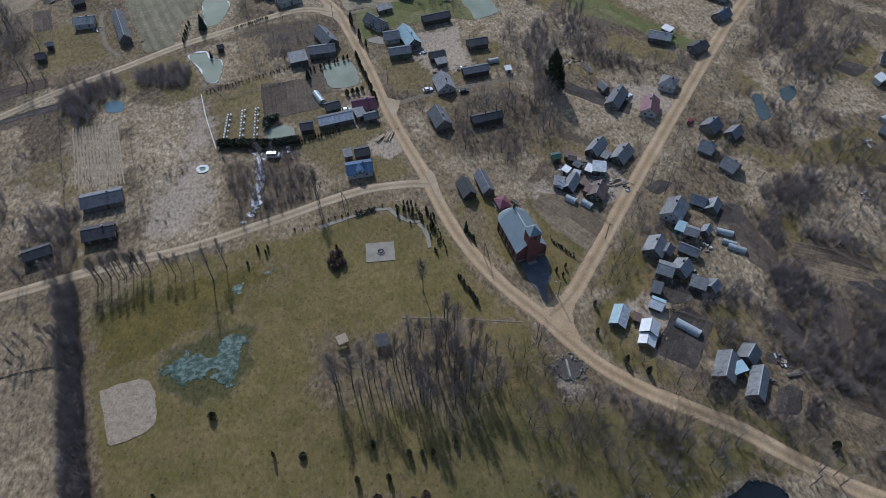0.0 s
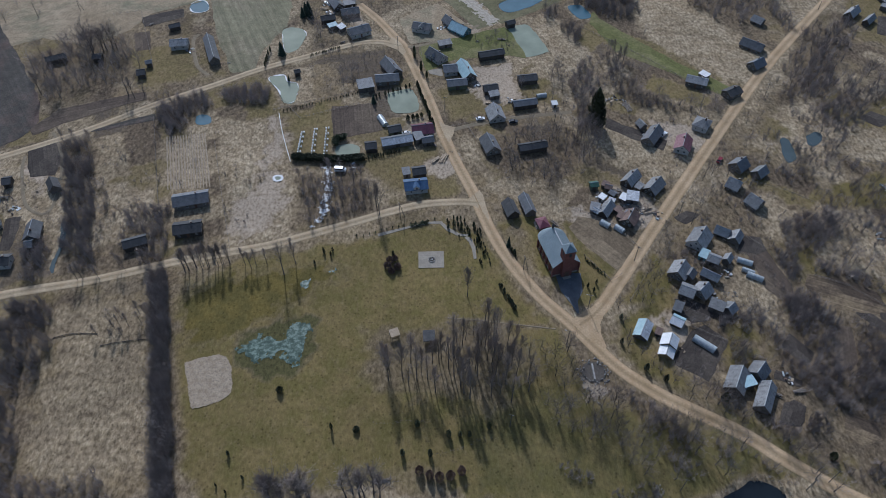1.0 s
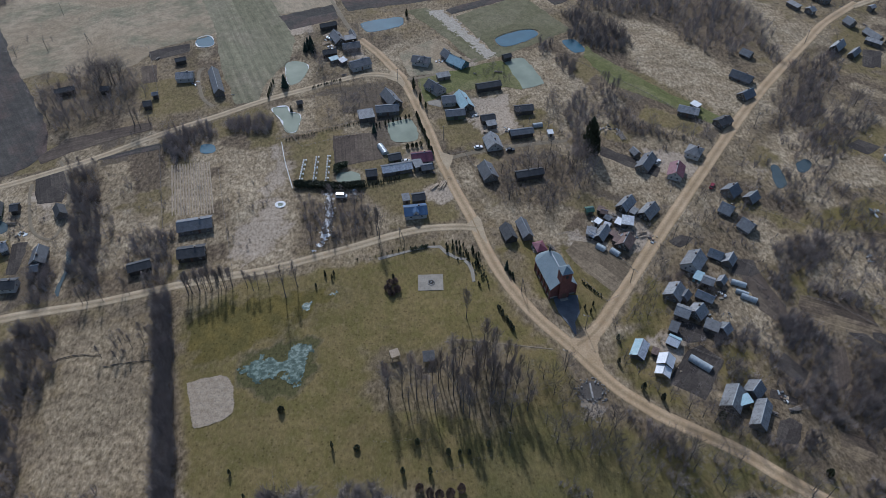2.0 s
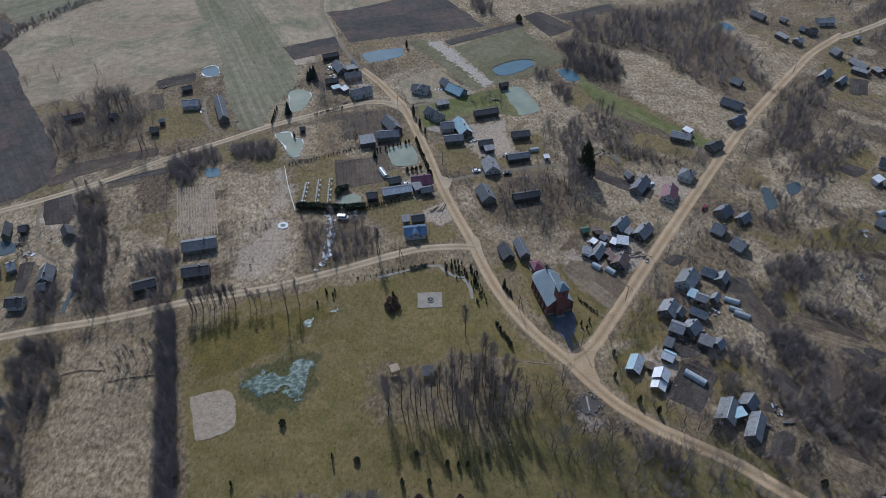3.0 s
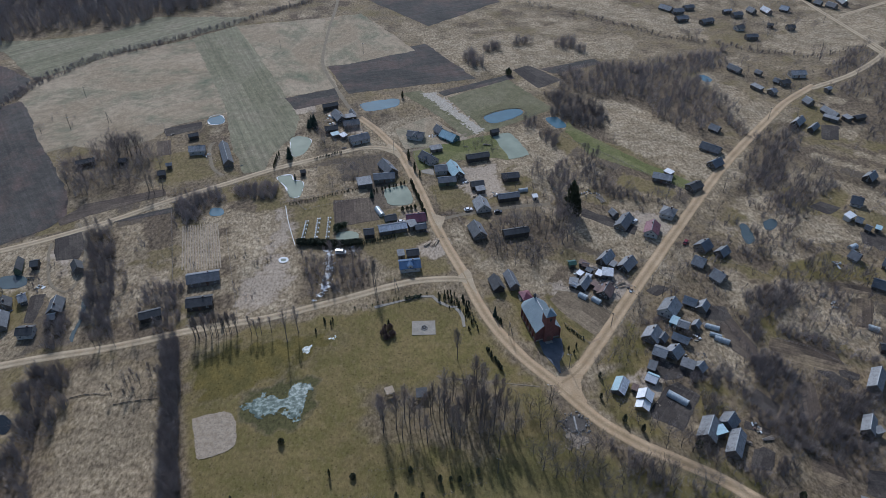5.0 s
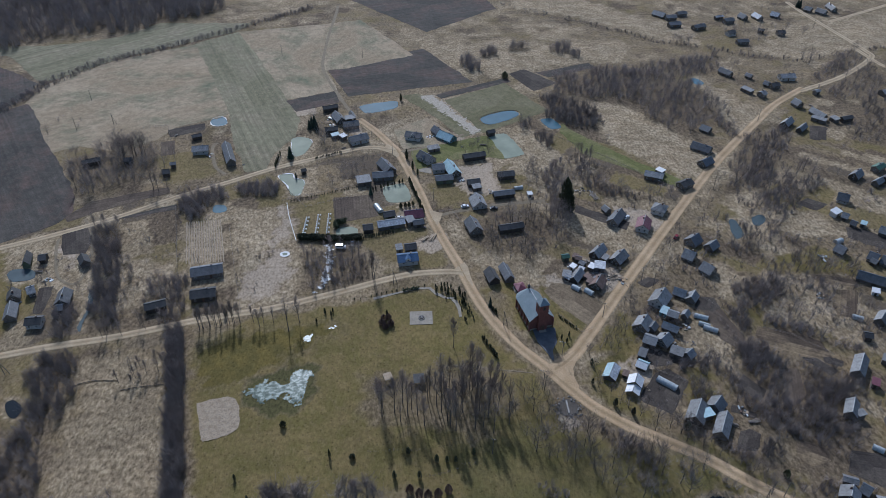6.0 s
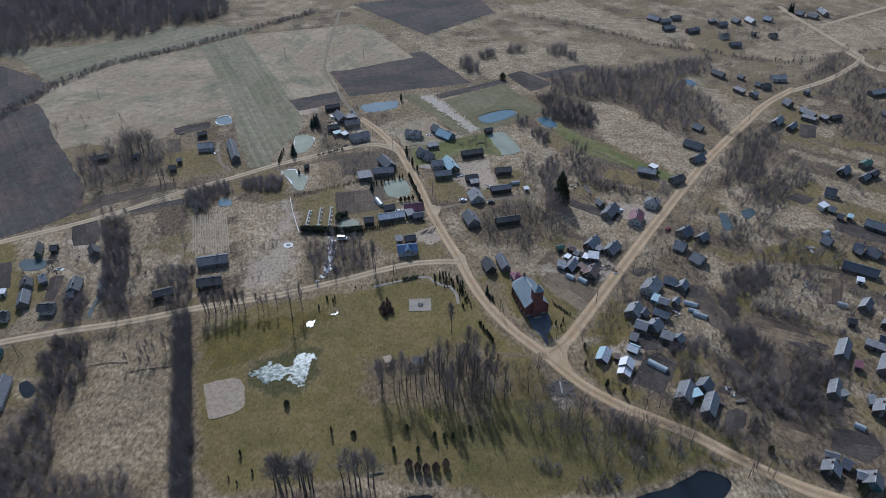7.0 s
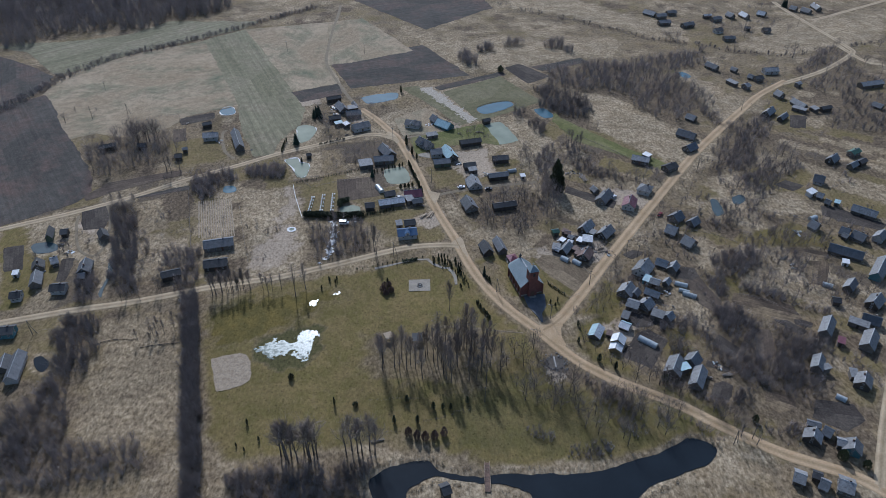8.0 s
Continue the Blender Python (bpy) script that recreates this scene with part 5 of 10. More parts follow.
        s.add([(-1.2, k * (b + 0.2), wall - 0.4), (1.2, k * (b + 0.2), wall - 0.4), (1.2, k * (b + 0.2), wall + 1.0), (0, k * (b + 0.2), wall + 2.0), (-1.2, k * (b + 0.2), wall + 1.0), (-1.2, 0, wall - 0.4), (1.2, 0, wall - 0.4), (1.2, 0, wall + 1.0), (0, 0, wall + 2.0), (-1.2, 0, wall + 1.0)],
              [(0, 1, 2, 3, 4), (5, 9, 8, 7, 6), (0, 4, 9, 5), (1, 6, 7, 2), (2, 7, 8, 3), (3, 8, 9, 4), (0, 5, 6, 1)])
        d = part("dormer", s, WHITE_FRAME, ob, "white gabled dormer")
        r = Shape()
        for j in (1, -1):
            r.slab([(0, k * (b + 0.4), wall + 2.14), (0, k * 0.1, wall + 2.14), (j * 1.45, k * 0.1, wall + 0.93), (j * 1.45, k * (b + 0.4), wall + 0.93)][:: j * k], 0.1)
        part("dormer_roof", r, ROOFS[roof], d)
        window(ob, 0, k * (b + 0.21), wall + 0.5, 1.0, 1.1, "+y" if k > 0 else "-y")
    return ob


def shed(x, y, turn, l, w, wall, rise, roof="slate", walls="wood", label="", name="shed", **more):
    return house(x, y, turn, l, w, wall, rise, roof, walls, label, name, chimney=0, windows=False, **more)


def lean_to(x, y, turn, l, w, high, low, roof="slate", walls="wood", label="", name="shed"):
    """A shed under one sloping plate, lower on its own -y side."""
    FOOTPRINTS.append((x, y, 0.5 * math.hypot(l, w) + 0.6))
    ob = thing(name, label, name.replace("_", " "), x, y, turn)
    a, b = l / 2, w / 2
    part("wall", Shape().add([(-a, -b, -0.3), (a, -b, -0.3), (a, b, -0.3), (-a, b, -0.3), (-a, -b, low), (a, -b, low), (a, b, high), (-a, b, high)],
                             [(3, 2, 1, 0), (0, 1, 5, 4), (2, 3, 7, 6), (0, 4, 7, 3), (1, 2, 6, 5), (4, 5, 6, 7)]), WALLS[walls], ob)
    k = (high - low) / w * 0.3
    part("roof", Shape().slab([(-a - 0.3, -b - 0.3, low - k + 0.13), (a + 0.3, -b - 0.3, low - k + 0.13), (a + 0.3, b + 0.3, high + k + 0.13), (-a - 0.3, b + 0.3, high + k + 0.13)], 0.12), ROOFS[roof], ob)
    part("door", Shape().box(-0.5, -b - 0.05, 0, 0.5, -b + 0.02, min(1.95, low - 0.1)), WALLS["dark"], ob)
    return ob


def greenhouse(x, y, turn, l, w, label="clouded plastic tunnel greenhouse over a garden bed"):
    """A tunnel of clouded sheet on hoops along its own x."""
    w = w * 0.85
    FOOTPRINTS.append((x, y, 0.5 * math.hypot(l, w) + 0.6))
    ob = thing("greenhouse", label, "greenhouse", x, y, turn, group="greenhouses")
    r, n = w / 2, 10
    arc = [(r * math.cos(math.pi * i / n), 0.25 + 0.9 * r * math.sin(math.pi * i / n) + 0.35) for i in range(n + 1)]
    arc = [(r, 0.0)] + arc + [(-r, 0.0)]
    s = Shape()
    m = len(arc)
    s.add([(k * l / 2, p, q) for k in (-1, 1) for p, q in arc], [(i, i + 1, m + i + 1, m + i) for i in range(m - 1)] + [tuple(range(m))[::-1], tuple(range(m, 2 * m))])
    part("cover", s, FILM, ob, smooth=False)
    hoops = max(4, int(l / 1.1))
    for k in range(hoops + 1):
        hx = -l / 2 + l * k / hoops
        n2 = len(arc)
        h = Shape().add([(hx + d, p * g, q * g + 0.01) for d in (-0.04, 0.04) for g in (0.99, 1.025) for p, q in arc],
                        [f for i in range(n2 - 1) for f in ((i, i + 1, n2 + i + 1, n2 + i), (2 * n2 + i, 3 * n2 + i, 3 * n2 + i + 1, 2 * n2 + i + 1), (n2 + i, n2 + i + 1, 3 * n2 + i + 1, 3 * n2 + i), (i, 2 * n2 + i, 2 * n2 + i + 1, i + 1))])
        part("hoop", h, STEEL, ob)
    d = Shape().box(-l / 2 - 0.05, -0.45, 0.0, -l / 2 - 0.005, 0.45, min(1.8, r * 0.9 + 0.3))
    part("door", d, STEEL, ob)
    return ob


def church(x, y, turn, l, w, wall, rise):
    """The brick church: nave along its own x, tower before the gable at +x, a rounded apse at -x."""
    ob = thing("church", "red brick village church with grey metal roof and square tower", "church", x, y, turn)
    a, b, top = l / 2, w / 2, wall + rise
    s = Shape()
    n = 8
    apse = [(-a - b * 0.75 * math.sin(math.pi * i / n), -b * math.cos(math.pi * i / n)) for i in range(1, n)]
    ring = [(a, -b), (a, b), (-a, b)] + apse[::-1] + [(-a, -b)]
    m = len(ring)
    s.add([(p, q, -0.3) for p, q in ring] + [(p, q, wall) for p, q in ring], [(i, (i + 1) % m, m + (i + 1) % m, m + i) for i in range(m)] + [tuple(range(m))[::-1]])
    s.add([(a, -b, wall), (a, b, wall), (a, 0, top - 0.05), (a - 0.5, -b, wall), (a - 0.5, b, wall), (a - 0.5, 0, top - 0.05)], [(0, 1, 2), (3, 5, 4), (0, 2, 5, 3), (1, 4, 5, 2), (0, 3, 4, 1)])
    body = part("wall", s, RED_BRICK, ob)
    part("plinth", Shape().box(-a, -b - 0.12, -0.3, a + 0.12, b + 0.12, 0.7), CONCRETE, ob, "grey concrete plinth")
    o, t = 0.45, 0.14
    low = wall - rise * o / b
    for k in (1, -1):
        r = Shape().slab([(-a, 0, top + t), (-a, k * (b + o), low + t), (a + 0.3, k * (b + o), low + t), (a + 0.3, 0, top + t)][:: k], t)
        side = part("roof", r, ROOFS["church"], ob)
        for i in range(int(l / 0.9)):
            sx = -a + 0.4 + i * 0.9
            part("seam", Shape().slab([(sx - 0.03, 0, top + t + 0.025), (sx - 0.03, k * (b + o), low + t + 0.025), (sx + 0.03, k * (b + o), low + t + 0.025), (sx + 0.03, 0, top + t + 0.025)][:: k], 0.03), ROOFS["church"], side)
    fan = Shape()
    rim = [(-a, -b - o)] + [(-a - (b + o) * 0.78 * math.sin(math.pi * i / n), -(b + o) * math.cos(math.pi * i / n)) for i in range(1, n)] + [(-a, b + o)]
    fan.add([(-a, 0, top + t)] + [(p, q, low + t) for p, q in rim] + [(p, q, low) for p, q in rim], [(0, i + 2, i + 1) for i in range(n)] + [(i + 1, i + 2, n + 3 + i, n + 2 + i) for i in range(n)])
    part("apse_roof", fan, ROOFS["church"], ob)
    part("ridge_cap", Shape().box(-a, -0.16, top + t - 0.02, a + 0.3, 0.16, top + t + 0.12), RIDGE, ob)
    lantern = part("turret", Shape().lathe([(0.5, top - 0.4), (0.5, top + 1.1), (0.7, top + 1.15), (0.08, top + 2.0), (0.05, top + 2.5)], 8, (-a, 0)), ROOFS["tar"], ob, "small dark ridge turret")
    # Tower.
    tw, th = TOWER
    cx = a + 0.2 - tw * 0.2
    part("tower", Shape().box(cx - tw / 2, -tw / 2, -0.3, cx + tw / 2, tw / 2, th), RED_BRICK, ob)
    part("cornice", Shape().box(cx - tw / 2 - 0.15, -tw / 2 - 0.15, th, cx + tw / 2 + 0.15, tw / 2 + 0.15, th + 0.25), RED_BRICK, ob)
    e = tw / 2 + 0.35
    cap = Shape().add([(cx - e, -e, th + 0.25), (cx + e, -e, th + 0.25), (cx + e, e, th + 0.25), (cx - e, e, th + 0.25), (cx, 0, th + 2.6)], [(3, 2, 1, 0), (0, 1, 4), (1, 2, 4), (2, 3, 4), (3, 0, 4)])
    roof = part("tower_roof", cap, ROOFS["church"], ob)
    part("cross", Shape().box(cx - 0.05, -0.05, th + 2.45, cx + 0.05, 0.05, th + 4.0).box(cx - 0.04, -0.45, th + 3.3, cx + 0.04, 0.45, th + 3.4), STEEL, ob)
    for k in (-1, 1):
        belfry = Shape().box(cx - 0.5, k * (tw / 2 + 0.02) - 0.05, th - 2.6, cx + 0.5, k * (tw / 2 + 0.02) + 0.05, th - 0.9)
        part("louvre", belfry, ROOFS["tar"], ob, "dark belfry opening")
    part("louvre", Shape().box(cx + tw / 2 - 0.03, -0.5, th - 2.6, cx + tw / 2 + 0.07, 0.5, th - 0.9), ROOFS["tar"], ob, "dark belfry opening")
    part("portal", Shape().box(cx + tw / 2 - 0.03, -0.9, 0, cx + tw / 2 + 0.08, 0.9, 2.9), DOOR, ob, "brown double door")
    part("step", Shape().box(cx + tw / 2, -1.6, -0.2, cx + tw / 2 + 1.4, 1.6, 0.18), CONCRETE, ob)
    # Arched windows between buttresses along both sides.
    bays = 5
    for k, face in ((-1, "-y"), (1, "+y")):
        for i in range(bays):
            wx = -a + l * (i + 0.5) / bays
            arch = [(wx - 0.55, wall * 0.3)] + [(wx - 0.55 * math.cos(math.pi * j / 6), wall * 0.68 + 0.6 * math.sin(math.pi * j / 6)) for j in range(7)] + [(wx + 0.55, wall * 0.3)]
            q = len(arch)
            y0, y1 = k * (b - 0.02), k * (b + 0.05)
            f = [(j, (j + 1) % q, q + (j + 1) % q, q + j) for j in range(q)] + [tuple(range(q)), tuple(range(2 * q - 1, q - 1, -1))]
            part("arched_window", Shape().add([(u, y0, z) for u, z in arch] + [(u, y1, z) for u, z in arch], f), PANE, ob, "tall arched dark window")
        for i in range(bays + 1):
            wx = -a + l * i / bays
            part("buttress", Shape().box(wx - 0.35, min(k * b, k * (b + 0.45)), -0.3, wx + 0.35, max(k * b, k * (b + 0.45)), wall * 0.86), RED_BRICK, ob)
    return ob


# ---- plants ----
def tube(v, f, a, b, r0, r1, sides=3):
    """A tapered stick; it ends in a point where r1 is nought."""
    way = b - a
    way = way / (np.linalg.norm(way) + 1e-9)
    u = np.cross(way, (0.3, 0.9, 0.2) if abs(way[2]) > 0.9 else (0, 0, 1.0))
    u /= np.linalg.norm(u)
    w = np.cross(way, u)
    n = len(v)
    for i in range(sides):
        c, s = math.cos(2 * math.pi * i / sides), math.sin(2 * math.pi * i / sides)
        v.append(tuple(a + (u * c + w * s) * r0))
    if r1 <= 0:
        v.append(tuple(b))
        f.extend([(n + i, n + (i + 1) % sides, n + sides) for i in range(sides)])
    else:
        for i in range(sides):
            c, s = math.cos(2 * math.pi * i / sides), math.sin(2 * math.pi * i / sides)
            v.append(tuple(b + (u * c + w * s) * r1))
        f.extend([(n + i, n + (i + 1) % sides, n + sides + (i + 1) % sides, n + sides + i) for i in range(sides)])


def blade(v, f, a, b, r):
    """The finest twig: one sliver that tapers to a point."""
    way = b - a
    u = np.cross(way, (0.4, 0.8, 0.3))
    u = u / (np.linalg.norm(u) + 1e-9) * r * 1.1
    n = len(v)
    v.extend((tuple(a + u), tuple(a - u), tuple(b)))
    f.append((n, n + 1, n + 2))


def bare_crown(rng, h, spread, limbs, first, twigs, up, thick=1.0):
    """Trunk and limbs in one mesh, twigs in another, of a leafless tree of height h."""
    tv, tf, cv, cf = [], [], [], []
    r = 0.017 * h * thick
    lean = rng.uniform(-0.03, 0.03, 2)
    spots = [np.array((lean[0] * h * s + 0.01 * h * rng.randn() * (s > 0), lean[1] * h * s + 0.01 * h * rng.randn() * (s > 0), h * s)) for s in (-0.01, 0.3, 0.6, 0.85)]
    for i in range(3):
        tube(tv, tf, spots[i], spots[i + 1], r * (1 - 0.28 * i), r * (0.72 - 0.28 * i), 5)
    for k in range(limbs):
        s = first + (0.86 - first) * (k + rng.uniform(0, 0.9)) / limbs
        base = np.array([np.interp(s, (0, 0.3, 0.6, 0.85), [p[j] for p in spots]) for j in range(3)])
        turn = k * 2.4 + rng.uniform(-0.5, 0.5)
        rise = up + rng.uniform(-0.15, 0.2) + 0.35 * s
        reach = h * spread * (1.25 - s) * rng.uniform(0.7, 1.15)
        out = np.array((math.cos(turn) * math.cos(rise), math.sin(turn) * math.cos(rise), math.sin(rise)))
        mid = base + out * reach * 0.55
        bend = out + np.array((0, 0, 0.35))
        tip = mid + bend / np.linalg.norm(bend) * reach * 0.6
        tube(tv, tf, base, mid, r * 0.45 * (1.15 - s), r * 0.26 * (1.15 - s))
        tube(tv, tf, mid, tip, r * 0.26 * (1.15 - s), 0)
        for j in range(twigs):
            q = rng.uniform(0.25, 1.0)
            at = base + (mid - base) * (q / 0.5) if q < 0.5 else mid + (tip - mid) * ((q - 0.5) / 0.5)
            way = out * 0.9 + rng.randn(3) * 0.42 + np.array((0, 0, 0.45))
            way /= np.linalg.norm(way)
            size = reach * rng.uniform(0.3, 0.62)
            end = at + way * size
            blade(cv, cf, at, end, 0.011 + 0.0010 * h)
            for m in range(7):
                st = at + (end - at) * rng.uniform(0.3, 1.0)
                w2 = way * 0.9 + rng.randn(3) * 0.45 + np.array((0, 0, 0.3))
                blade(cv, cf, st, st + w2 / np.linalg.norm(w2) * size * rng.uniform(0.45, 0.95), 0.0055 + 0.0006 * h)
    return tv, tf, cv, cf


def to_mesh(name, v, f, material, smooth=False):
    s = Shape()
    s.v, s.f = v, f
    return s.mesh(name, material, smooth)


def make_kinds():
    kinds = {}
    rng = np.random.RandomState(7)
    for kind, count, h, spread, limbs, first, twigs, up, thick, twig in (
        ("tall", 4, 10.0, 0.35, 17, 0.28, 8, 1.1, 0.75, TWIG),
        ("wide", 4, 10.0, 0.50, 17, 0.20, 8, 0.55, 1.15, TWIG),
        ("birch", 2, 10.0, 0.34, 14, 0.3, 6, 0.5, 0.8, PALE_TWIG),
        ("bush", 4, 10.0, 0.72, 17, 0.03, 5, 0.85, 0.9, BRUSH)):
        for n in range(count):
            tv, tf, cv, cf = bare_crown(rng, h, spread, limbs, first, twigs, up, thick)
            kinds.setdefault(kind, []).append((to_mesh(kind + "_trunk", tv, tf, BARK, True), to_mesh(kind + "_crown", cv, cf, twig)))
            whole = tf + [tuple(i + len(tv) for i in face) for face in cf]
            RAW.setdefault(kind, []).append((np.array(tv + cv), np.array([t for face in whole for t in ((face[0], face[1], face[2]), (face[0], face[2], face[-1]))[: len(face) - 2]])))
    for n in range(3):
        v, f, tv, tf = [], [], [], []
        tube(tv, tf, np.array((0, 0, -0.1)), np.array((0, 0, 9.0)), 0.2, 0.03, 6)
        for level in range(22):
            z = 0.7 + 9.2 * level / 22
            reach = 2.1 * (1 - (z / 10.2)) ** 0.85 + 0.12
            many = int(7 + 7 * (1 - level / 22))
            for k in range(many):
                turn = 2 * math.pi * (k + rng.uniform(0, 0.8)) / many
                long = reach * rng.uniform(0.7, 1.12)
                c, s = math.cos(turn), math.sin(turn)
                root, tip = np.array((0, 0, z + 0.25)), np.array((c * long, s * long, z - 0.22 * long + rng.uniform(-0.1, 0.1)))
                side = np.array((-s, c, 0)) * (0.22 * long + 0.08)
                m = root * 0.45 + tip * 0.55
                i = len(v)
                v.extend([tuple(root), tuple(m + side - (0, 0, 0.14)), tuple(tip), tuple(m - side - (0, 0, 0.14)), tuple(m + (0, 0, 0.12)), tuple(m - (0, 0, 0.3))])
                f.extend([(i, i + 1, i + 4), (i + 1, i + 2, i + 4), (i + 2, i + 3, i + 4), (i + 3, i, i + 4), (i + 1, i, i + 5), (i + 2, i + 1, i + 5), (i + 3, i + 2, i + 5), (i, i + 3, i + 5)])
        kinds.setdefault("spruce", []).append((to_mesh("spruce_trunk", tv, tf, BARK), to_mesh("spruce_crown", v, f, NEEDLE)))
    for kind, slim, material in (("thuja", 0.17, THUJA), ("shrub", 0.55, THUJA), ("russet", 0.5, RUSSET)):
        for n in range(3):
            v, f, tv, tf = [], [], [], []
            tube(tv, tf, np.array((0, 0, -0.1)), np.array((0, 0, 7.0)), 0.25, 0.05, 5)
            for k in range(230 if kind == "thuja" else 430):
                z = 10 * rng.uniform(0.02, 1.0)
                r = slim * 10 * math.sin(math.pi * min(1.0, (z + 1.2) / 11.3) ** 0.75) ** 0.8 * rng.uniform(0.55, 1.05)
                turn = rng.uniform(0, 2 * math.pi)
                p = np.array((r * math.cos(turn), r * math.sin(turn), z))
                d = np.array((math.cos(turn) * 0.5, math.sin(turn) * 0.5, 0.9))
                side = np.array((-math.sin(turn), math.cos(turn), 0))
                g = (1.1 if kind == "shrub" else 0.9) * rng.uniform(0.7, 1.3)
                i = len(v)
                inner = p * (0.75, 0.75, 1)
                v.extend([tuple(p + d * g), tuple(p + side * g * 0.6), tuple(p - side * g * 0.6), tuple(inner - (0, 0, 0.4 * g))])
                f.extend([(i, i + 1, i + 2), (i, i + 3, i + 1), (i, i + 2, i + 3), (i + 1, i + 3, i + 2)])
            kinds.setdefault(kind, []).append((to_mesh(kind + "_trunk", tv, tf, BARK), to_mesh(kind + "_crown", v, f, material)))
    return kinds


RAW = {}
PLANT_KINDS = make_kinds()
PLANT_WORDS = {
    "tall": ("tree", "tall leafless deciduous tree with upright grey limbs", "tree"),
    "wide": ("tree", "spreading leafless tree with dark bare branches", "tree"),
    "birch": ("tree", "slender leafless tree with pale bare twigs", "tree"),
    "bush": ("bush", "leafless many-stemmed brown bush in dry grass", "bush"),
    "spruce": ("spruce", "dark green spruce with dense drooping branches", "tree"),
    "thuja": ("thuja", "small dark green columnar thuja on the lawn", "shrub"),
    "shrub": ("shrub", "rounded dark green evergreen shrub", "shrub"),
    "russet": ("shrub", "rounded russet-brown shrub on the lawn", "shrub"),
}
plant_rng = np.random.RandomState(31)


def plant(kind, x, y, h, group="", wide=1.0, label=""):
    name, words, category = PLANT_WORDS[kind]
    trunk, crown = PLANT_KINDS[kind][plant_rng.randint(len(PLANT_KINDS[kind]))]
    ob = thing(name, label or words, category, x, y, plant_rng.uniform(0, 360), -0.05, group or category + "s of the village")
    k = h * (0.08 if kind == "thuja" else 0.1)
    ob.scale = (k * wide * plant_rng.uniform(0.9, 1.1), k * wide * plant_rng.uniform(0.9, 1.1), k)
    part("trunk", trunk, None, ob)
    part("crown", crown, None, ob)
    return ob


def scatter(kind, count, low, high, group, *points, wide=1.0, clear=0.0):
    """Plants strewn over a polygon of the plan, no two nearer than clear."""
    poly = np.array(points, float)
    lo, hi = poly.min(0), poly.max(0)
    put = []
    for _ in range(count * 30):
        if len(put) >= count:
            break
        p = plant_rng.uniform(lo, hi)
        if outside(p[0], p[1], poly) < 0 and not is_taken(p[0], p[1]) and all(math.hypot(p[0] - x, p[1] - y) > r for x, y, r in FOOTPRINTS) and all(np.hypot(*(p - q)) > clear for q in put):
            put.append(p)
            plant(kind, p[0], p[1], plant_rng.uniform(low, high), group, wide)


def row(kind, count, low, high, group, a, b, jitter=0.4, wide=1.0):
    for n in range(count):
        s = (n + 0.5) / count
        plant(kind, a[0] + (b[0] - a[0]) * s + plant_rng.uniform(-jitter, jitter), a[1] + (b[1] - a[1]) * s + plant_rng.uniform(-jitter, jitter), plant_rng.uniform(low, high), group, wide)


def stems(seed, h):
    """A clump of thin bare stems and fine twigs, for thickets."""
    rng = np.random.RandomState(seed)
    v, f = [], []
    for k in range(13):
        turn, tilt = rng.uniform(0, 6.28), rng.uniform(0.03, 0.5)
        out = np.array((math.cos(turn) * math.sin(tilt), math.sin(turn) * math.sin(tilt), math.cos(tilt)))
        long = h * rng.uniform(0.55, 1.1)
        foot = np.array((rng.uniform(-0.14, 0.14) * h, rng.uniform(-0.14, 0.14) * h, -0.02))
        blade(v, f, foot, foot + out * long, 0.0085)
        for j in range(7):
            at = foot + out * long * rng.uniform(0.25, 0.9)
            way = out + rng.randn(3) * 0.42
            blade(v, f, at, at + way / np.linalg.norm(way) * h * rng.uniform(0.22, 0.5), 0.0046)
    return np.array(v), np.array(f)


STEMS = [stems(90 + i, 1.0) for i in range(5)]


def inside_spots(rng, count, poly, ragged=0.0, patchy=None):
    """Places strewn over a polygon with a ragged edge, off the roads, ponds and buildings; in scattered patches where patchy is given."""
    lo, hi = poly.min(0), poly.max(0)
    p = rng.uniform(lo, hi, (count * 16, 2))
    edge = outside(p[:, 0], p[:, 1], poly) + (ragged * wobble(p[:, 0], p[:, 1], 11, 77) if ragged else 0)
    p = p[edge < 0]
    if patchy is not None:
        p = p[wobble(p[:, 0], p[:, 1], 12, 91) > patchy]
    for x, y, r in FOOTPRINTS:
        p = p[np.hypot(p[:, 0] - x, p[:, 1] - y) > r]
    for kind, _, plot in FIELDS:
        if kind in ("beds", "dug", "clay", "lush", "plot"):
            p = p[outside(p[:, 0], p[:, 1], plot) > 0.5]
    return p[[not is_taken(x, y) for x, y in p]][:count]


def joined(name, material, label, category, shapes, spots, size, wide, turn):
    """One mesh of many copies of a few shapes, each set down on its spot."""
    rng = np.random.RandomState(len(spots))
    vs, fs, n = [], [], 0
    for p, h, k, a in zip(spots, size, wide, turn):
        v, f = shapes[rng.randint(len(shapes))]
        c, s = math.cos(a), math.sin(a)
        vs.append(np.stack(((v[:, 0] * c - v[:, 1] * s) * k + p[0], (v[:, 0] * s + v[:, 1] * c) * k + p[1], v[:, 2] * h - 0.05), 1))
        fs.append(f + n)
        n += len(v)
    co, tri = np.concatenate(vs), np.concatenate(fs)
    me = bpy.data.meshes.new(name)
    me.vertices.add(len(co))
    me.vertices.foreach_set("co", co.ravel())
    me.loops.add(tri.size)
    me.loops.foreach_set("vertex_index", tri.ravel())
    me.polygons.add(len(tri))
    me.polygons.foreach_set("loop_start", np.arange(0, tri.size, 3))
    me.update(calc_edges=True)
    me.materials.append(material)
    tagged(new(name, me), label, category, kind="stuff")


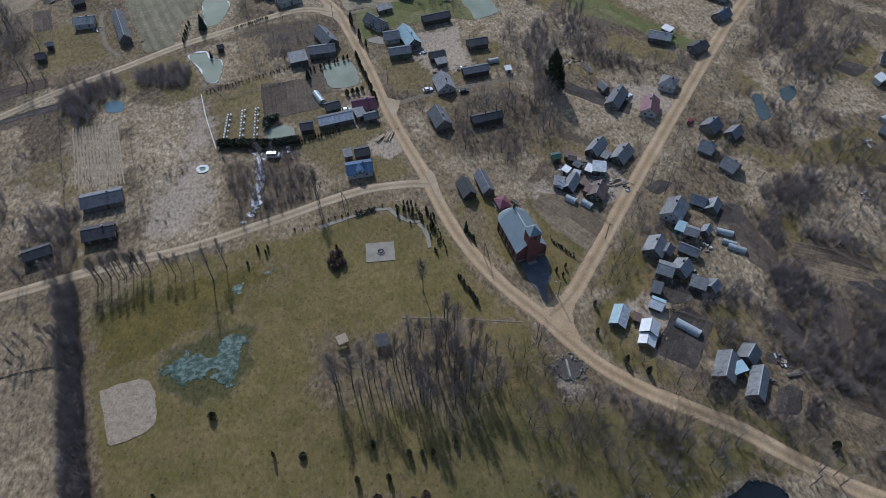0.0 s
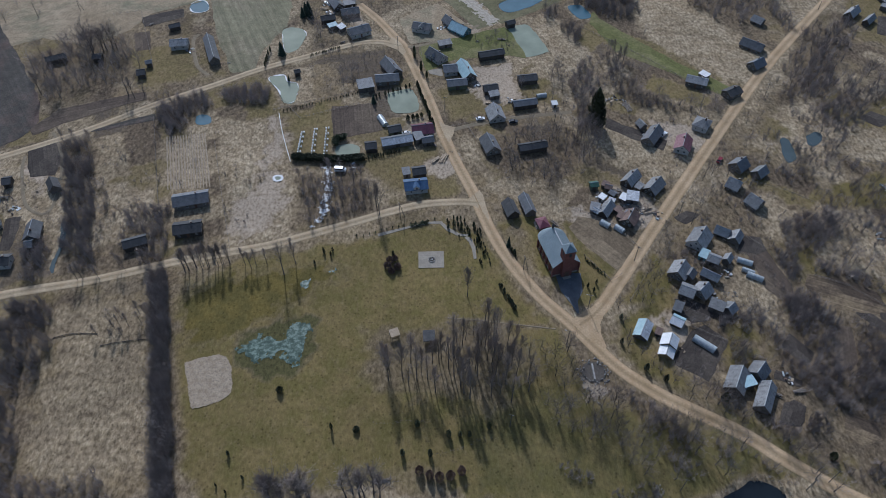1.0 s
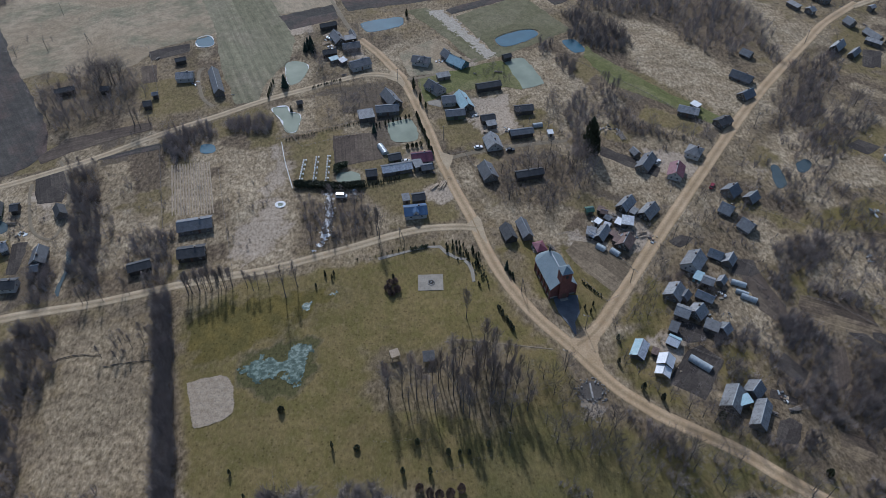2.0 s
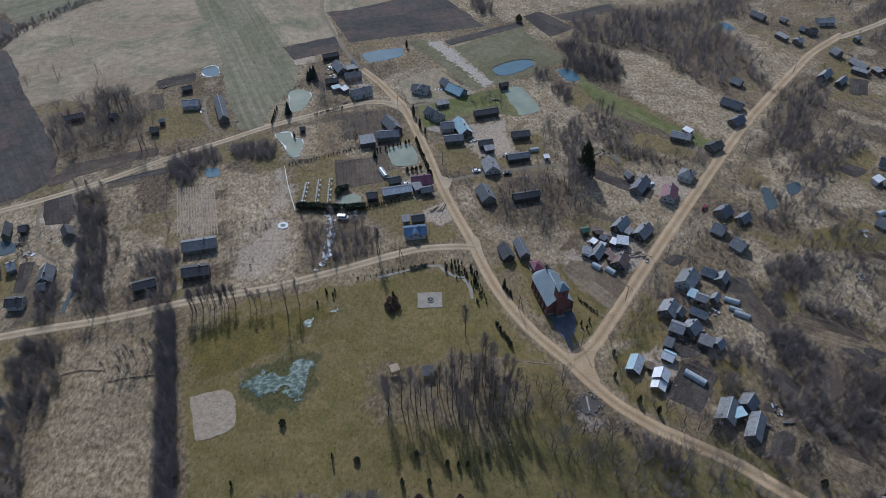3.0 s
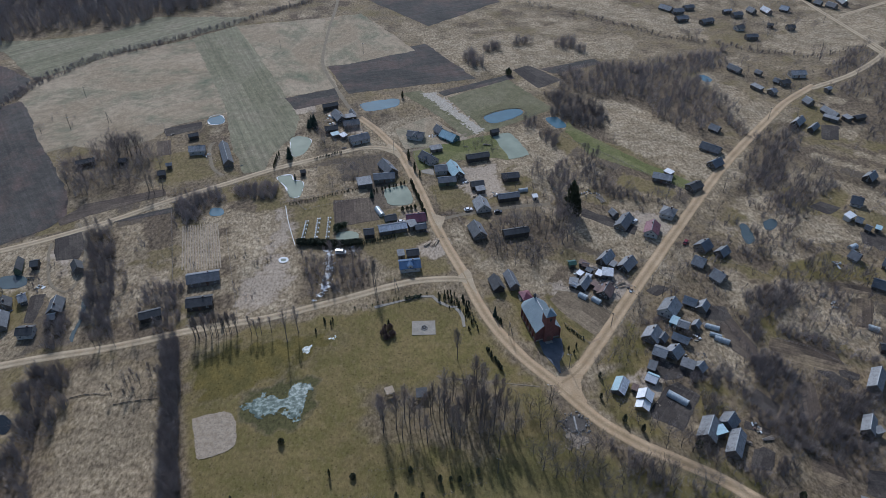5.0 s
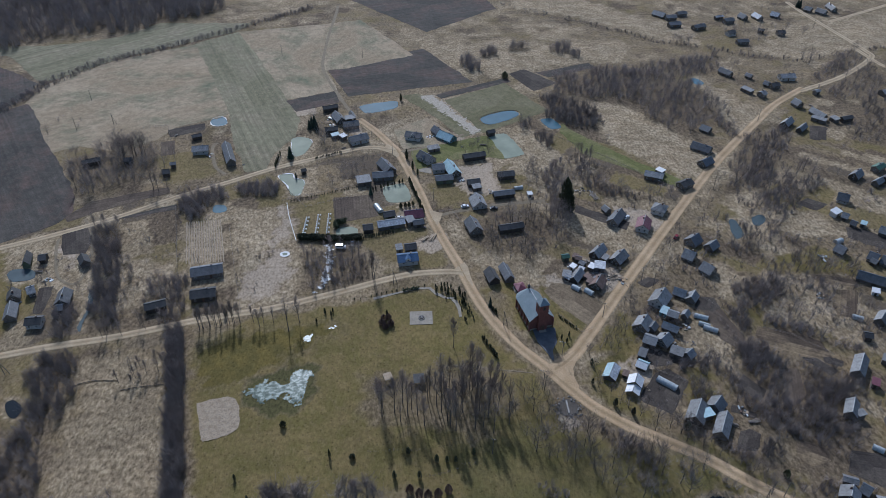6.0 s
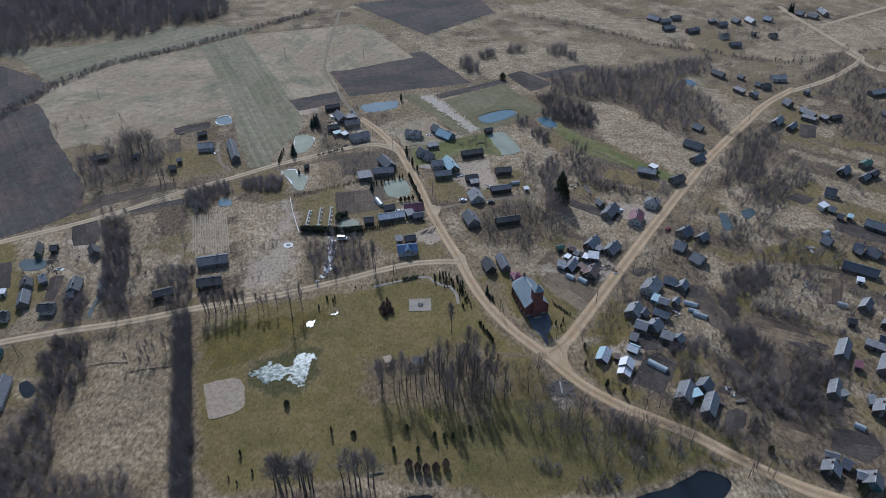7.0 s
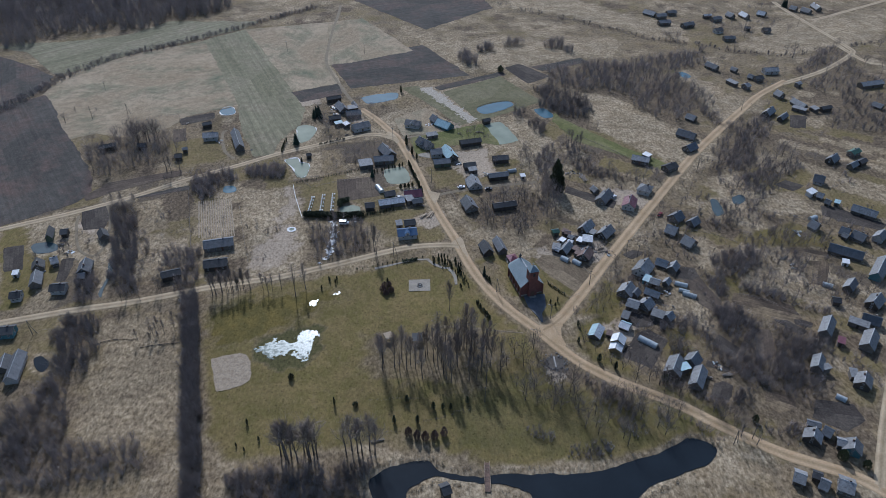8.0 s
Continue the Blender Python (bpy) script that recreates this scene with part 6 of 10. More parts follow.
def thicket(count, low, high, label, *points, material=None, category="brush", ragged=3.0, dense=1.28, patchy=None):
    """One mass of tangled bare brush over a polygon of the plan."""
    poly = np.array(points, float)
    rng = np.random.RandomState(int(abs(poly[:, 0].min() * 7 + poly[:, 1].min() * 13)) % 100000)
    spots = inside_spots(rng, int(count * dense), poly, ragged, patchy)
    if len(spots):
        size = rng.uniform(low, high, len(spots))
        joined("reeds" if material else "thicket", material or BRUSH, label, category, STEMS, spots, size, size * rng.uniform(0.9, 1.2, len(spots)), rng.uniform(0, 6.28, len(spots)))


def copse(kind, count, low, high, label, *points, wide=1.0):
    """Many far trees, joined."""
    poly = np.array(points, float)
    rng = np.random.RandomState(int(abs(poly[:, 0].min() * 3 + poly[:, 1].max() * 11)) % 100000)
    spots = inside_spots(rng, count, poly)
    size = rng.uniform(low, high, len(spots)) / 10.0
    joined("copse", TWIG, label, "trees", RAW[kind], spots, size, size * wide, rng.uniform(0, 6.28, len(spots)))


# ---- small things ----
def utility_pole(x, y, turn, h=9.0, brace=False, lamp=False):
    ob = thing("utility_pole", "grey wooden utility pole with a slanting brace" if brace else "grey wooden utility pole with a crossarm", "pole", x, y, turn, group="utility poles")
    part("pole", Shape().rod((0, 0, -0.3), (0, 0, h), 0.15, 0.10, 7), POLE_WOOD, ob)
    if brace:
        part("brace", Shape().rod((1.9, 0, -0.3), (0.1, 0, h * 0.93), 0.13, 0.10, 7), POLE_WOOD, ob)
    part("crossarm", Shape().box(-0.06, -0.75, h - 0.5, 0.06, 0.75, h - 0.38), POLE_WOOD, ob)
    for k in (-0.65, 0, 0.65):
        part("insulator", Shape().lathe([(0.05, h - 0.38), (0.07, h - 0.3), (0.03, h - 0.2)], 6, (0, k)), HIVE_WHITE, ob)
    if lamp:
        part("lamp_arm", Shape().rod((0, 0, h - 1.2), (0.2, 1.3, h - 0.7), 0.03, 0.03, 5).box(0.1, 1.2, h - 0.78, 0.35, 1.75, h - 0.66), STEEL, ob, "grey street lamp head")


def vehicle(x, y, turn, paint, label, l=4.3, w=1.75, h=1.45, name="car"):
    ob = thing(name, label, name, x, y, turn)
    a, b = l / 2, w / 2
    van = h > 1.7
    side = [(-a, 0.3), (a, 0.3), (a, 0.75), (a * 0.93, h * 0.56), (a * (0.72 if van else 0.42), h * 0.6), (a * (0.45 if van else 0.1), h), (-a * (0.93 if van else 0.55), h), (-a * (0.99 if van else 0.85), h * 0.62), (-a, h * 0.55)]
    n = len(side)
    rows = [(-b, 0.86), (-b, 1.0), (b, 1.0), (b, 0.86)]
    s = Shape()
    s.add([(p, -b if q < h * 0.9 else -b * 0.82, q) for p, q in side] + [(p, b if q < h * 0.9 else b * 0.82, q) for p, q in side],
          [tuple(range(n)), tuple(range(2 * n - 1, n - 1, -1))] + [(i, n + i, n + (i + 1) % n, (i + 1) % n) for i in range(n)])
    part("body", s, CAR_PAINT[paint], ob)
    f0, f1 = side[4], side[5]
    part("windscreen", Shape().slab([(f0[0] + 0.02, -b * 0.9, f0[1] + 0.03), (f0[0] + 0.02, b * 0.9, f0[1] + 0.03), (f1[0] + 0.03, b * 0.76, f1[1] - 0.04), (f1[0] + 0.03, -b * 0.76, f1[1] - 0.04)], 0.02), PANE, ob)
    g0, g1 = side[7], side[6]
    part("rear_window", Shape().slab([(g0[0] - 0.02, b * 0.88, g0[1] + 0.04), (g0[0] - 0.02, -b * 0.88, g0[1] + 0.04), (g1[0] - 0.04, -b * 0.76, g1[1] - 0.04), (g1[0] - 0.04, b * 0.76, g1[1] - 0.04)], 0.02), PANE, ob)
    for k in (-1, 1):
        part("side_window", Shape().add([(g0[0] + 0.25, k * (b * 0.985 + 0.01), h * 0.64), (f0[0] - 0.25, k * (b * 0.985 + 0.01), h * 0.64), (f1[0] - 0.08, k * (b * 0.845 + 0.01), h * 0.93), (g1[0] + 0.1, k * (b * 0.845 + 0.01), h * 0.93)], [(0, 1, 2, 3)][:: 1]), PANE, ob)
        for p in (-a * 0.62, a * 0.62):
            wheel = part("wheel", Shape().rod((p, k * (b - 0.2), 0.31), (p, k * (b + 0.02), 0.31), 0.31, 0.31, 12), TYRE, ob)
            part("rim", Shape().rod((p, k * (b + 0.021), 0.31), (p, k * (b + 0.03), 0.31), 0.18, 0.18, 10), STEEL, wheel)
    return ob


def fence(label, *points, h=1.1, gap=3.4):
    """Posts and two rails along a line."""
    ob = thing("fence", label, "fence", 0, 0)
    line = np.array(points, float)
    for a, b in zip(line[:-1], line[1:]):
        many = max(1, int(np.linalg.norm(b - a) / gap))
        for i in range(many):
            p, q = a + (b - a) * i / many, a + (b - a) * (i + 1) / many
            part("post", Shape().box(p[0] - 0.06, p[1] - 0.06, -0.2, p[0] + 0.06, p[1] + 0.06, h), PLANK, ob)
            for z in (0.4, 0.9):
                part("rail", Shape().rod((*p, h * z), (*q, h * z), 0.045, 0.045, 4), PLANK, ob)


def hedge(label, width, h, *points):
    """A clipped dark hedge of many small leaf clumps along a line."""
    rng = np.random.RandomState(len(points) * 7 + int(width * 10))
    line = curve_through(points, 0.5)
    v, f = [], []
    for p in line:
        for k in range(int(26 * width * h / 2)):
            c = np.array((p[0] + rng.uniform(-0.5, 0.5) + rng.uniform(-width / 2, width / 2) * 0.9, p[1] + rng.uniform(-width / 2, width / 2), h * rng.uniform(0.05, 1.0) ** 0.7))
            d = rng.randn(3) * 0.22
            e = rng.randn(3) * 0.22
            i = len(v)
            v.extend([tuple(c + d), tuple(c + e), tuple(c - d), tuple(c - e + (0, 0, 0.12))])
            f.extend([(i, i + 1, i + 3), (i + 1, i + 2, i + 3), (i, i + 2, i + 1), (i, i + 3, i + 2)])
    ob = thing("hedge", label, "hedge", 0, 0)
    part("leaves", to_mesh("leaves", v, f, THUJA), None, ob)


def beehive(x, y, turn, h=0.9):
    ob = thing("beehive", "white painted wooden beehive standing on grass", "beehive", x, y, turn, group="beehives in three rows")
    part("box", Shape().box(-0.28, -0.28, 0.18, 0.28, 0.28, h), HIVE_WHITE, ob)
    part("lid", Shape().box(-0.34, -0.34, h + 0.003, 0.34, 0.34, h + 0.12), HIVE_WHITE, ob)
    part("stand", Shape().box(-0.25, -0.25, -0.1, 0.25, 0.25, 0.177), PLANK, ob)
    return ob


def heap(name, label, category, x, y, r, h, count, size, material, seed):
    """A loose heap of single pieces."""
    ob = thing(name, label, category, x, y)
    rng = np.random.RandomState(seed)
    for k in range(count):
        a, q = rng.uniform(0, 6.28), r * math.sqrt(rng.uniform(0, 1))
        z = max(0.0, h * (1 - q / r) * rng.uniform(0.3, 1.0))
        d = size * rng.uniform(0.5, 1.3)
        s = Shape()
        bm = bmesh.new()
        bmesh.ops.create_icosphere(bm, subdivisions=1, radius=d / 2)
        for vert in bm.verts:
            vert.co *= 1 + rng.uniform(-0.25, 0.2)
            vert.co.z *= 0.7
        me = bpy.data.meshes.new("piece")
        bm.to_mesh(me)
        bm.free()
        me.materials.append(material)
        o = part("stone" if material is STONE else "piece", me, None, ob)
        o.matrix_basis = pose(q * math.cos(a), q * math.sin(a), z + d * 0.1, rng.uniform(0, 40), rng.uniform(0, 40), rng.uniform(0, 360))
    return ob


def timber_stack(x, y, turn, l, w, h, label, material=None, count=12):
    ob = thing("timber_stack", label, "timber", x, y, turn)
    rng = np.random.RandomState(int(abs(x * 3 + y * 5)))
    for k in range(count):
        u, z = rng.uniform(-w / 2, w / 2), h * (k / count)
        t = rng.uniform(-12, 12)
        o = part("plank", Shape().box(-l / 2, -0.12, 0, l / 2, 0.12, 0.09), material or FRESH_WOOD, ob)
        o.matrix_basis = pose(rng.uniform(-0.5, 0.5), u, z + 0.02, 0, 0, t)
    return ob


# ---- further pieces of the place ----
def sheet(name, material, label, category, z, grain, *points, rough=0.25):
    """A flat, ragged patch lying on the ground: standing water or old snow."""
    poly = np.array(points, float)
    lo, hi = poly.min(0) - 2, poly.max(0) + 2
    d = 0.3
    xs, ys = np.arange(lo[0], hi[0], d), np.arange(lo[1], hi[1], d)
    gx, gy = np.meshgrid(xs, ys)
    amp_on = grain > 0
    amp = min(2.6, 0.16 * math.sqrt((hi[0] - lo[0]) * (hi[1] - lo[1])))
    field = outside(gx, gy, poly) + amp * (0.45 * wobble(gx, gy, max(grain, 1), 61) + 0.75 * wobble(gx, gy, max(grain, 1) / 3.5, 62) + rough) if amp_on else outside(gx, gy, poly) + 0.15 * wobble(gx, gy, 2, 63)
    keep = (field[:-1, :-1] < 0) & (field[1:, 1:] < 0.15)
    idx = np.arange(gx.size).reshape(gx.shape)
    quads = np.stack((idx[:-1, :-1], idx[:-1, 1:], idx[1:, 1:], idx[1:, :-1]), 2)[keep]
    used, inverse = np.unique(quads, return_inverse=True)
    flat = np.stack((gx.ravel()[used], gy.ravel()[used], np.full(len(used), z)), 1)
    s = Shape()
    s.v, s.f = flat.tolist(), [tuple(q) for q in inverse.reshape(-1, 4).tolist()]
    ob = setting(name, s, material, label, category)
    layer = ob.data.attributes.new("across", "FLOAT", "POINT")
    layer.data.foreach_set("value", np.full(len(flat), 0.4, np.float32))


def rim(label, *points, full=0.03):
    """A broken band of old snow along a pond's bank."""
    line = curve_through(points, 0.6, True)
    way = np.roll(line, -1, 0) - np.roll(line, 1, 0)
    side = np.stack((way[:, 1], -way[:, 0]), 1) / (np.linalg.norm(way, axis=1)[:, None] + 1e-9)
    broad = np.clip(full + 0.5 * wobble(line[:, 0], line[:, 1], 5, 71), 0.0, 0.8)
    s = Shape()
    n = len(line)
    s.v = [(*(p + q * (0.1 + b * k)), 0.03 + 0.05 * (k == 0.5)) for p, q, b in zip(line, side, broad) for k in (-0.5, 0.5, 1.0)]
    s.f = [g for i in range(n) if broad[i] > 0.12 for g in ((i * 3, i * 3 + 1, (i + 1) % n * 3 + 1, (i + 1) % n * 3), (i * 3 + 1, i * 3 + 2, (i + 1) % n * 3 + 2, (i + 1) % n * 3 + 1))]
    setting("snow", s, SNOW, label, "snow")


def slab_of(name, material, label, category, *points):
    """A thin slab with the given outline."""
    p = [(x, y, 0.075) for x, y in points]
    area = sum(a[0] * b[1] - b[0] * a[1] for a, b in zip(p, p[1:] + p[:1]))
    setting(name, Shape().slab(p if area > 0 else p[::-1], 0.2), material, label, category)


def low_wall(label, *points):
    ob = thing("low_wall", label, "wall", 0, 0)
    line = curve_through(points, 1.6)
    for (x0, y0), (x1, y1) in zip(line[:-1], line[1:]):
        turn = math.atan2(y1 - y0, x1 - x0)
        o = part("block", Shape().box(0.02, -0.14, -0.2, math.hypot(x1 - x0, y1 - y0) - 0.02, 0.14, 0.35), HIVE_WHITE, ob)
        o.matrix_basis = pose(x0, y0, 0, 0, 0, math.degrees(turn))


def tilled_rows(label, count, a, b, c, d):
    """Low ridges of earth from the edge a-b to the edge d-c."""
    s = Shape()
    a, b, c, d = (np.array(q) for q in (a, b, c, d))
    for k in range(count):
        f = (k + 0.5) / count
        p, q = a + (b - a) * f, d + (c - d) * f
        side = (b - a) / np.linalg.norm(b - a) * np.linalg.norm(b - a) / count * 0.3
        n = 12
        rows = [p + (q - p) * i / n + side * 0.25 * math.sin(i * 2.1 + k) for i in range(n + 1)]
        s.add([(*(r + side * m), z) for r in rows for m, z in ((-1, -0.1), (0, 0.1), (1, -0.1))],
              [g for i in range(n) for g in ((i * 3, i * 3 + 1, i * 3 + 4, i * 3 + 3), (i * 3 + 1, i * 3 + 2, i * 3 + 5, i * 3 + 4))])
    ob = new("tilled_rows", s.mesh("tilled_rows", MULCH if "dark" in label else DRY_PLOT))
    tagged(ob, label, "furrows", kind="stuff")


def footbridge(x0, y0, x1, y1):
    long, turn = math.hypot(x1 - x0, y1 - y0), math.degrees(math.atan2(y1 - y0, x1 - x0))
    ob = thing("footbridge", "narrow brown plank footbridge with pale timber railings", "bridge", x0, y0, turn)
    for k in (-0.85, 0.85):
        part("beam", Shape().box(0, k - 0.1, 0.05, long, k + 0.1, 0.3), DOOR, ob)
        part("handrail", Shape().box(0, k * 1.12 - 0.05, 1.2, long, k * 1.12 + 0.05, 1.3), FRESH_WOOD, ob)
        for i in range(9):
            px = 0.2 + (long - 0.4) * i / 8
            part("post", Shape().box(px - 0.06, k * 1.12 - 0.06, -0.9, px + 0.06, k * 1.12 + 0.06, 1.198), PLANK, ob)
    plank = Shape().box(-0.11, -1.05, 0.303, 0.11, 1.05, 0.36).mesh("plank", DOOR)
    for i in range(int(long / 0.25)):
        part("plank", plank, None, ob).location = (0.12 + i * 0.25, 0, 0)


def paved_square(x, y, turn, l, w):
    ob = thing("paved_square", "pale concrete square with a round fire ring", "square", x, y, turn)
    for i in range(4):
        for j in range(4):
            part("slab", Shape().box(-l / 2 + i * l / 4 + 0.01, -w / 2 + j * w / 4 + 0.01, -0.15, -l / 2 + (i + 1) * l / 4 - 0.01, -w / 2 + (j + 1) * w / 4 - 0.01, 0.07 + 0.004 * ((i + j) % 2)), CONCRETE, ob)
    ring = thing("fire_ring", "round stone ring holding dark soil and pale ash", "fire ring", x + 0.2, y - 0.1)
    part("soil", Shape().lathe([(1.15, 0.06), (1.1, 0.2), (0.3, 0.26)], 18), MULCH, ring)
    for k in range(18):
        o = part("stone", Shape().box(-0.2, -0.16, 0, 0.2, 0.16, 0.32), STONE if k % 3 else CONCRETE, ring)
        o.matrix_basis = pose(1.3 * math.cos(k * math.pi / 9), 1.3 * math.sin(k * math.pi / 9), 0.06, 0, 0, 90 + k * 20)
    for k in range(5):
        o = part("log", Shape().rod((-0.5, 0, 0.3), (0.5, 0, 0.34), 0.1, 0.08, 6), HIVE_WHITE if k % 2 else BARK, ring)
        o.matrix_basis = pose(0.1 * k - 0.2, 0.12 * k - 0.2, 0.05, 0, 0, 40 * k)


def shelter(x, y, turn, l, w, roof, label):
    """An open park shelter: four posts under one tilted board roof."""
    ob = thing("park_shelter", label, "shelter", x, y, turn)
    for px in (-l / 2 + 0.2, l / 2 - 0.2):
        for py in (-w / 2 + 0.2, w / 2 - 0.2):
            part("post", Shape().box(px - 0.08, py - 0.08, -0.2, px + 0.08, py + 0.08, 2.3), PLANK, ob)
    part("roof", Shape().slab([(-l / 2, -w / 2, 2.4), (l / 2, -w / 2, 2.4), (l / 2, w / 2, 2.75), (-l / 2, w / 2, 2.75)], 0.12), roof, ob)
    part("bench", Shape().box(-l / 2 + 0.4, -0.3, 0.4, l / 2 - 0.4, 0.1, 0.46).box(-l / 2 + 0.5, -0.2, -0.1, -l / 2 + 0.6, 0, 0.398).box(l / 2 - 0.6, -0.2, -0.1, l / 2 - 0.5, 0, 0.398), PLANK, ob)


def cellar_ruin(x, y):
    """A fallen-in cellar: a dark pit ringed with loose stones."""
    ob = thing("cellar_ruin", "fallen stone cellar with a dark pit", "ruin", x, y)
    rng = np.random.RandomState(44)
    part("pit", Shape().lathe([(4.3, 0.08), (3.6, 0.1), (1.0, 0.06)], 20), MULCH, ob, "dark pit floor")
    part("wall", Shape().box(-0.5, -3.2, 0.0, 0.1, 3.0, 0.9), STONE, ob, "leaning stone wall")
    for k in range(110):
        a, r = rng.uniform(0, 6.28), rng.uniform(3.4, 5.8)
        d = rng.uniform(0.25, 0.8)
        o = part("stone", STONE_MESHES[k % 4], None, ob)
        o.matrix_basis = pose(r * math.cos(a) * 1.1, r * math.sin(a), 0.12 + 0.5 * rng.uniform(0, 1) * (r < 4.6), rng.uniform(0, 60), rng.uniform(0, 60), rng.uniform(0, 360)) @ Matrix.Diagonal((d, d * 0.8, d * 0.6, 1))


def loose_stones():
    made = []
    rng = np.random.RandomState(45)
    for k in range(4):
        bm = bmesh.new()
        bmesh.ops.create_icosphere(bm, subdivisions=1, radius=0.6)
        for vert in bm.verts:
            vert.co *= 1 + rng.uniform(-0.28, 0.2)
        me = bpy.data.meshes.new("stone")
        bm.to_mesh(me)
        bm.free()
        me.materials.append(STONE)
        made.append(me)
    return made


STONE_MESHES = loose_stones()

# ---- the village: buildings ----
TOWER = (4.1, 14.2)
church(55.4, -5.45, -76.2, 15.8, 10.6, 5.6, 4.7)
shed(-190.5, 139.5, 22.4, 9.7, 4.7, 3.0, 1.3, "tar", "dark", "dark board shed with black tarred roof")
house(-128.5, 151.8, 5.7, 8.9, 7.4, 3.0, 2.0, "slate", "brick", "pale brick house with weathered grey asbestos roof")
shed(-135.1, 169.2, 24.0, 5.5, 3.9, 2.8, 1.1, "tar", "dark", "dark board shed with black tarred roof")
shed(-110.0, 145.1, -70.8, 23.6, 5.5, 3.0, 2.8, "dark", "wood", "weathered grey board barn with dark grey roof", name="barn")
shed(-140.6, 133.9, 17.3, 2.8, 3.1, 2.9, 0.8, "dark", "wood", "weathered grey board shed with dark grey roof")
shed(-142.1, 124.7, 13.1, 3.6, 5.5, 3.0, 1.5, "tar", "dark", "dark board shed with black tarred roof")
shed(-168.9, 139.9, 5.0, 4.1, 4.7, 3.0, 1.3, "tar", "dark", "dark board shed with black tarred roof")
shed(-53.5, 207.0, 20.3, 9.8, 4.7, 3.0, 1.3, "tar", "dark", "dark board barn with black tarred roof", name="barn")
house(-46.6, 191.4, -65.0, 11.4, 6.6, 2.5, 3.3, "dark", "wood", "weathered grey board house with dark grey roof")
house(-37.9, 181.1, 14.6, 9.6, 7.4, 3.0, 2.0, "dark", "wood", "weathered grey board house with dark grey roof")
shed(-50.0, 174.6, 12.9, 7.6, 5.5, 3.0, 1.5, "tar", "dark", "dark board shed with black tarred roof")
house(-31.8, 161.5, 25.2, 11.3, 8.2, 3.0, 2.2, "dark", "brick", "pale brick house with dark grey roof")
lean_to(-46.9, 167.4, 28.1, 4.8, 2.9, 2.7, 2.2, "sky", "wood", "weathered grey board shed with pale blue steel roof")
lean_to(-41.8, 165.7, -54.8, 4.5, 3.3, 2.7, 2.2, "silver", "wood", "weathered grey board shed with patchy silver zinc roof")
shed(-37.9, 196.3, -72.5, 6.7, 3.1, 2.1, 1.6, "dark", "dark", "dark board shed with dark grey roof")
lean_to(-39.0, 190.9, 17.1, 6.2, 4.1, 2.9, 2.4, "dark", "dark", "dark board shed with dark grey roof")
shed(-61.9, 123.5, 19.6, 2.5, 3.1, 2.6, 0.8, "tar", "dark", "dark board shed with black tarred roof")
house(3.3, 164.1, -17.9, 9.6, 7.4, 3.0, 2.0, "dark", "brick", "pale brick house with dark grey roof", dormer=-1)
house(18.4, 169.3, -58.7, 6.1, 5.7, 2.8, 3, "dark", "wood", "weathered grey board house with dark grey roof")
house(24.2, 162.2, -43.4, 10.9, 7.8, 2.0, 3.8, "sky", "blue", "blue painted house with pale blue steel roof", other='sky')
house(10.6, 135.7, -49.6, 10.4, 7.4, 2.5, 3.7, "dark", "brick", "pale brick house with dark grey roof", dormer=-1)
lean_to(15.4, 147.6, 17.7, 7.0, 3.7, 2.8, 2.2, "slate", "wood", "weathered grey board shed with weathered grey asbestos roof")
house(17.3, 123.3, 7.2, 6.6, 7.4, 3.0, 2.0, "dark", "brick", "pale brick house with dark grey roof", chimney=0)
shed(20.3, 110.9, 7.4, 9.6, 6.2, 3.0, 1.7, "dark", "green", "moss green shed with dark grey roof")
house(25.4, 122.1, -72.1, 13.4, 7.4, 2.3, 3.7, "sky", "wood", "weathered grey board house with pale blue steel roof", other='sky')
shed(39.7, 136.5, 13.6, 13.3, 5.5, 3.0, 1.5, "tar", "dark", "dark board barn with black tarred roof", name="barn")
shed(56.5, 113.8, 7.9, 9.2, 5.9, 3.0, 1.6, "tar", "dark", "dark board barn with black tarred roof", name="barn")
shed(37.0, 106.0, 10.6, 6.8, 5.5, 3.0, 1.5, "tar", "dark", "dark board shed with black tarred roof")
lean_to(38.4, 100.9, 15.3, 4.7, 3.3, 3.0, 2.4, "slate", "wood", "weathered grey board shed with weathered grey asbestos roof")
house(37.9, 85.9, -79.8, 9.3, 8.2, 2.1, 4.1, "slate", "brick", "pale brick house with weathered grey asbestos roof")
shed(52.9, 93.3, 10.5, 11.4, 5.1, 3.0, 1.4, "dark", "dark", "dark board barn with dark grey roof", name="barn")
greenhouse(62.3, 101.1, 11.1, 4.9, 3)
lean_to(67.6, 93.0, 8.8, 2.5, 2.5, 2.4, 2, "white", "plaster", "pale plastered shed with bright galvanised roof")
shed(52.8, 166.6, 21.1, 4.6, 3.9, 2.9, 1.1, "tar", "dark", "dark board shed with black tarred roof")
lean_to(-26.0, 110.6, 13.4, 7.7, 6.6, 3.6, 2.8, "slate", "wood", "weathered grey board shed with weathered grey asbestos roof")
house(-15.2, 116.0, 6.1, 11.4, 7.0, 3.0, 1.9, "dark", "wood", "weathered grey board house with dark grey roof", chimney=0)
house(-13.3, 125.6, -63.1, 12.5, 7.4, 2.7, 3.7, "dark", "wood", "weathered grey board house with dark grey roof", dormer=0)
greenhouse(-16.7, 83.4, -65.0, 7.5, 3.6)
shed(-10.8, 75.2, 15.4, 5.7, 5.5, 2.9, 1.5, "tar", "green", "moss green shed with black tarred roof")
shed(-9.6, 67.3, 12.8, 13.9, 6.2, 2.8, 1.6, "dark", "wood", "weathered grey board shed with dark grey roof", other='silver')
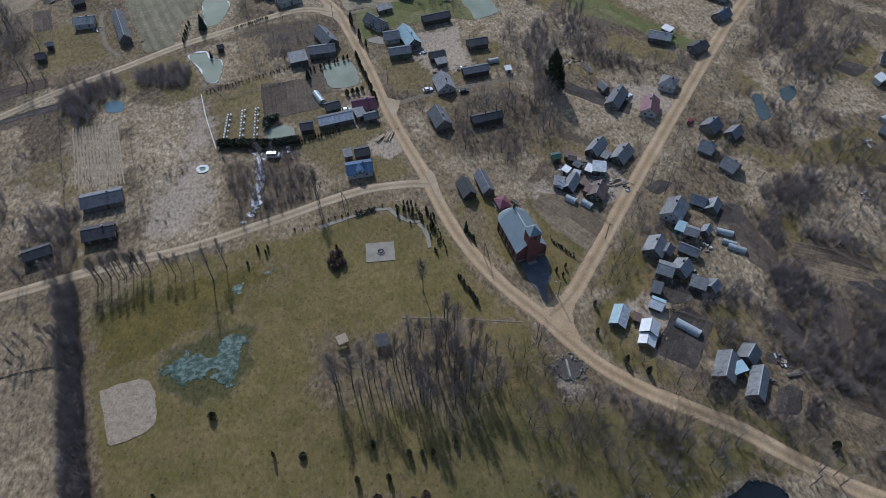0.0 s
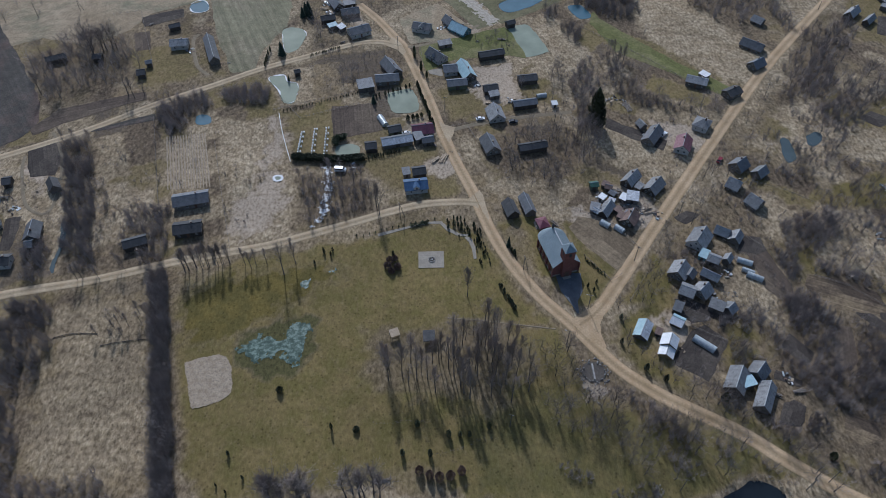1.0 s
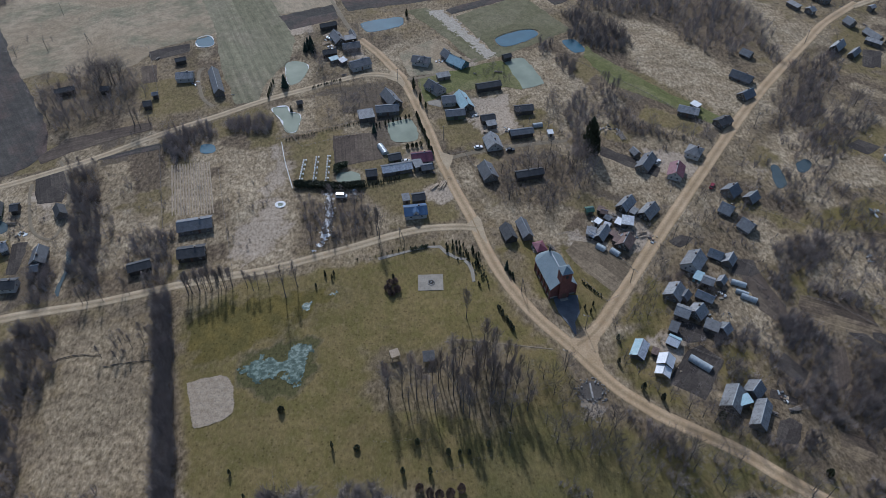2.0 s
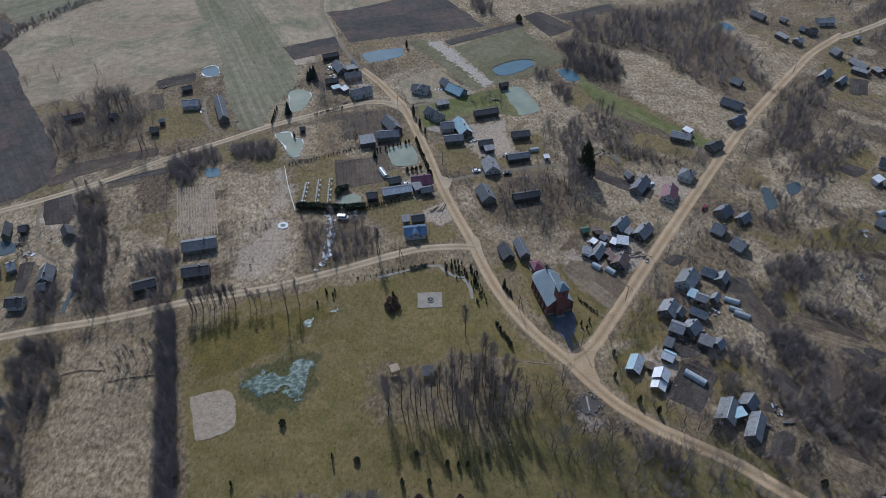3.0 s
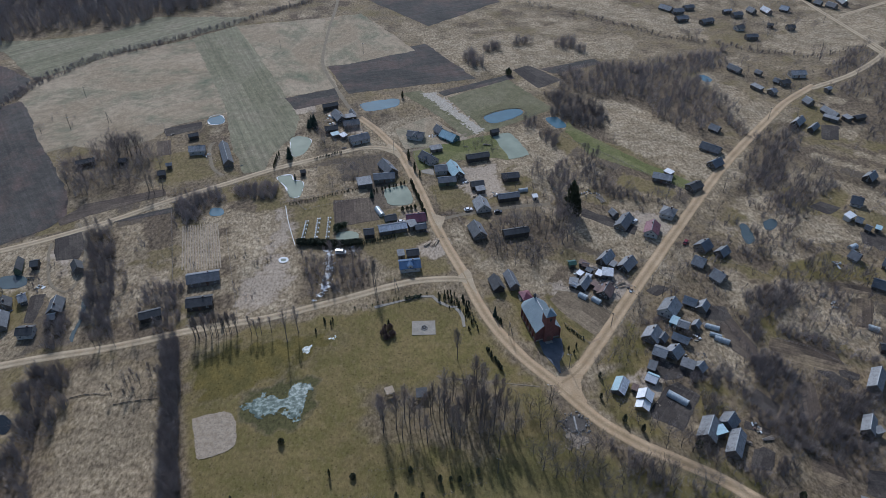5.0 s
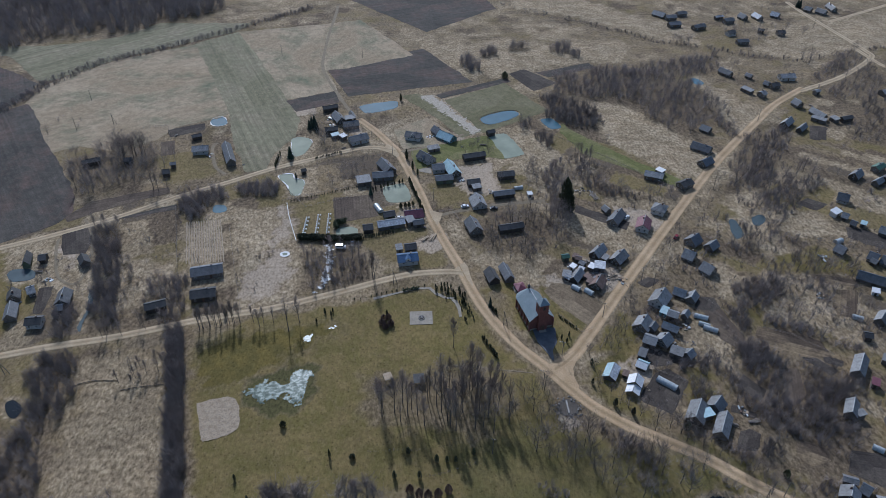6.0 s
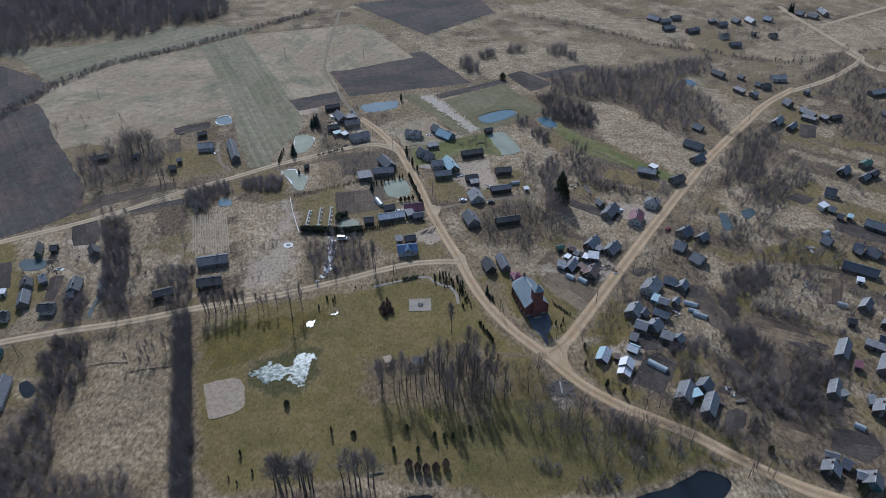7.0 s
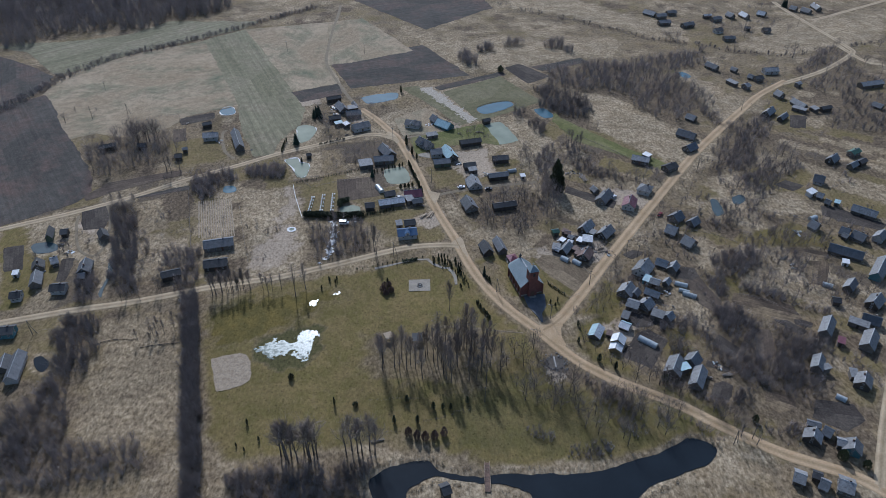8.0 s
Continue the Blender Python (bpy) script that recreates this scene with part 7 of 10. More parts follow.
lean_to(0.5, 69.1, 21.0, 4.0, 4.9, 3.5, 2.8, "slate", "wood", "weathered grey board shed with weathered grey asbestos roof")
house(2.4, 74.5, 9.0, 9.4, 8.2, 3, 2.6, "maroon", "brick", "pale brick house with maroon steel roof", chimney=1)
shed(4.7, 67.1, 12.1, 5.0, 4.7, 2.7, 1.3, "dark", "wood", "weathered grey board shed with dark grey roof")
shed(-21.5, 63.5, 7.4, 4.7, 5.5, 2.9, 1.5, "tar", "dark", "dark board shed with black tarred roof")
house(-0.9, 36.7, 7.0, 9.5, 7.4, 3.0, 2.0, "blue", "brick", "pale brick house with worn blue steel roof", dormer=-1)
shed(0.5, 45.7, 9.7, 5.4, 5.5, 2.9, 1.5, "tar", "dark", "dark board shed with black tarred roof")
lean_to(-5.1, 45.3, 10.8, 3.0, 3.7, 3.0, 2.4, "slate", "wood", "weathered grey board shed with weathered grey asbestos roof")
house(33.6, 62.8, -75.0, 10.0, 7.4, 2.5, 3.7, "dark", "wood", "weathered grey board house with dark grey roof")
shed(53.0, 60.9, 11.8, 12.8, 5.1, 3.0, 1.4, "tar", "dark", "dark board barn with black tarred roof", name="barn")
shed(39.2, 21.3, -75.8, 8.0, 5.5, 2.4, 2.8, "tar", "dark", "dark board barn with black tarred roof", name="barn")
shed(46.4, 23.4, -77.7, 10.1, 4.7, 2.6, 2.4, "dark", "wood", "weathered grey board barn with dark grey roof", name="barn")
house(93.8, 37.9, 48.5, 8.5, 5.7, 2.5, 2.9, "slate", "dark", "dark board house with weathered grey asbestos roof")
house(103.0, 33.1, 47.5, 9.0, 6.6, 2.1, 3.3, "slate", "dark", "dark board house with weathered grey asbestos roof")
lean_to(96.3, 33.0, -41.7, 2.5, 3.3, 2.7, 2.2, "slate", "wood", "weathered grey board shed with weathered grey asbestos roof")
shed(76.8, 34.7, 10.0, 3.1, 3.1, 2.7, 0.8, "green", "green", "moss green shed with green painted roof")
shed(83.1, 33.1, -23.2, 2.6, 3.1, 2.6, 0.8, "rust", "wood", "weathered grey board shed with rusty sheet roof")
lean_to(92.1, 26.5, -14.5, 4.8, 4.9, 3.2, 2.6, "silver", "wood", "weathered grey board shed with patchy silver zinc roof")
shed(79.6, 20.0, 54.8, 7.9, 4.7, 2.0, 2.4, "slate", "dark", "dark board shed with weathered grey asbestos roof")
lean_to(75.0, 20.9, -16.9, 3.7, 4.1, 2.7, 2.2, "slate", "wood", "weathered grey board shed with weathered grey asbestos roof")
house(88.5, 14.5, 58.5, 6.9, 6.6, 2.1, 3.3, "rust", "dark", "dark board house with rusty sheet roof")
lean_to(85.1, 15.7, -36.0, 2.5, 3.3, 2.7, 2.2, "rust", "wood", "weathered grey board shed with rusty sheet roof")
greenhouse(77.9, 12.5, -42.2, 4.1, 3)
greenhouse(83.4, 9.5, -46.8, 4.2, 3)
house(114.2, 1.7, 52.4, 9.2, 8.2, 2.5, 4.1, "slate", "brick", "pale brick house with weathered grey asbestos roof")
lean_to(113.8, -6.5, -34.0, 3.0, 4.1, 2.8, 2.2, "sky", "blue", "blue painted shed with pale blue steel roof")
shed(116.9, -9.2, -30.6, 4.1, 4.7, 2.9, 1.3, "slate", "wood", "weathered grey board shed with weathered grey asbestos roof")
shed(124.9, 5.8, -34.2, 5.3, 4.7, 2.0, 2.4, "slate", "wood", "weathered grey board shed with weathered grey asbestos roof")
shed(129.5, 2.5, 53.0, 5.2, 4.7, 2.0, 2.4, "slate", "wood", "weathered grey board shed with weathered grey asbestos roof")
shed(122.7, -8.8, 49.5, 3.4, 3.1, 2.2, 1.6, "slate", "wood", "weathered grey board shed with weathered grey asbestos roof")
greenhouse(129.7, -9.6, -26.0, 5.8, 2.7)
greenhouse(131.2, -17.4, -31.0, 6.2, 2.7)
greenhouse(129.5, -14.4, -29.0, 4.8, 2.2)
house(101.9, -14.5, 53.8, 7.0, 7.4, 2.3, 3.7, "slate", "wood", "weathered grey board house with weathered grey asbestos roof")
shed(105.7, -16.0, 51.4, 3.9, 3.9, 2.0, 1.6, "dark", "wood", "weathered grey board shed with dark grey roof")
shed(113.4, -17.0, -36.8, 6.5, 3.9, 2.3, 1.9, "slate", "wood", "weathered grey board shed with weathered grey asbestos roof")
shed(102.3, -24.6, -30.2, 5.0, 6.2, 2.9, 1.7, "slate", "wood", "weathered grey board shed with weathered grey asbestos roof")
house(108.3, -24.3, 42.6, 5.3, 6.6, 2.0, 3.2, "slate", "wood", "weathered grey board house with weathered grey asbestos roof")
lean_to(111.5, -31.9, -31.8, 5.1, 4.1, 3.1, 2.4, "slate", "wood", "weathered grey board shed with weathered grey asbestos roof")
shed(116.2, -32.9, 39.3, 3.6, 4.7, 2.0, 2.0, "slate", "wood", "weathered grey board shed with weathered grey asbestos roof")
lean_to(96.8, -32.2, -29.9, 2.9, 4.1, 3.1, 2.4, "dark", "dark", "dark board shed with dark grey roof")
shed(95.3, -37.9, -35.0, 3.9, 4.7, 2.0, 1.5, "sky", "dark", "dark board shed with pale blue steel roof", other='white')
shed(81.6, -41.4, 60.9, 7.3, 5.3, 2.0, 1.7, "sky", "wood", "weathered grey board shed with pale blue steel roof", other='silver')
house(89.9, -47.0, 62.8, 4.4, 5.8, 2.3, 2.3, "white", "yellow", "ochre painted house with bright galvanised roof", chimney=0)
shed(87.9, -51.2, 62.8, 3.4, 5.2, 1.8, 1.5, "white", "yellow", "lower ochre annexe with bright galvanised roof")
lean_to(87.2, -42.4, -29.0, 2.0, 2.6, 1.9, 1.6, "rust", "wood", "low board lean-to with rusty sheet roof")
greenhouse(102.8, -47.6, -43.0, 8.4, 3.3)
shed(109.2, -63.6, 58.4, 9.3, 7.0, 2.3, 3.5, "slate", "dark", "dark board barn with weathered grey asbestos roof", name="barn")
shed(118.0, -60.0, 46.1, 5.5, 6.2, 2.0, 3.0, "slate", "wood", "weathered grey board shed with weathered grey asbestos roof")
lean_to(112.6, -64.5, -77.2, 3.4, 4.1, 3.0, 2.6, "sky", "wood", "weathered grey board shed with pale blue steel roof")
shed(116.7, -70.2, 59.3, 10.4, 5.5, 2.4, 2.8, "slate", "wood", "weathered grey board barn with weathered grey asbestos roof", name="barn")
house(135.6, 74.7, -34.1, 6.8, 8.2, 3, 2.8, "slate", "brick", "pale brick house with weathered grey asbestos roof", hip=True)
house(122.8, 60.2, 66.4, 9.3, 7.4, 2.8, 3.2, "maroon", "brick", "pale brick house with maroon steel roof", other='maroon')
house(110.2, 67.2, 54.5, 11.4, 6.6, 2.3, 3.3, "dark", "wood", "weathered grey board house with dark grey roof")
shed(107.0, 75.8, -68.3, 4.1, 3.9, 2.0, 1.8, "slate", "wood", "weathered grey board shed with weathered grey asbestos roof")
house(142.6, 109.0, -24.6, 9.9, 6.6, 3.0, 1.8, "slate", "wood", "weathered grey board house with weathered grey asbestos roof")
lean_to(148.0, 114.4, -53.3, 4.5, 3.3, 2.8, 2.4, "white", "wood", "weathered grey board shed with bright galvanised roof")
house(157.6, 99.0, 28.9, 7.9, 6.6, 3.0, 1.8, "tar", "wood", "weathered grey board house with black tarred roof")
house(181.7, 140.8, -42.1, 11.6, 6.6, 2.0, 3.0, "dark", "wood", "weathered grey board house with dark grey roof")
house(178.3, 123.4, 33.0, 7.8, 6.6, 2.1, 3.3, "dark", "wood", "weathered grey board house with dark grey roof")
shed(193.2, 165.7, -49.6, 6.1, 5.5, 2.0, 2.4, "slate", "wood", "weathered grey board shed with weathered grey asbestos roof")
house(144.5, 45.7, 37.1, 6.2, 7.4, 2.1, 3.7, "dark", "wood", "weathered grey board house with dark grey roof")
shed(152.3, 40.8, 37.7, 5.9, 5.5, 2.0, 2.6, "slate", "wood", "weathered grey board shed with weathered grey asbestos roof")
house(138.5, 33.4, -40.9, 5.2, 7.4, 2.0, 3.6, "slate", "wood", "weathered grey board house with weathered grey asbestos roof")
house(144.0, 22.5, -54.3, 5.7, 7.4, 2.0, 3.6, "slate", "wood", "weathered grey board house with weathered grey asbestos roof")
house(269.5, 199.9, -71.7, 5.9, 5.7, 2.5, 2.9, "dark", "wood", "weathered grey board house with dark grey roof")
shed(276.4, 183.5, -71.8, 12.0, 4.7, 2.4, 2.4, "slate", "wood", "weathered grey board barn with weathered grey asbestos roof", name="barn")
lean_to(273.1, 175.9, -44.0, 9.0, 2.8, 3.0, 2.4, "slate", "wood", "weathered grey board shed with weathered grey asbestos roof")
lean_to(284.0, 176.0, -74.6, 5.3, 3.5, 3.0, 2.4, "slate", "wood", "weathered grey board shed with weathered grey asbestos roof")
shed(292.1, 176.3, 16.9, 8.2, 4.0, 2.9, 1.1, "tar", "dark", "dark board shed with black tarred roof")
house(249.5, 171.6, 43.7, 10.2, 5.7, 2.5, 2.9, "slate", "dark", "dark board house with weathered grey asbestos roof")
shed(256.1, 164.1, 42.5, 9.2, 4.0, 2.4, 2, "slate", "dark", "dark board shed with weathered grey asbestos roof")
house(282.3, 245.1, 2.5, 10.8, 7.1, 3.0, 1.9, "slate", "brick", "pale brick house with weathered grey asbestos roof")
house(266.5, 230.3, 12.4, 6.2, 5.7, 3.0, 1.5, "tar", "wood", "weathered grey board house with black tarred roof")
house(251.7, 216.4, 28.4, 4.1, 5.7, 3.0, 1.5, "slate", "wood", "weathered grey board house with weathered grey asbestos roof")
lean_to(243.9, 223.9, -63.9, 8.8, 3.5, 3.0, 2.4, "slate", "wood", "weathered grey board shed with weathered grey asbestos roof")
house(239.7, 255.0, -60.0, 10.2, 4.9, 2.5, 2.5, "dark", "wood", "weathered grey board house with dark grey roof")
shed(255.0, 248.3, -59.0, 4.6, 3.4, 2.3, 1.7, "slate", "wood", "weathered grey board shed with weathered grey asbestos roof")
shed(262.6, 233.9, -49.8, 3.9, 4.0, 2.0, 2.0, "slate", "wood", "weathered grey board shed with weathered grey asbestos roof")
shed(292.2, 218.5, 27.6, 4.2, 3.4, 3.0, 0.9, "slate", "wood", "weathered grey board shed with weathered grey asbestos roof")
house(275.2, 338.1, 16.4, 6.7, 6.4, 3.0, 1.7, "tar", "brick", "pale brick house with black tarred roof")
house(277.3, 317.6, 4.4, 9.3, 5.7, 3.0, 1.5, "dark", "wood", "weathered grey board house with dark grey roof")
house(253.1, 354.1, 21.8, 11.4, 6.4, 3.0, 1.7, "dark", "wood", "weathered grey board house with dark grey roof")
house(318.1, 336.7, -1.9, 5.9, 6.4, 3.0, 1.7, "tar", "wood", "weathered grey board house with black tarred roof")
shed(303.3, 342.0, -28.6, 4.5, 4.0, 3.0, 1.1, "tar", "dark", "dark board shed with black tarred roof")
shed(279.6, 378.1, 16.3, 7.6, 3.4, 3.0, 0.9, "silver", "wood", "weathered grey board shed with patchy silver zinc roof")
house(284.9, 368.9, 13.8, 8.7, 6.4, 3.0, 1.7, "dark", "wood", "weathered grey board house with dark grey roof")
house(301.3, 377.6, -70.1, 7.7, 5.7, 2.5, 2.9, "slate", "wood", "weathered grey board house with weathered grey asbestos roof")
house(314.5, 377.2, -76.4, 10.1, 5.7, 2.5, 2.9, "dark", "wood", "weathered grey board house with dark grey roof", other='silver')
house(332.9, 381.6, -45.6, 6.9, 6.4, 2.2, 3.2, "dark", "wood", "weathered grey board house with dark grey roof", other='silver')
house(236.1, 379.4, 5.6, 9.3, 6.4, 3.0, 1.7, "dark", "wood", "weathered grey board house with dark grey roof")
house(233.7, 361.0, 11.0, 10.4, 6.4, 3.0, 1.7, "dark", "wood", "weathered grey board house with dark grey roof")
house(228.4, 388.2, -50.6, 11.7, 6.4, 2.0, 3.2, "slate", "wood", "weathered grey board house with weathered grey asbestos roof")
house(248.9, 388.9, 14.3, 8.8, 5.7, 3.0, 1.5, "dark", "wood", "weathered grey board house with dark grey roof")
house(379.0, 388.6, -60.4, 8.7, 6.4, 2.2, 3.2, "dark", "wood", "weathered grey board house with dark grey roof")
house(393.4, 398.6, 89.2, 13.2, 5.7, 2.5, 2.9, "dark", "wood", "weathered grey board house with dark grey roof")
shed(369.9, 395.3, -55.0, 6.1, 5.3, 2.4, 2.6, "slate", "wood", "weathered grey board shed with weathered grey asbestos roof")
shed(346.3, 216.1, 13.1, 18.6, 6.7, 3.0, 1.8, "slate", "wood", "weathered grey board barn with weathered grey asbestos roof", name="barn")
shed(331.1, 179.1, -56.7, 6.4, 4.7, 2.0, 2.2, "slate", "wood", "weathered grey board shed with weathered grey asbestos roof")
house(260.7, 104.7, 39.1, 7.8, 5.7, 2.5, 2.9, "slate", "dark", "dark board house with weathered grey asbestos roof")
house(278.4, 112.6, 30.5, 7.9, 4.9, 3.0, 1.3, "green", "wood", "weathered grey board house with green painted roof")
shed(269.5, 97.1, 33.2, 6.8, 4.0, 2.4, 2, "slate", "wood", "weathered grey board shed with weathered grey asbestos roof")
shed(276.7, 100.5, 30.8, 6.4, 4.0, 3.0, 1.1, "tar", "dark", "dark board shed with black tarred roof")
house(240.5, 80.9, -32.9, 5.2, 7.1, 2.3, 3.5, "dark", "brick", "pale brick house with dark grey roof")
lean_to(229.6, 67.4, 30.4, 5.5, 3.5, 3.0, 2.4, "white", "plaster", "pale plastered shed with bright galvanised roof")
shed(233.1, 63.8, -43.3, 2.8, 4.0, 2.0, 2.0, "slate", "wood", "weathered grey board shed with weathered grey asbestos roof")
lean_to(238.9, 56.2, -38.9, 2.5, 2.8, 2.7, 2.2, "sky", "wood", "weathered grey board shed with pale blue steel roof")
shed(234.0, 56.7, -50.4, 2.5, 3.4, 2.1, 1.7, "dark", "wood", "weathered grey board shed with dark grey roof")
shed(248.8, 46.2, -41.1, 12.0, 5.3, 2.4, 2.6, "slate", "wood", "weathered grey board barn with weathered grey asbestos roof", name="barn")
house(215.3, 34.3, -57.6, 4.3, 5.7, 2.1, 2.9, "dark", "wood", "weathered grey board house with dark grey roof")
greenhouse(219.2, 43.2, 21.9, 4.3, 3.4)
house(228.1, 27.5, -44.5, 4.0, 5.7, 2.5, 2.9, "dark", "wood", "weathered grey board house with dark grey roof")
house(233.7, 23.5, -52.2, 6.0, 6.4, 2.2, 3.2, "dark", "wood", "weathered grey board house with dark grey roof")
shed(226.9, 24.2, -57.9, 2.5, 2.7, 2.4, 1.4, "slate", "wood", "weathered grey board shed with weathered grey asbestos roof")
shed(244.7, 23.3, 40.3, 6.9, 5.3, 2.6, 2.6, "slate", "brick", "pale brick shed with weathered grey asbestos roof")
shed(219.9, 10.7, -33.7, 15.2, 6.0, 2.2, 3.0, "dark", "wood", "weathered grey board barn with dark grey roof", name="barn")
lean_to(215.9, 2.9, -24.5, 2.9, 2.8, 2.4, 2, "white", "plaster", "pale plastered shed with bright galvanised roof")
shed(229.5, -3.5, 48.4, 17.7, 6.0, 2.6, 3.0, "slate", "blue", "blue painted barn with weathered grey asbestos roof", name="barn")
greenhouse(199.0, -13.3, -30.1, 4.3, 3.1)
shed(208.8, -15.0, 44.6, 7.4, 4.7, 2.2, 2.4, "slate", "wood", "weathered grey board shed with weathered grey asbestos roof")
shed(196.4, -25.7, -16.6, 2.9, 4.0, 2.7, 1.1, "tar", "dark", "dark board shed with black tarred roof")
house(213.7, -27.3, 41.0, 8.4, 6.4, 2.6, 3.2, "slate", "dark", "dark board house with weathered grey asbestos roof")
house(205.2, -39.5, -32.3, 6.8, 5.7, 2.3, 2.9, "dark", "wood", "weathered grey board house with dark grey roof")
shed(183.4, -43.1, 53.0, 11.1, 5.3, 2.8, 2.6, "slate", "wood", "weathered grey board barn with weathered grey asbestos roof", name="barn")
lean_to(198.7, -41.2, -37.0, 7.8, 3.5, 2.9, 2.4, "slate", "wood", "weathered grey board shed with weathered grey asbestos roof")
shed(197.3, -52.3, 50.2, 11.0, 6.0, 2.6, 3.0, "slate", "wood", "weathered grey board barn with weathered grey asbestos roof", name="barn")
lean_to(185.2, -52.0, -31.5, 2.5, 3.5, 2.9, 2.4, "maroon", "wood", "weathered grey board shed with maroon steel roof")
shed(168.8, -64.5, 55.8, 7.6, 4.7, 2.8, 2.4, "slate", "wood", "weathered grey board barn with weathered grey asbestos roof", name="barn")
lean_to(171.0, -66.9, -80.4, 2.5, 2.8, 2.9, 2.4, "slate", "wood", "weathered grey board shed with weathered grey asbestos roof")
house(182.2, -75.0, 54.9, 6.3, 6.4, 2.8, 3.2, "slate", "dark", "dark board house with weathered grey asbestos roof")
lean_to(180.6, -70.7, -15.2, 2.5, 4.2, 2.9, 2.4, "slate", "wood", "weathered grey board shed with weathered grey asbestos roof")
greenhouse(170.2, -81.9, -39.8, 3.8, 2.6)
house(149.2, -100.7, 54.5, 4.5, 6.4, 2.4, 3.2, "slate", "dark", "dark board house with weathered grey asbestos roof")
shed(152.2, -95.2, -24.1, 4.2, 2.7, 2.7, 0.7, "slate", "wood", "weathered grey board shed with weathered grey asbestos roof")
shed(156.1, -98.7, -46.6, 2.7, 4.7, 2.0, 2.4, "slate", "wood", "weathered grey board shed with weathered grey asbestos roof")
house(161.4, -106.1, 56.2, 5.0, 6.4, 2.4, 3.2, "slate", "blue", "blue painted house with weathered grey asbestos roof")
shed(158.3, -103.9, -23.7, 2.5, 4.0, 2.7, 1.1, "slate", "wood", "weathered grey board shed with weathered grey asbestos roof")
shed(136.3, -117.7, -30.7, 3.3, 6.0, 2.6, 1.6, "slate", "wood", "weathered grey board shed with weathered grey asbestos roof")
house(150.6, -121.8, -30.2, 4.4, 7.1, 3.0, 1.9, "slate", "wood", "weathered grey board house with weathered grey asbestos roof")
shed(143.8, -120.7, -37.6, 2.5, 5.3, 2.0, 2.2, "slate", "wood", "weathered grey board shed with weathered grey asbestos roof")
shed(143.0, -117.1, -30.6, 2.5, 3.4, 2.3, 0.9, "tar", "dark", "dark board shed with black tarred roof")
shed(-187.2, 43.5, -74.8, 8.5, 3.4, 2.6, 2.4, "tar", "green", "moss green shed with black tarred roof")
shed(-180.0, 44.8, 9.9, 3.0, 5.3, 2.8, 1.4, "tar", "dark", "dark board shed with black tarred roof")
house(-175.1, 19.7, 28.2, 2.8, 6.4, 3.0, 1.7, "slate", "wood", "weathered grey board house with weathered grey asbestos roof")
house(-181.9, 16.8, -70.5, 5.4, 5.7, 2.3, 2.9, "tar", "wood", "weathered grey board house with black tarred roof")
shed(-178.1, 5.4, -73.3, 9.3, 5.3, 2.4, 2.6, "dark", "wood", "weathered grey board barn with dark grey roof", name="barn")
house(-182.0, -6.3, 9.0, 4.1, 5.7, 3.0, 1.5, "tar", "brick", "pale brick house with black tarred roof")
house(-164.6, -1.5, 3.2, 6.2, 6.0, 3.0, 1.6, "tar", "brick", "pale brick house with black tarred roof")
house(-158.4, 14.3, -81.7, 8.7, 6.4, 2.2, 3.2, "dark", "wood", "weathered grey board house with dark grey roof")
shed(-157.2, 7.4, 11.2, 2.5, 4.7, 2.5, 1.3, "dark", "wood", "weathered grey board shed with dark grey roof")
lean_to(-190.0, 10.8, 9.0, 2.5, 2.8, 2.6, 2.2, "white", "plaster", "pale plastered shed with bright galvanised roof")
shed(-159.2, 41.9, -58.7, 6.5, 4.7, 2.4, 2.4, "tar", "wood", "weathered grey board shed with black tarred roof")
house(-175.5, -30.6, 6.4, 6.8, 6.4, 3.0, 1.7, "tar", "blue", "blue painted house with black tarred roof")
shed(-161.8, -52.6, -80.1, 15.5, 5.3, 2.6, 2.6, "dark", "brick", "pale brick barn with dark grey roof", name="barn")
shed(-167.4, -50.1, -76.2, 7.7, 4.0, 2.2, 2.0, "dark", "wood", "weathered grey board shed with dark grey roof")
house(-97.1, 31.0, 11.6, 14.1, 8.2, 3.0, 2.2, "dark", "wood", "weathered grey board house with dark grey roof")
house(-94.9, 14.1, 8.8, 10.6, 7.4, 3.0, 2.0, "tar", "dark", "dark board house with black tarred roof")
shed(-114.6, 6.8, 19.5, 8.6, 5.5, 3.0, 1.5, "tar", "dark", "dark board barn with black tarred roof", name="barn")
lean_to(82.3, 24.0, -31.0, 2.5, 3.3, 2.7, 2.2, "silver", "wood", "weathered grey board shed with patchy silver zinc roof")
shed(75.5, 19.6, -42.4, 2.5, 3.1, 2.0, 0.9, "silver", "wood", "weathered grey board shed with patchy silver zinc roof")
lean_to(88.3, 26.5, -36.6, 2.5, 3.3, 2.7, 2.2, "white", "wood", "weathered grey board shed with bright galvanised roof")
shed(88.7, 17.0, -54.5, 2.5, 3.5, 2.0, 1.1, "silver", "dark", "dark board shed with patchy silver zinc roof")
lean_to(82.0, 35.0, -34.9, 2.5, 2.5, 2.4, 2, "rust", "wood", "weathered grey board shed with rusty sheet roof")
shed(84.4, 29.7, -47.1, 2.5, 2.7, 2.0, 0.7, "dark", "wood", "weathered grey board shed with dark grey roof")
lean_to(84.5, 19.4, -50.4, 2.5, 2.5, 2.4, 2, "rust", "wood", "weathered grey board shed with rusty sheet roof")
lean_to(79.3, 27.3, -47.5, 2.5, 2.5, 2.3, 1.9, "white", "plaster", "pale plastered shed with bright galvanised roof")
house(51.6, 12.6, 15.5, 4.0, 5.6, 2.4, 1.8, "maroon", "wood", "maroon hip-roofed pavilion behind the church", hip=True, chimney=0, windows=False)
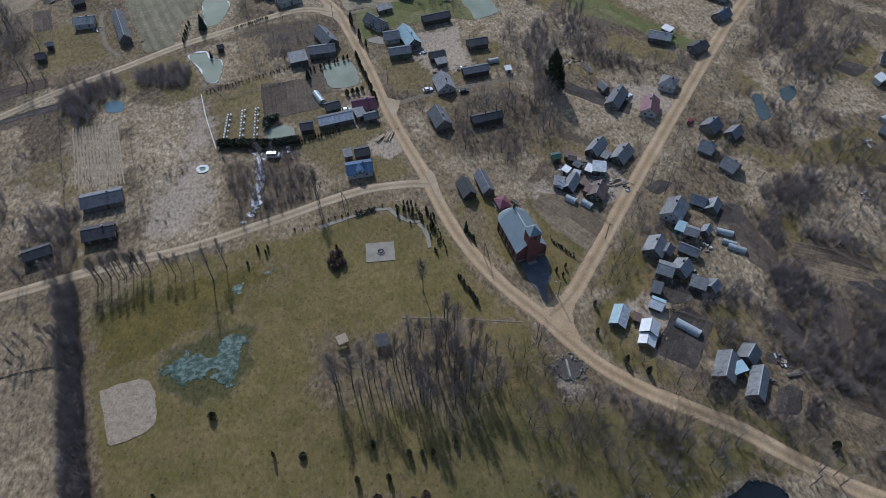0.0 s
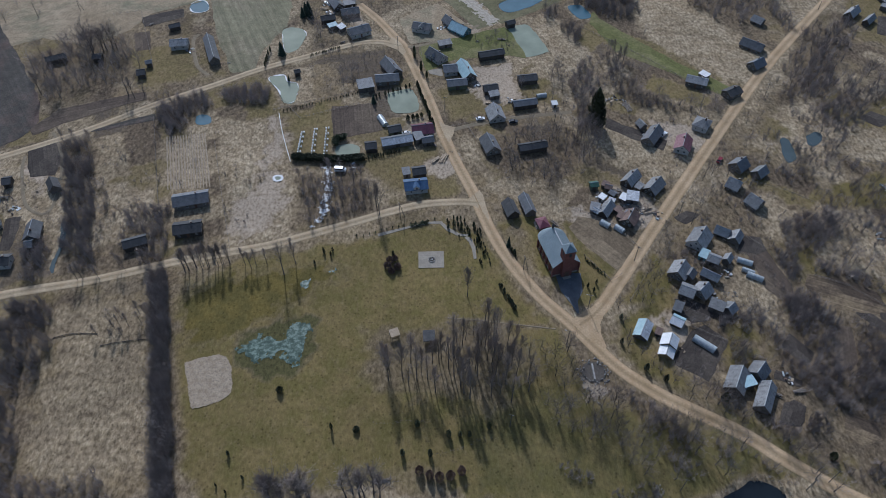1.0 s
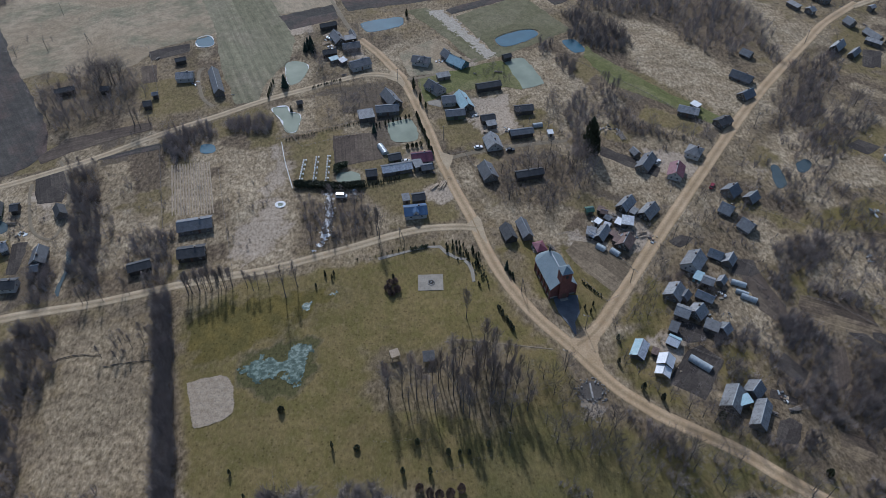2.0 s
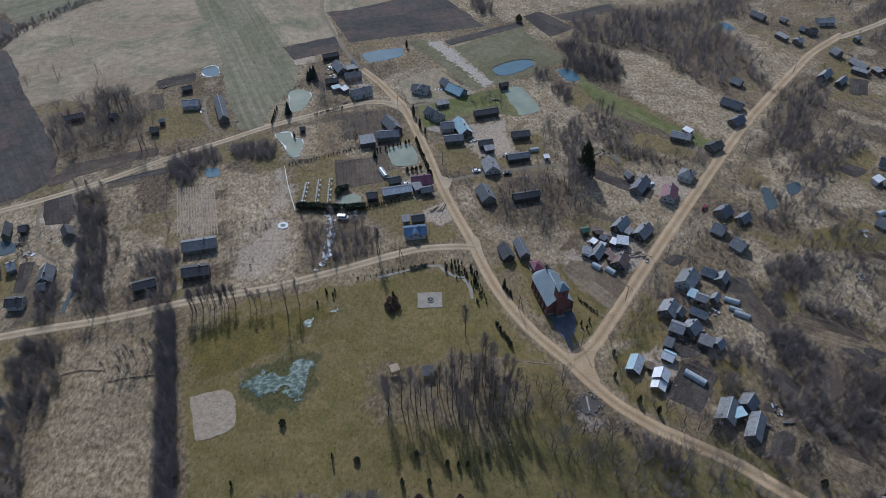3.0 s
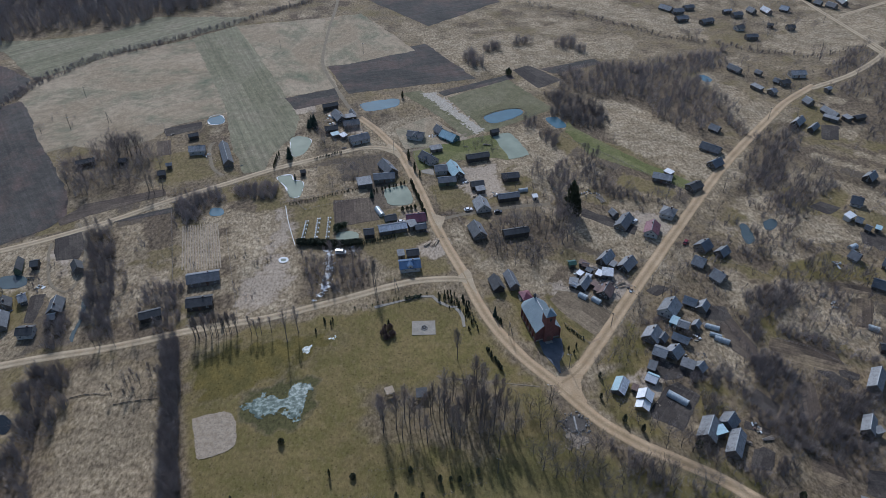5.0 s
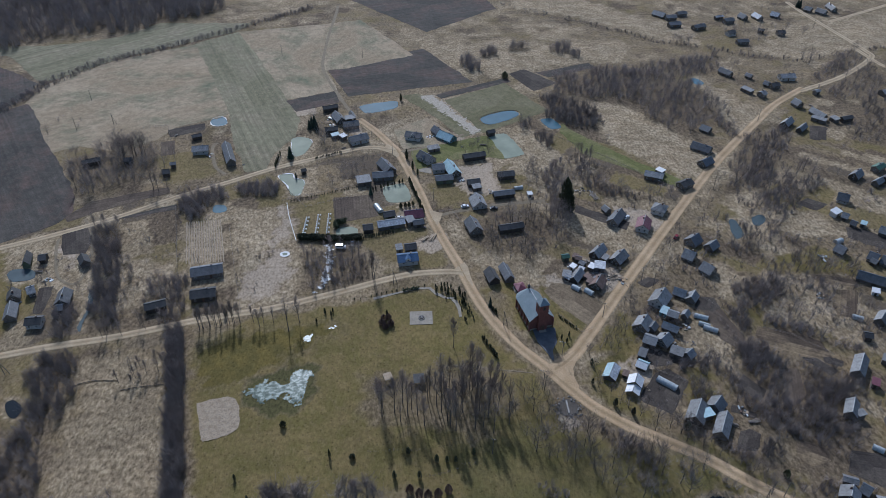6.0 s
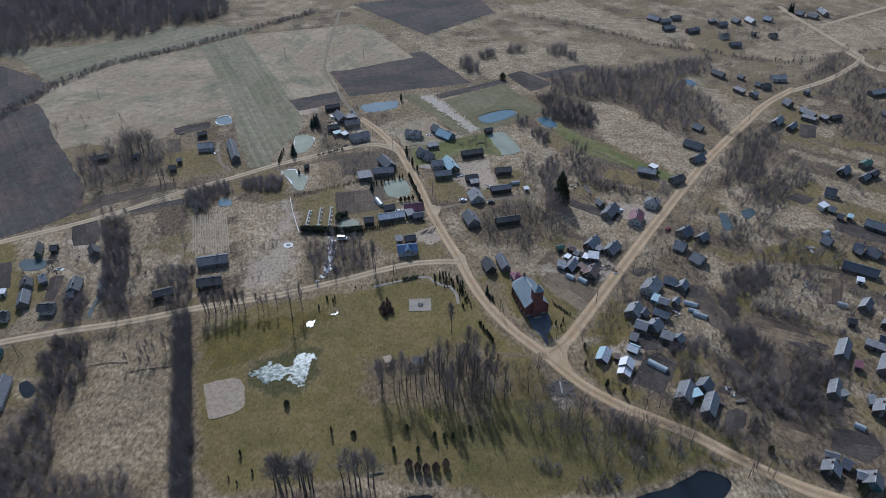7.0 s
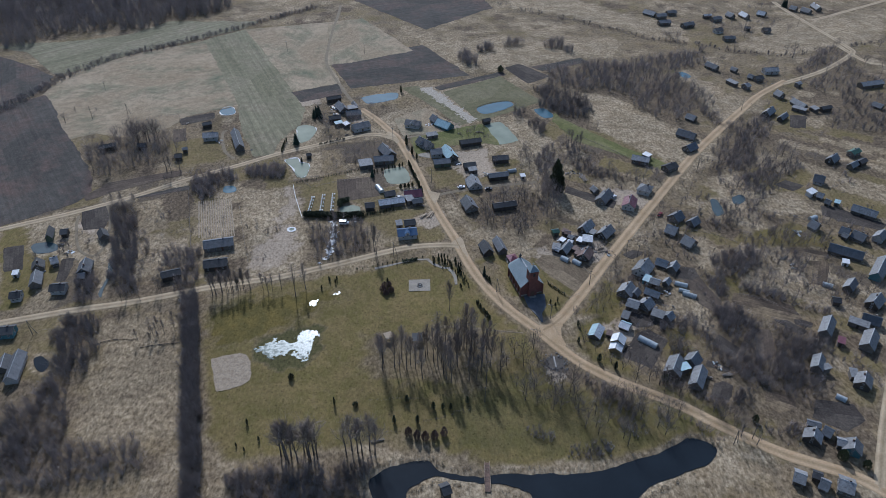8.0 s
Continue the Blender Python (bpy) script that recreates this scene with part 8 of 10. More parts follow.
shed(12.3, -117.6, 21.1, 2.5, 4.7, 3.0, 1.3, "tar", "dark", "dark board shed with black tarred roof")

# ---- the village: plants ----
scatter("tall", 46, 13, 20, "trees of the park grove", (-16.6, -52.1), (1.4, -51.8), (14.5, -43.5), (25.8, -38.4), (36.8, -48.4), (41.3, -62.6), (31.3, -69.4), (13.4, -66.4), (1.2, -63.5), (-13.1, -59.8), clear=2.0, wide=1.0)
scatter("birch", 6, 10, 14, "trees of the park grove", (10.2, -42.0), (21.3, -39.6), (29.3, -48.1), (18.2, -53.0), clear=3)
plant("tall", 18.5, -23.1, 17, group='trees of the park grove')
plant("birch", 14.3, -47.6, 12, group='trees of the park grove')
plant("tall", 24.5, -34.7, 15, group='trees of the park grove')
plant("tall", 25.4, -37.0, 15, group='trees of the park grove')
plant("tall", 28.3, -39.9, 15, group='trees of the park grove')
scatter("wide", 22, 6, 10, "trees between park and road", (37.7, -40.3), (54.6, -45.1), (57.0, -62.0), (71.8, -69.8), (85.3, -86.0), (61.9, -87.2), (42.5, -75.6), clear=3)
scatter("bush", 26, 2, 4, "bushes between park and road", (45.0, -43.3), (57.2, -49.2), (66.2, -67.2), (86.6, -81.7), (69.0, -89.6), (43.8, -80.1))
plant("tall", -44.7, -101.2, 20, group='tall trees by the river', wide=1.45)
plant("tall", -42.8, -100.3, 20, group='tall trees by the river', wide=1.45)
plant("tall", -43.5, -102.7, 20, group='tall trees by the river', wide=1.45)
plant("tall", -36.6, -100.5, 20, group='tall trees by the river', wide=1.45)
plant("tall", -34.7, -99.8, 20, group='tall trees by the river', wide=1.45)
plant("tall", -35.6, -102.2, 20, group='tall trees by the river', wide=1.45)
plant("tall", -21.0, -98.4, 19, group='tall trees by the river', wide=1.4)
plant("tall", -18.9, -99.4, 19, group='tall trees by the river', wide=1.4)
plant("tall", -14.6, -98.6, 19, group='tall trees by the river', wide=1.4)
plant("tall", -17.2, -100.5, 19, group='tall trees by the river', wide=1.4)
plant("tall", -46.6, -99.8, 17, group='tall trees by the river', wide=1.5)
plant("tall", -40.2, -102.6, 18, group='tall trees by the river', wide=1.5)
plant("tall", -33.2, -101.6, 17, group='tall trees by the river', wide=1.5)
plant("tall", -23.0, -99.8, 16, group='tall trees by the river', wide=1.5)
plant("tall", -12.6, -100.2, 17, group='tall trees by the river', wide=1.5)
plant("tall", -38.4, -98.6, 15, group='tall trees by the river', wide=1.5)
scatter("wide", 16, 6, 10, "trees along the lower road", (86.4, -61.2), (103.6, -72.2), (114.8, -85.4), (95.8, -89.6), (75.8, -78.0), clear=3)
copse("wide", 22, 4, 8, "leafless trees below the farm", (97.9, -50.8), (115.2, -46.0), (117.1, -79.6), (131.4, -92.0), (121.8, -100.6), (100.2, -82.3))
scatter("bush", 24, 2, 4, "bushes below the farm", (97.9, -50.8), (115.2, -46.0), (117.1, -79.6), (131.4, -92.0), (121.8, -100.6), (100.2, -82.3))
row("tall", 17, 11, 14, "trees along the lane", (-93.5, -7.5), (-73.7, -4.3), jitter=1.0)
plant("tall", -68.9, -4.5, 10, group='trees along the lane')
plant("tall", -66.1, -6.6, 10, group='trees along the lane')
plant("tall", -64.4, -5.3, 10, group='trees along the lane')
plant("tall", -60.2, -4.8, 10, group='trees along the lane')
plant("tall", -52.8, -10.3, 19, group='trees along the lane')
plant("tall", -48.8, -4.9, 15, group='trees along the lane')
plant("tall", -17.5, 24.6, 17, group='trees along the lane')
plant("tall", -16.4, 21.5, 17, group='trees along the lane')
row("tall", 10, 7, 11, "trees along the lane", (-136.5, -10.3), (-105.7, -4.4), jitter=3)
row("tall", 14, 6, 9, "trees along the lane", (-117.0, -34.3), (-99.1, -32.2), jitter=5)
copse("tall", 34, 6, 11, "leafless alders in a damp hollow", (-54.2, 45.6), (-25.3, 53.3), (-18.9, 32.6), (-23.6, 21.7), (-47.2, 15.1))
copse("wide", 34, 7, 13, "leafless trees round an old farm", (-205.4, 140.6), (-181.8, 162.6), (-160.5, 161.8), (-141.2, 125.9), (-164.3, 109.5), (-182.9, 102.0))
plant("wide", -172.6, 144.4, 15)
plant("wide", -168.8, 148.1, 15)
plant("wide", -164.6, 150.6, 15)
plant("wide", -145.1, 108.7, 15)
copse("tall", 12, 7, 12, "leafless trees between dry plots", (-172.4, 73.7), (-153.1, 75.3), (-141.9, 37.3), (-137.9, 7.0))
scatter("wide", 34, 5, 9, "trees of the old orchard", (32.8, 65.9), (65.5, 82.0), (81.5, 71.3), (74.9, 50.4), (61.4, 35.7), (45.3, 36.3), (32.8, 47.5), clear=3)
plant("wide", 56.9, 62.6, 13)
plant("wide", 52.4, 61.3, 13)
scatter("wide", 26, 3, 6, "garden trees", (104.0, 12.3), (99.4, -15.5), (87.9, -30.6), (79.5, -27.3), (90.3, -11.9), clear=2.5)
scatter("wide", 20, 3, 6, "garden trees", (74.9, -27.1), (76.5, -49.9), (94.2, -55.9), (87.9, -63.2), (74.3, -49.9), clear=3)
scatter("wide", 16, 3, 5, "garden trees", (31.1, 154.6), (52.2, 158.6), (53.9, 142.3), (33.2, 134.7), clear=3)
copse("wide", 14, 4, 8, "leafless fruit trees in gardens", (99.6, 116.8), (128.7, 92.8), (158.2, 97.2), (149.8, 81.4), (125.8, 82.3))
scatter("wide", 22, 6, 10, "trees on the river slope", (44.0, -74.6), (64.2, -63.2), (83.0, -81.9), (99.5, -93.5), (88.7, -100.8), (68.2, -98.8), (58.9, -91.9), (44.3, -88.7), clear=3)
thicket(30, 5, 9, "row of young bare birches on a far slope", (38.9, 284.2), (46.3, 294.0), (54.9, 283.6), (54.9, 271.4), (42.7, 271.8), ragged=1.0)
thicket(24, 5, 8, "row of young bare birches on a far slope", (56.8, 298.8), (60.6, 309.9), (73.8, 312.1), (72.8, 302.8), (63.4, 298.0), ragged=1.0)
thicket(16, 5, 8, "row of young bare birches on a far slope", (80.0, 311.2), (85.4, 317.2), (100.6, 317.7), (99.6, 312.6), (86.4, 310.9), ragged=1.0)
thicket(24, 5, 9, "row of young bare birches on a far slope", (113.7, 304.6), (120.3, 315.9), (131.2, 315.5), (130.8, 304.0), (121.5, 301.1), ragged=1.0)
thicket(12, 4, 7, "row of young bare birches on a far slope", (128.2, 296.2), (130.8, 304.0), (137.2, 298.5), (133.9, 287.2), ragged=1.0)
thicket(12, 4, 7, "clump of bare brush beside a pond", (72.4, 179.6), (74.2, 186.8), (80.8, 182.9), (79.6, 170.8), (75.2, 170.3), ragged=1.0)
thicket(26, 3, 6, "clump of bare brush in straw", (79.4, 162.0), (84.2, 170.4), (92.5, 158.2), (90.0, 148.5), (84.1, 148.8), ragged=1.0)
copse("wide", 16, 5, 9, "leafless trees on overgrown plots", (200.4, 106.0), (245.1, 126.4), (252.7, 104.1), (223.3, 78.4), (196.8, 79.4))
plant("wide", 233.7, 113.4, 10)
plant("wide", 190.6, 106.3, 10)
plant("wide", 127.9, -102.3, 9)
plant("wide", 123.6, -98.3, 9)
copse("wide", 26, 4, 8, "leafless trees on overgrown plots", (170.7, 29.1), (211.1, 38.1), (201.4, -0.8), (177.9, -32.9), (157.9, -24.4))
copse("bush", 55, 2, 4, "low bare bushes of the eastern plots", (150.2, 5.7), (206.3, 27.8), (236.7, 2.5), (215.7, -34.3), (169.6, -60.8), (146.2, -53.2))
copse("bush", 45, 2, 4, "low bare bushes of the eastern plots", (124.3, -38.3), (149.0, -46.4), (169.6, -60.8), (155.9, -84.6), (137.3, -75.2), (122.2, -59.0))
scatter("bush", 40, 2, 3.6, "roadside bushes", (117.2, 29.5), (180.0, 113.7), (184.4, 106.5), (147.4, 52.1), (120.3, 19.3))
scatter("bush", 30, 1.5, 3, "garden bushes", (105.1, -2.2), (139.4, -3.6), (136.7, -29.5), (110.4, -45.8), (101.5, -31.2))
copse("bush", 26, 1.5, 3, "low bare bushes of gardens", (180.4, -33.0), (222.5, -18.7), (196.4, -68.2), (169.0, -76.4))
copse("wide", 14, 4, 7, "leafless fruit trees in gardens", (212.2, 27.6), (239.3, 7.0), (218.0, -26.6), (191.9, -25.7))
copse("bush", 24, 2, 4, "low bare bushes of the dry meadow", (-190.8, 39.2), (-117.9, 40.5), (-106.0, 5.8), (-137.9, 0.2), (-169.8, 8.3))
scatter("bush", 24, 1.5, 3.5, "bushes of the dry meadow", (-158.1, 109.2), (-67.6, 79.5), (-58.1, 51.0), (-117.5, 48.9))
copse("bush", 14, 1.5, 3, "low bare bushes of the far meadow", (-240.4, 189.9), (-233.7, 238.4), (-203.5, 228.6), (-210.6, 167.1))
copse("wide", 12, 5, 8, "leafless fruit trees on farm plots", (-68.9, 191.0), (-25.8, 205.2), (-17.3, 166.9), (-57.9, 154.5))
copse("wide", 12, 4, 7, "leafless fruit trees on farm plots", (-55.2, 128.7), (-23.3, 143.3), (-16.0, 121.2), (-52.8, 105.2))
copse("wide", 18, 5, 9, "leafless trees among far houses", (214.0, 339.2), (343.1, 365.4), (339.9, 335.0), (273.6, 295.6), (206.1, 311.2))
copse("wide", 20, 6, 10, "leafless trees along a far lane", (306.1, 281.6), (408.9, 304.4), (355.8, 211.3), (305.2, 202.9), (299.4, 245.8))
copse("wide", 14, 4, 8, "leafless fruit trees in gardens", (48.2, 118.7), (74.8, 123.8), (83.7, 100.1), (51.4, 90.4))
plant("thuja", -61.6, -84.6, 3.8, group='evergreens on the park lawn')
plant("thuja", -55.9, -92.5, 3, group='evergreens on the park lawn')
plant("thuja", -63.8, -94.7, 2.6, group='evergreens on the park lawn', wide=0.8)
plant("thuja", -60.5, -96.8, 2.6, group='evergreens on the park lawn', wide=0.8)
plant("thuja", -29.3, -76.4, 5.2, group='evergreens on the park lawn', wide=0.7)
plant("shrub", -48.0, -62.0, 3, group='evergreens on the park lawn', wide=0.7)
plant("thuja", -1.0, -76.1, 4.4, group='evergreens on the park lawn', wide=1.3)
plant("thuja", -5.8, -86.2, 5, group='evergreens on the park lawn', wide=1.1)
plant("thuja", 3.1, -86.6, 5, group='evergreens on the park lawn', wide=1.1)
plant("shrub", -21.1, -77.3, 2.2, group='evergreens on the park lawn')
plant("thuja", 9.3, -80.2, 5.2, group='evergreens on the park lawn', wide=1.1)
plant("thuja", 13.0, -80.3, 4.2, group='evergreens on the park lawn', wide=1.1)
plant("thuja", 16.1, -80.4, 4.2, group='evergreens on the park lawn', wide=1.1)
plant("thuja", 22.7, -77.6, 4.4, group='evergreens on the park lawn', wide=1.2)
plant("russet", -0.4, -92.3, 4.6, group='dark shrubs above the river', wide=0.62)
plant("russet", 2.8, -93.9, 4.6, group='dark shrubs above the river', wide=0.62)
plant("russet", 5.9, -94.6, 4.6, group='dark shrubs above the river', wide=0.62)
plant("russet", 9.3, -94.2, 4.6, group='dark shrubs above the river', wide=0.62)
plant("russet", 12.9, -92.8, 4.6, group='dark shrubs above the river', wide=0.62)
row("bush", 18, 0.7, 1.1, "low brown hedge plants on the lawn", (5.0, -86.7), (17.4, -83.5))
row("bush", 10, 0.7, 1.1, "low brown hedge plants on the lawn", (16.7, -82.1), (25.5, -81.9))
row("bush", 22, 0.7, 1.2, "low brown hedge plants on the lawn", (-15.7, -75.0), (3.7, -74.9))
row("thuja", 14, 1.2, 1.8, "thujas along the garden path", (-26.7, 8.8), (7.8, 18.2), wide=1.3)
scatter("thuja", 26, 1.8, 3.8, "thujas along the garden path", (11.0, 15.8), (16.2, 18.7), (26.8, 11.5), (26.8, 5.0), (17.0, 7.2), (12.1, 10.6), wide=1.15, clear=0.8)
scatter("thuja", 18, 1.5, 3, "thujas along the garden path", (22.3, 5.2), (26.0, 7.9), (28.3, -1.0), (28.7, -7.9), (24.7, -10.0), wide=1.15, clear=0.8)
row("thuja", 10, 2.2, 3.6, "tall thujas beside the road", (31.2, -17.7), (36.2, -30.4), wide=1.4)
scatter("russet", 7, 2, 3.4, "russet shrubs on the lawn", (-12.1, -3.9), (-8.8, -3.1), (-7.7, -8.8), (-10.0, -11.3), (-12.5, -8.6))
plant("thuja", -10.2, -2.0, 4)
plant("spruce", 36.5, 1.8, 6)
row("thuja", 5, 2, 3, "thujas by the churchyard", (37.5, 0.3), (39.1, -3.9), wide=1.4)
row("thuja", 14, 1.2, 1.8, "thujas round the churchyard", (66.1, -5.9), (73.3, -14.5), wide=1.5)
plant("thuja", 65.2, -20.0, 3.2)
plant("thuja", 68.7, -18.5, 3.2)
plant("thuja", 67.1, -22.2, 3.2)
row("thuja", 15, 2, 2.8, "thujas behind the farm", (-24.9, 56.0), (-8.2, 61.3), wide=1.2)
row("thuja", 13, 3, 4.5, "thujas along the street", (-0.0, 113.5), (7.8, 77.6), wide=1.3)
row("thuja", 9, 2.5, 3.5, "thujas round the garden pond", (-21.7, 103.0), (-2.5, 111.3), wide=1.2)
row("shrub", 4, 2.5, 3, "clipped shrubs round the garden pond", (-5.2, 84.7), (2.9, 87.0), wide=0.6)
row("thuja", 26, 1.2, 1.8, "thujas along the plot", (-65.9, 92.7), (-27.5, 107.7), wide=1.3)
row("thuja", 18, 1.4, 2, "thujas along the lane", (-57.7, 140.1), (-41.7, 147.9), wide=1.3)
plant("thuja", -1.2, 137.9, 8, wide=0.9)
plant("thuja", 2.3, 125.3, 7, wide=0.9)
plant("thuja", 5.1, 119.2, 5)
plant("spruce", -72.1, 141.9, 8.5, wide=1.4)
plant("spruce", -65.8, 118.3, 4)
plant("thuja", 84.8, 79.6, 23, "tall dark evergreens", 0.95, "tall dense columnar evergreen standing in dry grass")
plant("thuja", 85.8, 78.2, 21, "tall dark evergreens", 0.95, "tall dense columnar evergreen standing in dry grass")
plant("thuja", 87.6, 76.0, 13, "tall dark evergreens", 1.0, "dense columnar evergreen beside a taller one")
plant("spruce", -64.8, 180.3, 6.5, wide=1.6)
plant("spruce", -62.1, 181.6, 6.5, wide=1.6)
plant("spruce", -63.9, 185.5, 6.5, wide=1.6)
plant("spruce", -60.0, 178.6, 6.5, wide=1.6)
plant("spruce", -62.3, 186.9, 6.5, wide=1.6)
plant("thuja", -78.9, 145.4, 4, wide=1.0)
plant("thuja", -79.5, 142.2, 4, wide=1.0)
plant("thuja", -79.6, 138.3, 4, wide=1.0)
plant("thuja", -79.8, 135.2, 4, wide=1.0)
plant("thuja", -79.8, 131.5, 4, wide=1.0)
plant("thuja", -41.3, -5.2, 3)
plant("thuja", -38.4, 1.5, 3)
plant("thuja", -34.7, 1.4, 3)
plant("thuja", -38.0, 0.5, 3.4)
plant("thuja", -35.2, -1.0, 3.4)
plant("thuja", -82.3, 0.8, 5, wide=1.2)
plant("shrub", 103.4, -69.8, 4, wide=0.65)
plant("thuja", 79.4, -57.4, 5, wide=1.2)
plant("thuja", 85.3, -61.9, 5, wide=1.2)
plant("thuja", 74.9, -35.4, 4, wide=1.1)
plant("thuja", 73.0, -46.0, 4, wide=1.1)
plant("shrub", 156.1, -109.6, 5, wide=0.65)
plant("shrub", 163.0, -113.5, 4, wide=0.65)
plant("shrub", 131.7, -91.5, 3.6, wide=0.65)
plant("thuja", -5.3, 221.1, 6)
plant("shrub", 72.3, 256.6, 5)
plant("bush", 125.1, 153.1, 6)
plant("spruce", -21.5, 98.5, 6, wide=1.2)
thicket(292, 4, 7, "dense belt of bare brush along a ditch", (-107.0, -0.1), (-101.6, -0.3), (-83.7, -69.7), (-67.6, -132.6), (-73.5, -132.4), (-89.7, -69.5), ragged=0.8, dense=2.4)
thicket(270, 3.5, 6.5, "dense bare thicket of young trees", (-156.6, -22.2), (-142.1, -20.8), (-131.8, -49.3), (-134.0, -64.8), (-127.4, -84.8), (-137.8, -92.1), (-145.6, -101.6), (-155.2, -105.9), (-162.7, -91.2), (-150.7, -67.2), (-147.0, -52.0))
thicket(168, 3, 5.5, "tangled bare brush in dry grass", (-160.1, -96.2), (-124.8, -88.8), (-96.2, -94.2), (-92.9, -103.6), (-113.3, -108.6), (-151.8, -112.7))
thicket(315, 3, 5, "tangled bare brush below the lawn", (-64.9, -105.9), (-33.3, -103.1), (-25.9, -113.2), (-30.4, -130.1), (-60.1, -128.9))
thicket(106, 2, 4, "brush of a damp hollow", (-53.2, 44.3), (-25.2, 52.0), (-20.2, 32.7), (-23.7, 22.9), (-47.3, 16.2))
thicket(145, 3, 6, "dark bare thicket by a small pond", (-132.0, 105.5), (-109.5, 111.9), (-100.1, 98.8), (-103.8, 92.1), (-117.4, 75.4))
thicket(126, 3, 5, "bare thicket along the lane", (-102.7, 111.6), (-79.2, 116.5), (-73.2, 97.8), (-93.1, 98.6))
thicket(129, 3.5, 6.5, "bare thicket between plots", (-171.8, 73.7), (-153.1, 75.3), (-140.0, 37.2), (-133.6, 5.1), (-146.5, 7.4), (-158.4, 50.5))
thicket(87, 3, 5, "bare brush round the old farm", (-208.3, 143.8), (-183.0, 166.1), (-160.5, 161.8), (-141.2, 125.9), (-165.3, 112.3), (-183.9, 104.7))
thicket(106, 3, 5, "bare brush by the barn", (-123.6, 34.6), (-105.0, 26.0), (-102.4, -7.8), (-107.1, -7.6), (-122.0, 6.4))
thicket(351, 3.5, 7, "broad bare wood on the slope", (109.5, 258.5), (136.9, 262.2), (153.6, 271.5), (175.0, 257.9), (188.7, 255.4), (213.2, 231.4), (219.6, 203.1), (215.1, 184.3), (216.1, 163.7), (207.6, 155.7), (200.3, 178.9), (182.5, 160.8), (158.6, 190.3), (155.6, 213.8), (138.9, 214.4), (125.8, 223.4), (104.3, 228.5))
thicket(169, 3.5, 7, "bare wood in a damp hollow", (93.7, 222.9), (117.7, 217.7), (121.9, 201.2), (131.8, 183.0), (117.8, 173.2), (102.1, 175.3), (91.0, 183.1))
copse("wide", 34, 6, 10, "leafless trees of the slope wood", (108.7, 253.7), (135.9, 257.5), (174.0, 254.1), (212.3, 228.8), (219.7, 201.4), (209.5, 160.4), (200.3, 178.9), (183.0, 162.2), (159.0, 191.9), (138.9, 214.4), (104.7, 231.1))
copse("wide", 14, 6, 9, "leafless trees of the damp hollow", (93.4, 221.2), (117.2, 215.2), (130.7, 183.0), (102.4, 176.7))
thicket(110, 2.5, 5, "dense roadside brush", (213.0, 160.3), (224.2, 170.6), (230.6, 156.2), (212.6, 118.3), (201.6, 85.2), (186.9, 75.5), (177.6, 86.1), (194.1, 125.0))
thicket(112, 2, 4, "grey scrub on an abandoned plot", (198.6, 107.1), (227.1, 117.7), (226.1, 100.4), (210.4, 74.6), (195.3, 74.2))
thicket(130, 2.5, 5, "dense dark brush by the brook", (148.4, 3.2), (155.0, 10.2), (163.1, 16.3), (168.8, 12.6), (177.2, 18.8), (178.5, 11.2), (171.1, 0.6), (164.2, -0.9), (156.9, -6.5), (149.0, -4.8))
thicket(112, 2.5, 5, "dark brush belt between plots", (124.2, -32.9), (129.8, -36.0), (138.0, -54.0), (149.0, -66.9), (160.5, -83.3), (157.7, -88.5), (141.8, -73.7), (130.7, -61.3), (122.2, -41.3), dense=0.8)
thicket(120, 2.5, 5, "bare scrub of the eastern slope", (161.4, -41.4), (182.7, -42.2), (160.5, -83.3), (152.3, -72.9), (154.3, -55.9), dense=0.8)
thicket(52, 2, 4, "bare brush between plots", (141.5, -27.6), (151.1, -28.6), (146.8, -39.5), (138.1, -37.7))
copse("wide", 12, 5, 8, "leafless trees by the brook", (154.4, 12.1), (175.5, 13.1), (170.4, -1.1), (151.8, -3.9))
copse("wide", 16, 4, 7, "leafless trees of the eastern slope", (141.8, -50.2), (179.0, -49.0), (159.9, -84.4), (143.4, -70.2))
copse("wide", 14, 4, 7, "leafless trees on abandoned plots", (181.9, 43.1), (211.4, 46.4), (196.6, 21.9), (178.4, 22.6))
copse("wide", 10, 4, 7, "leafless trees beside the road", (213.0, 160.3), (228.9, 156.2), (200.1, 85.2), (183.1, 88.5))
thicket(195, 3, 6, "bare brush below the far hamlet", (130.3, 267.4), (191.8, 275.3), (247.6, 298.2), (237.9, 260.3), (192.1, 248.3))
thicket(126, 2.5, 4.5, "bare brush above the gardens", (102.7, 140.5), (112.6, 146.7), (110.2, 109.3), (137.6, 86.1), (111.2, 90.8), (95.0, 109.9))
thicket(106, 3, 6, "bare brush behind the tall spruce", (81.8, 126.6), (94.4, 132.4), (98.0, 116.8), (85.4, 76.1), (73.8, 69.1))
thicket(97, 1.5, 3, "low brush of the old orchard", (34.6, 70.6), (65.5, 82.0), (80.1, 71.4), (74.9, 50.4), (60.1, 35.8), (35.3, 45.3))
thicket(185, 2.5, 5, "bare scrub on abandoned plots", (163.4, 51.5), (207.4, 94.3), (240.5, 110.3), (238.9, 94.2), (210.5, 73.9), (193.8, 50.4), (161.4, 29.8))
thicket(185, 1.5, 3.5, "bare scrub on abandoned plots", (150.5, 26.1), (189.8, 41.6), (226.0, 31.6), (213.2, -6.4), (174.1, -24.8), (158.2, -17.8), (154.2, -4.1))
thicket(146, 2, 4, "bare scrub on abandoned plots", (120.1, -31.9), (142.8, -26.1), (170.4, -32.3), (188.9, -48.9), (177.3, -69.1), (148.9, -63.1), (131.7, -53.4), dense=0.8)
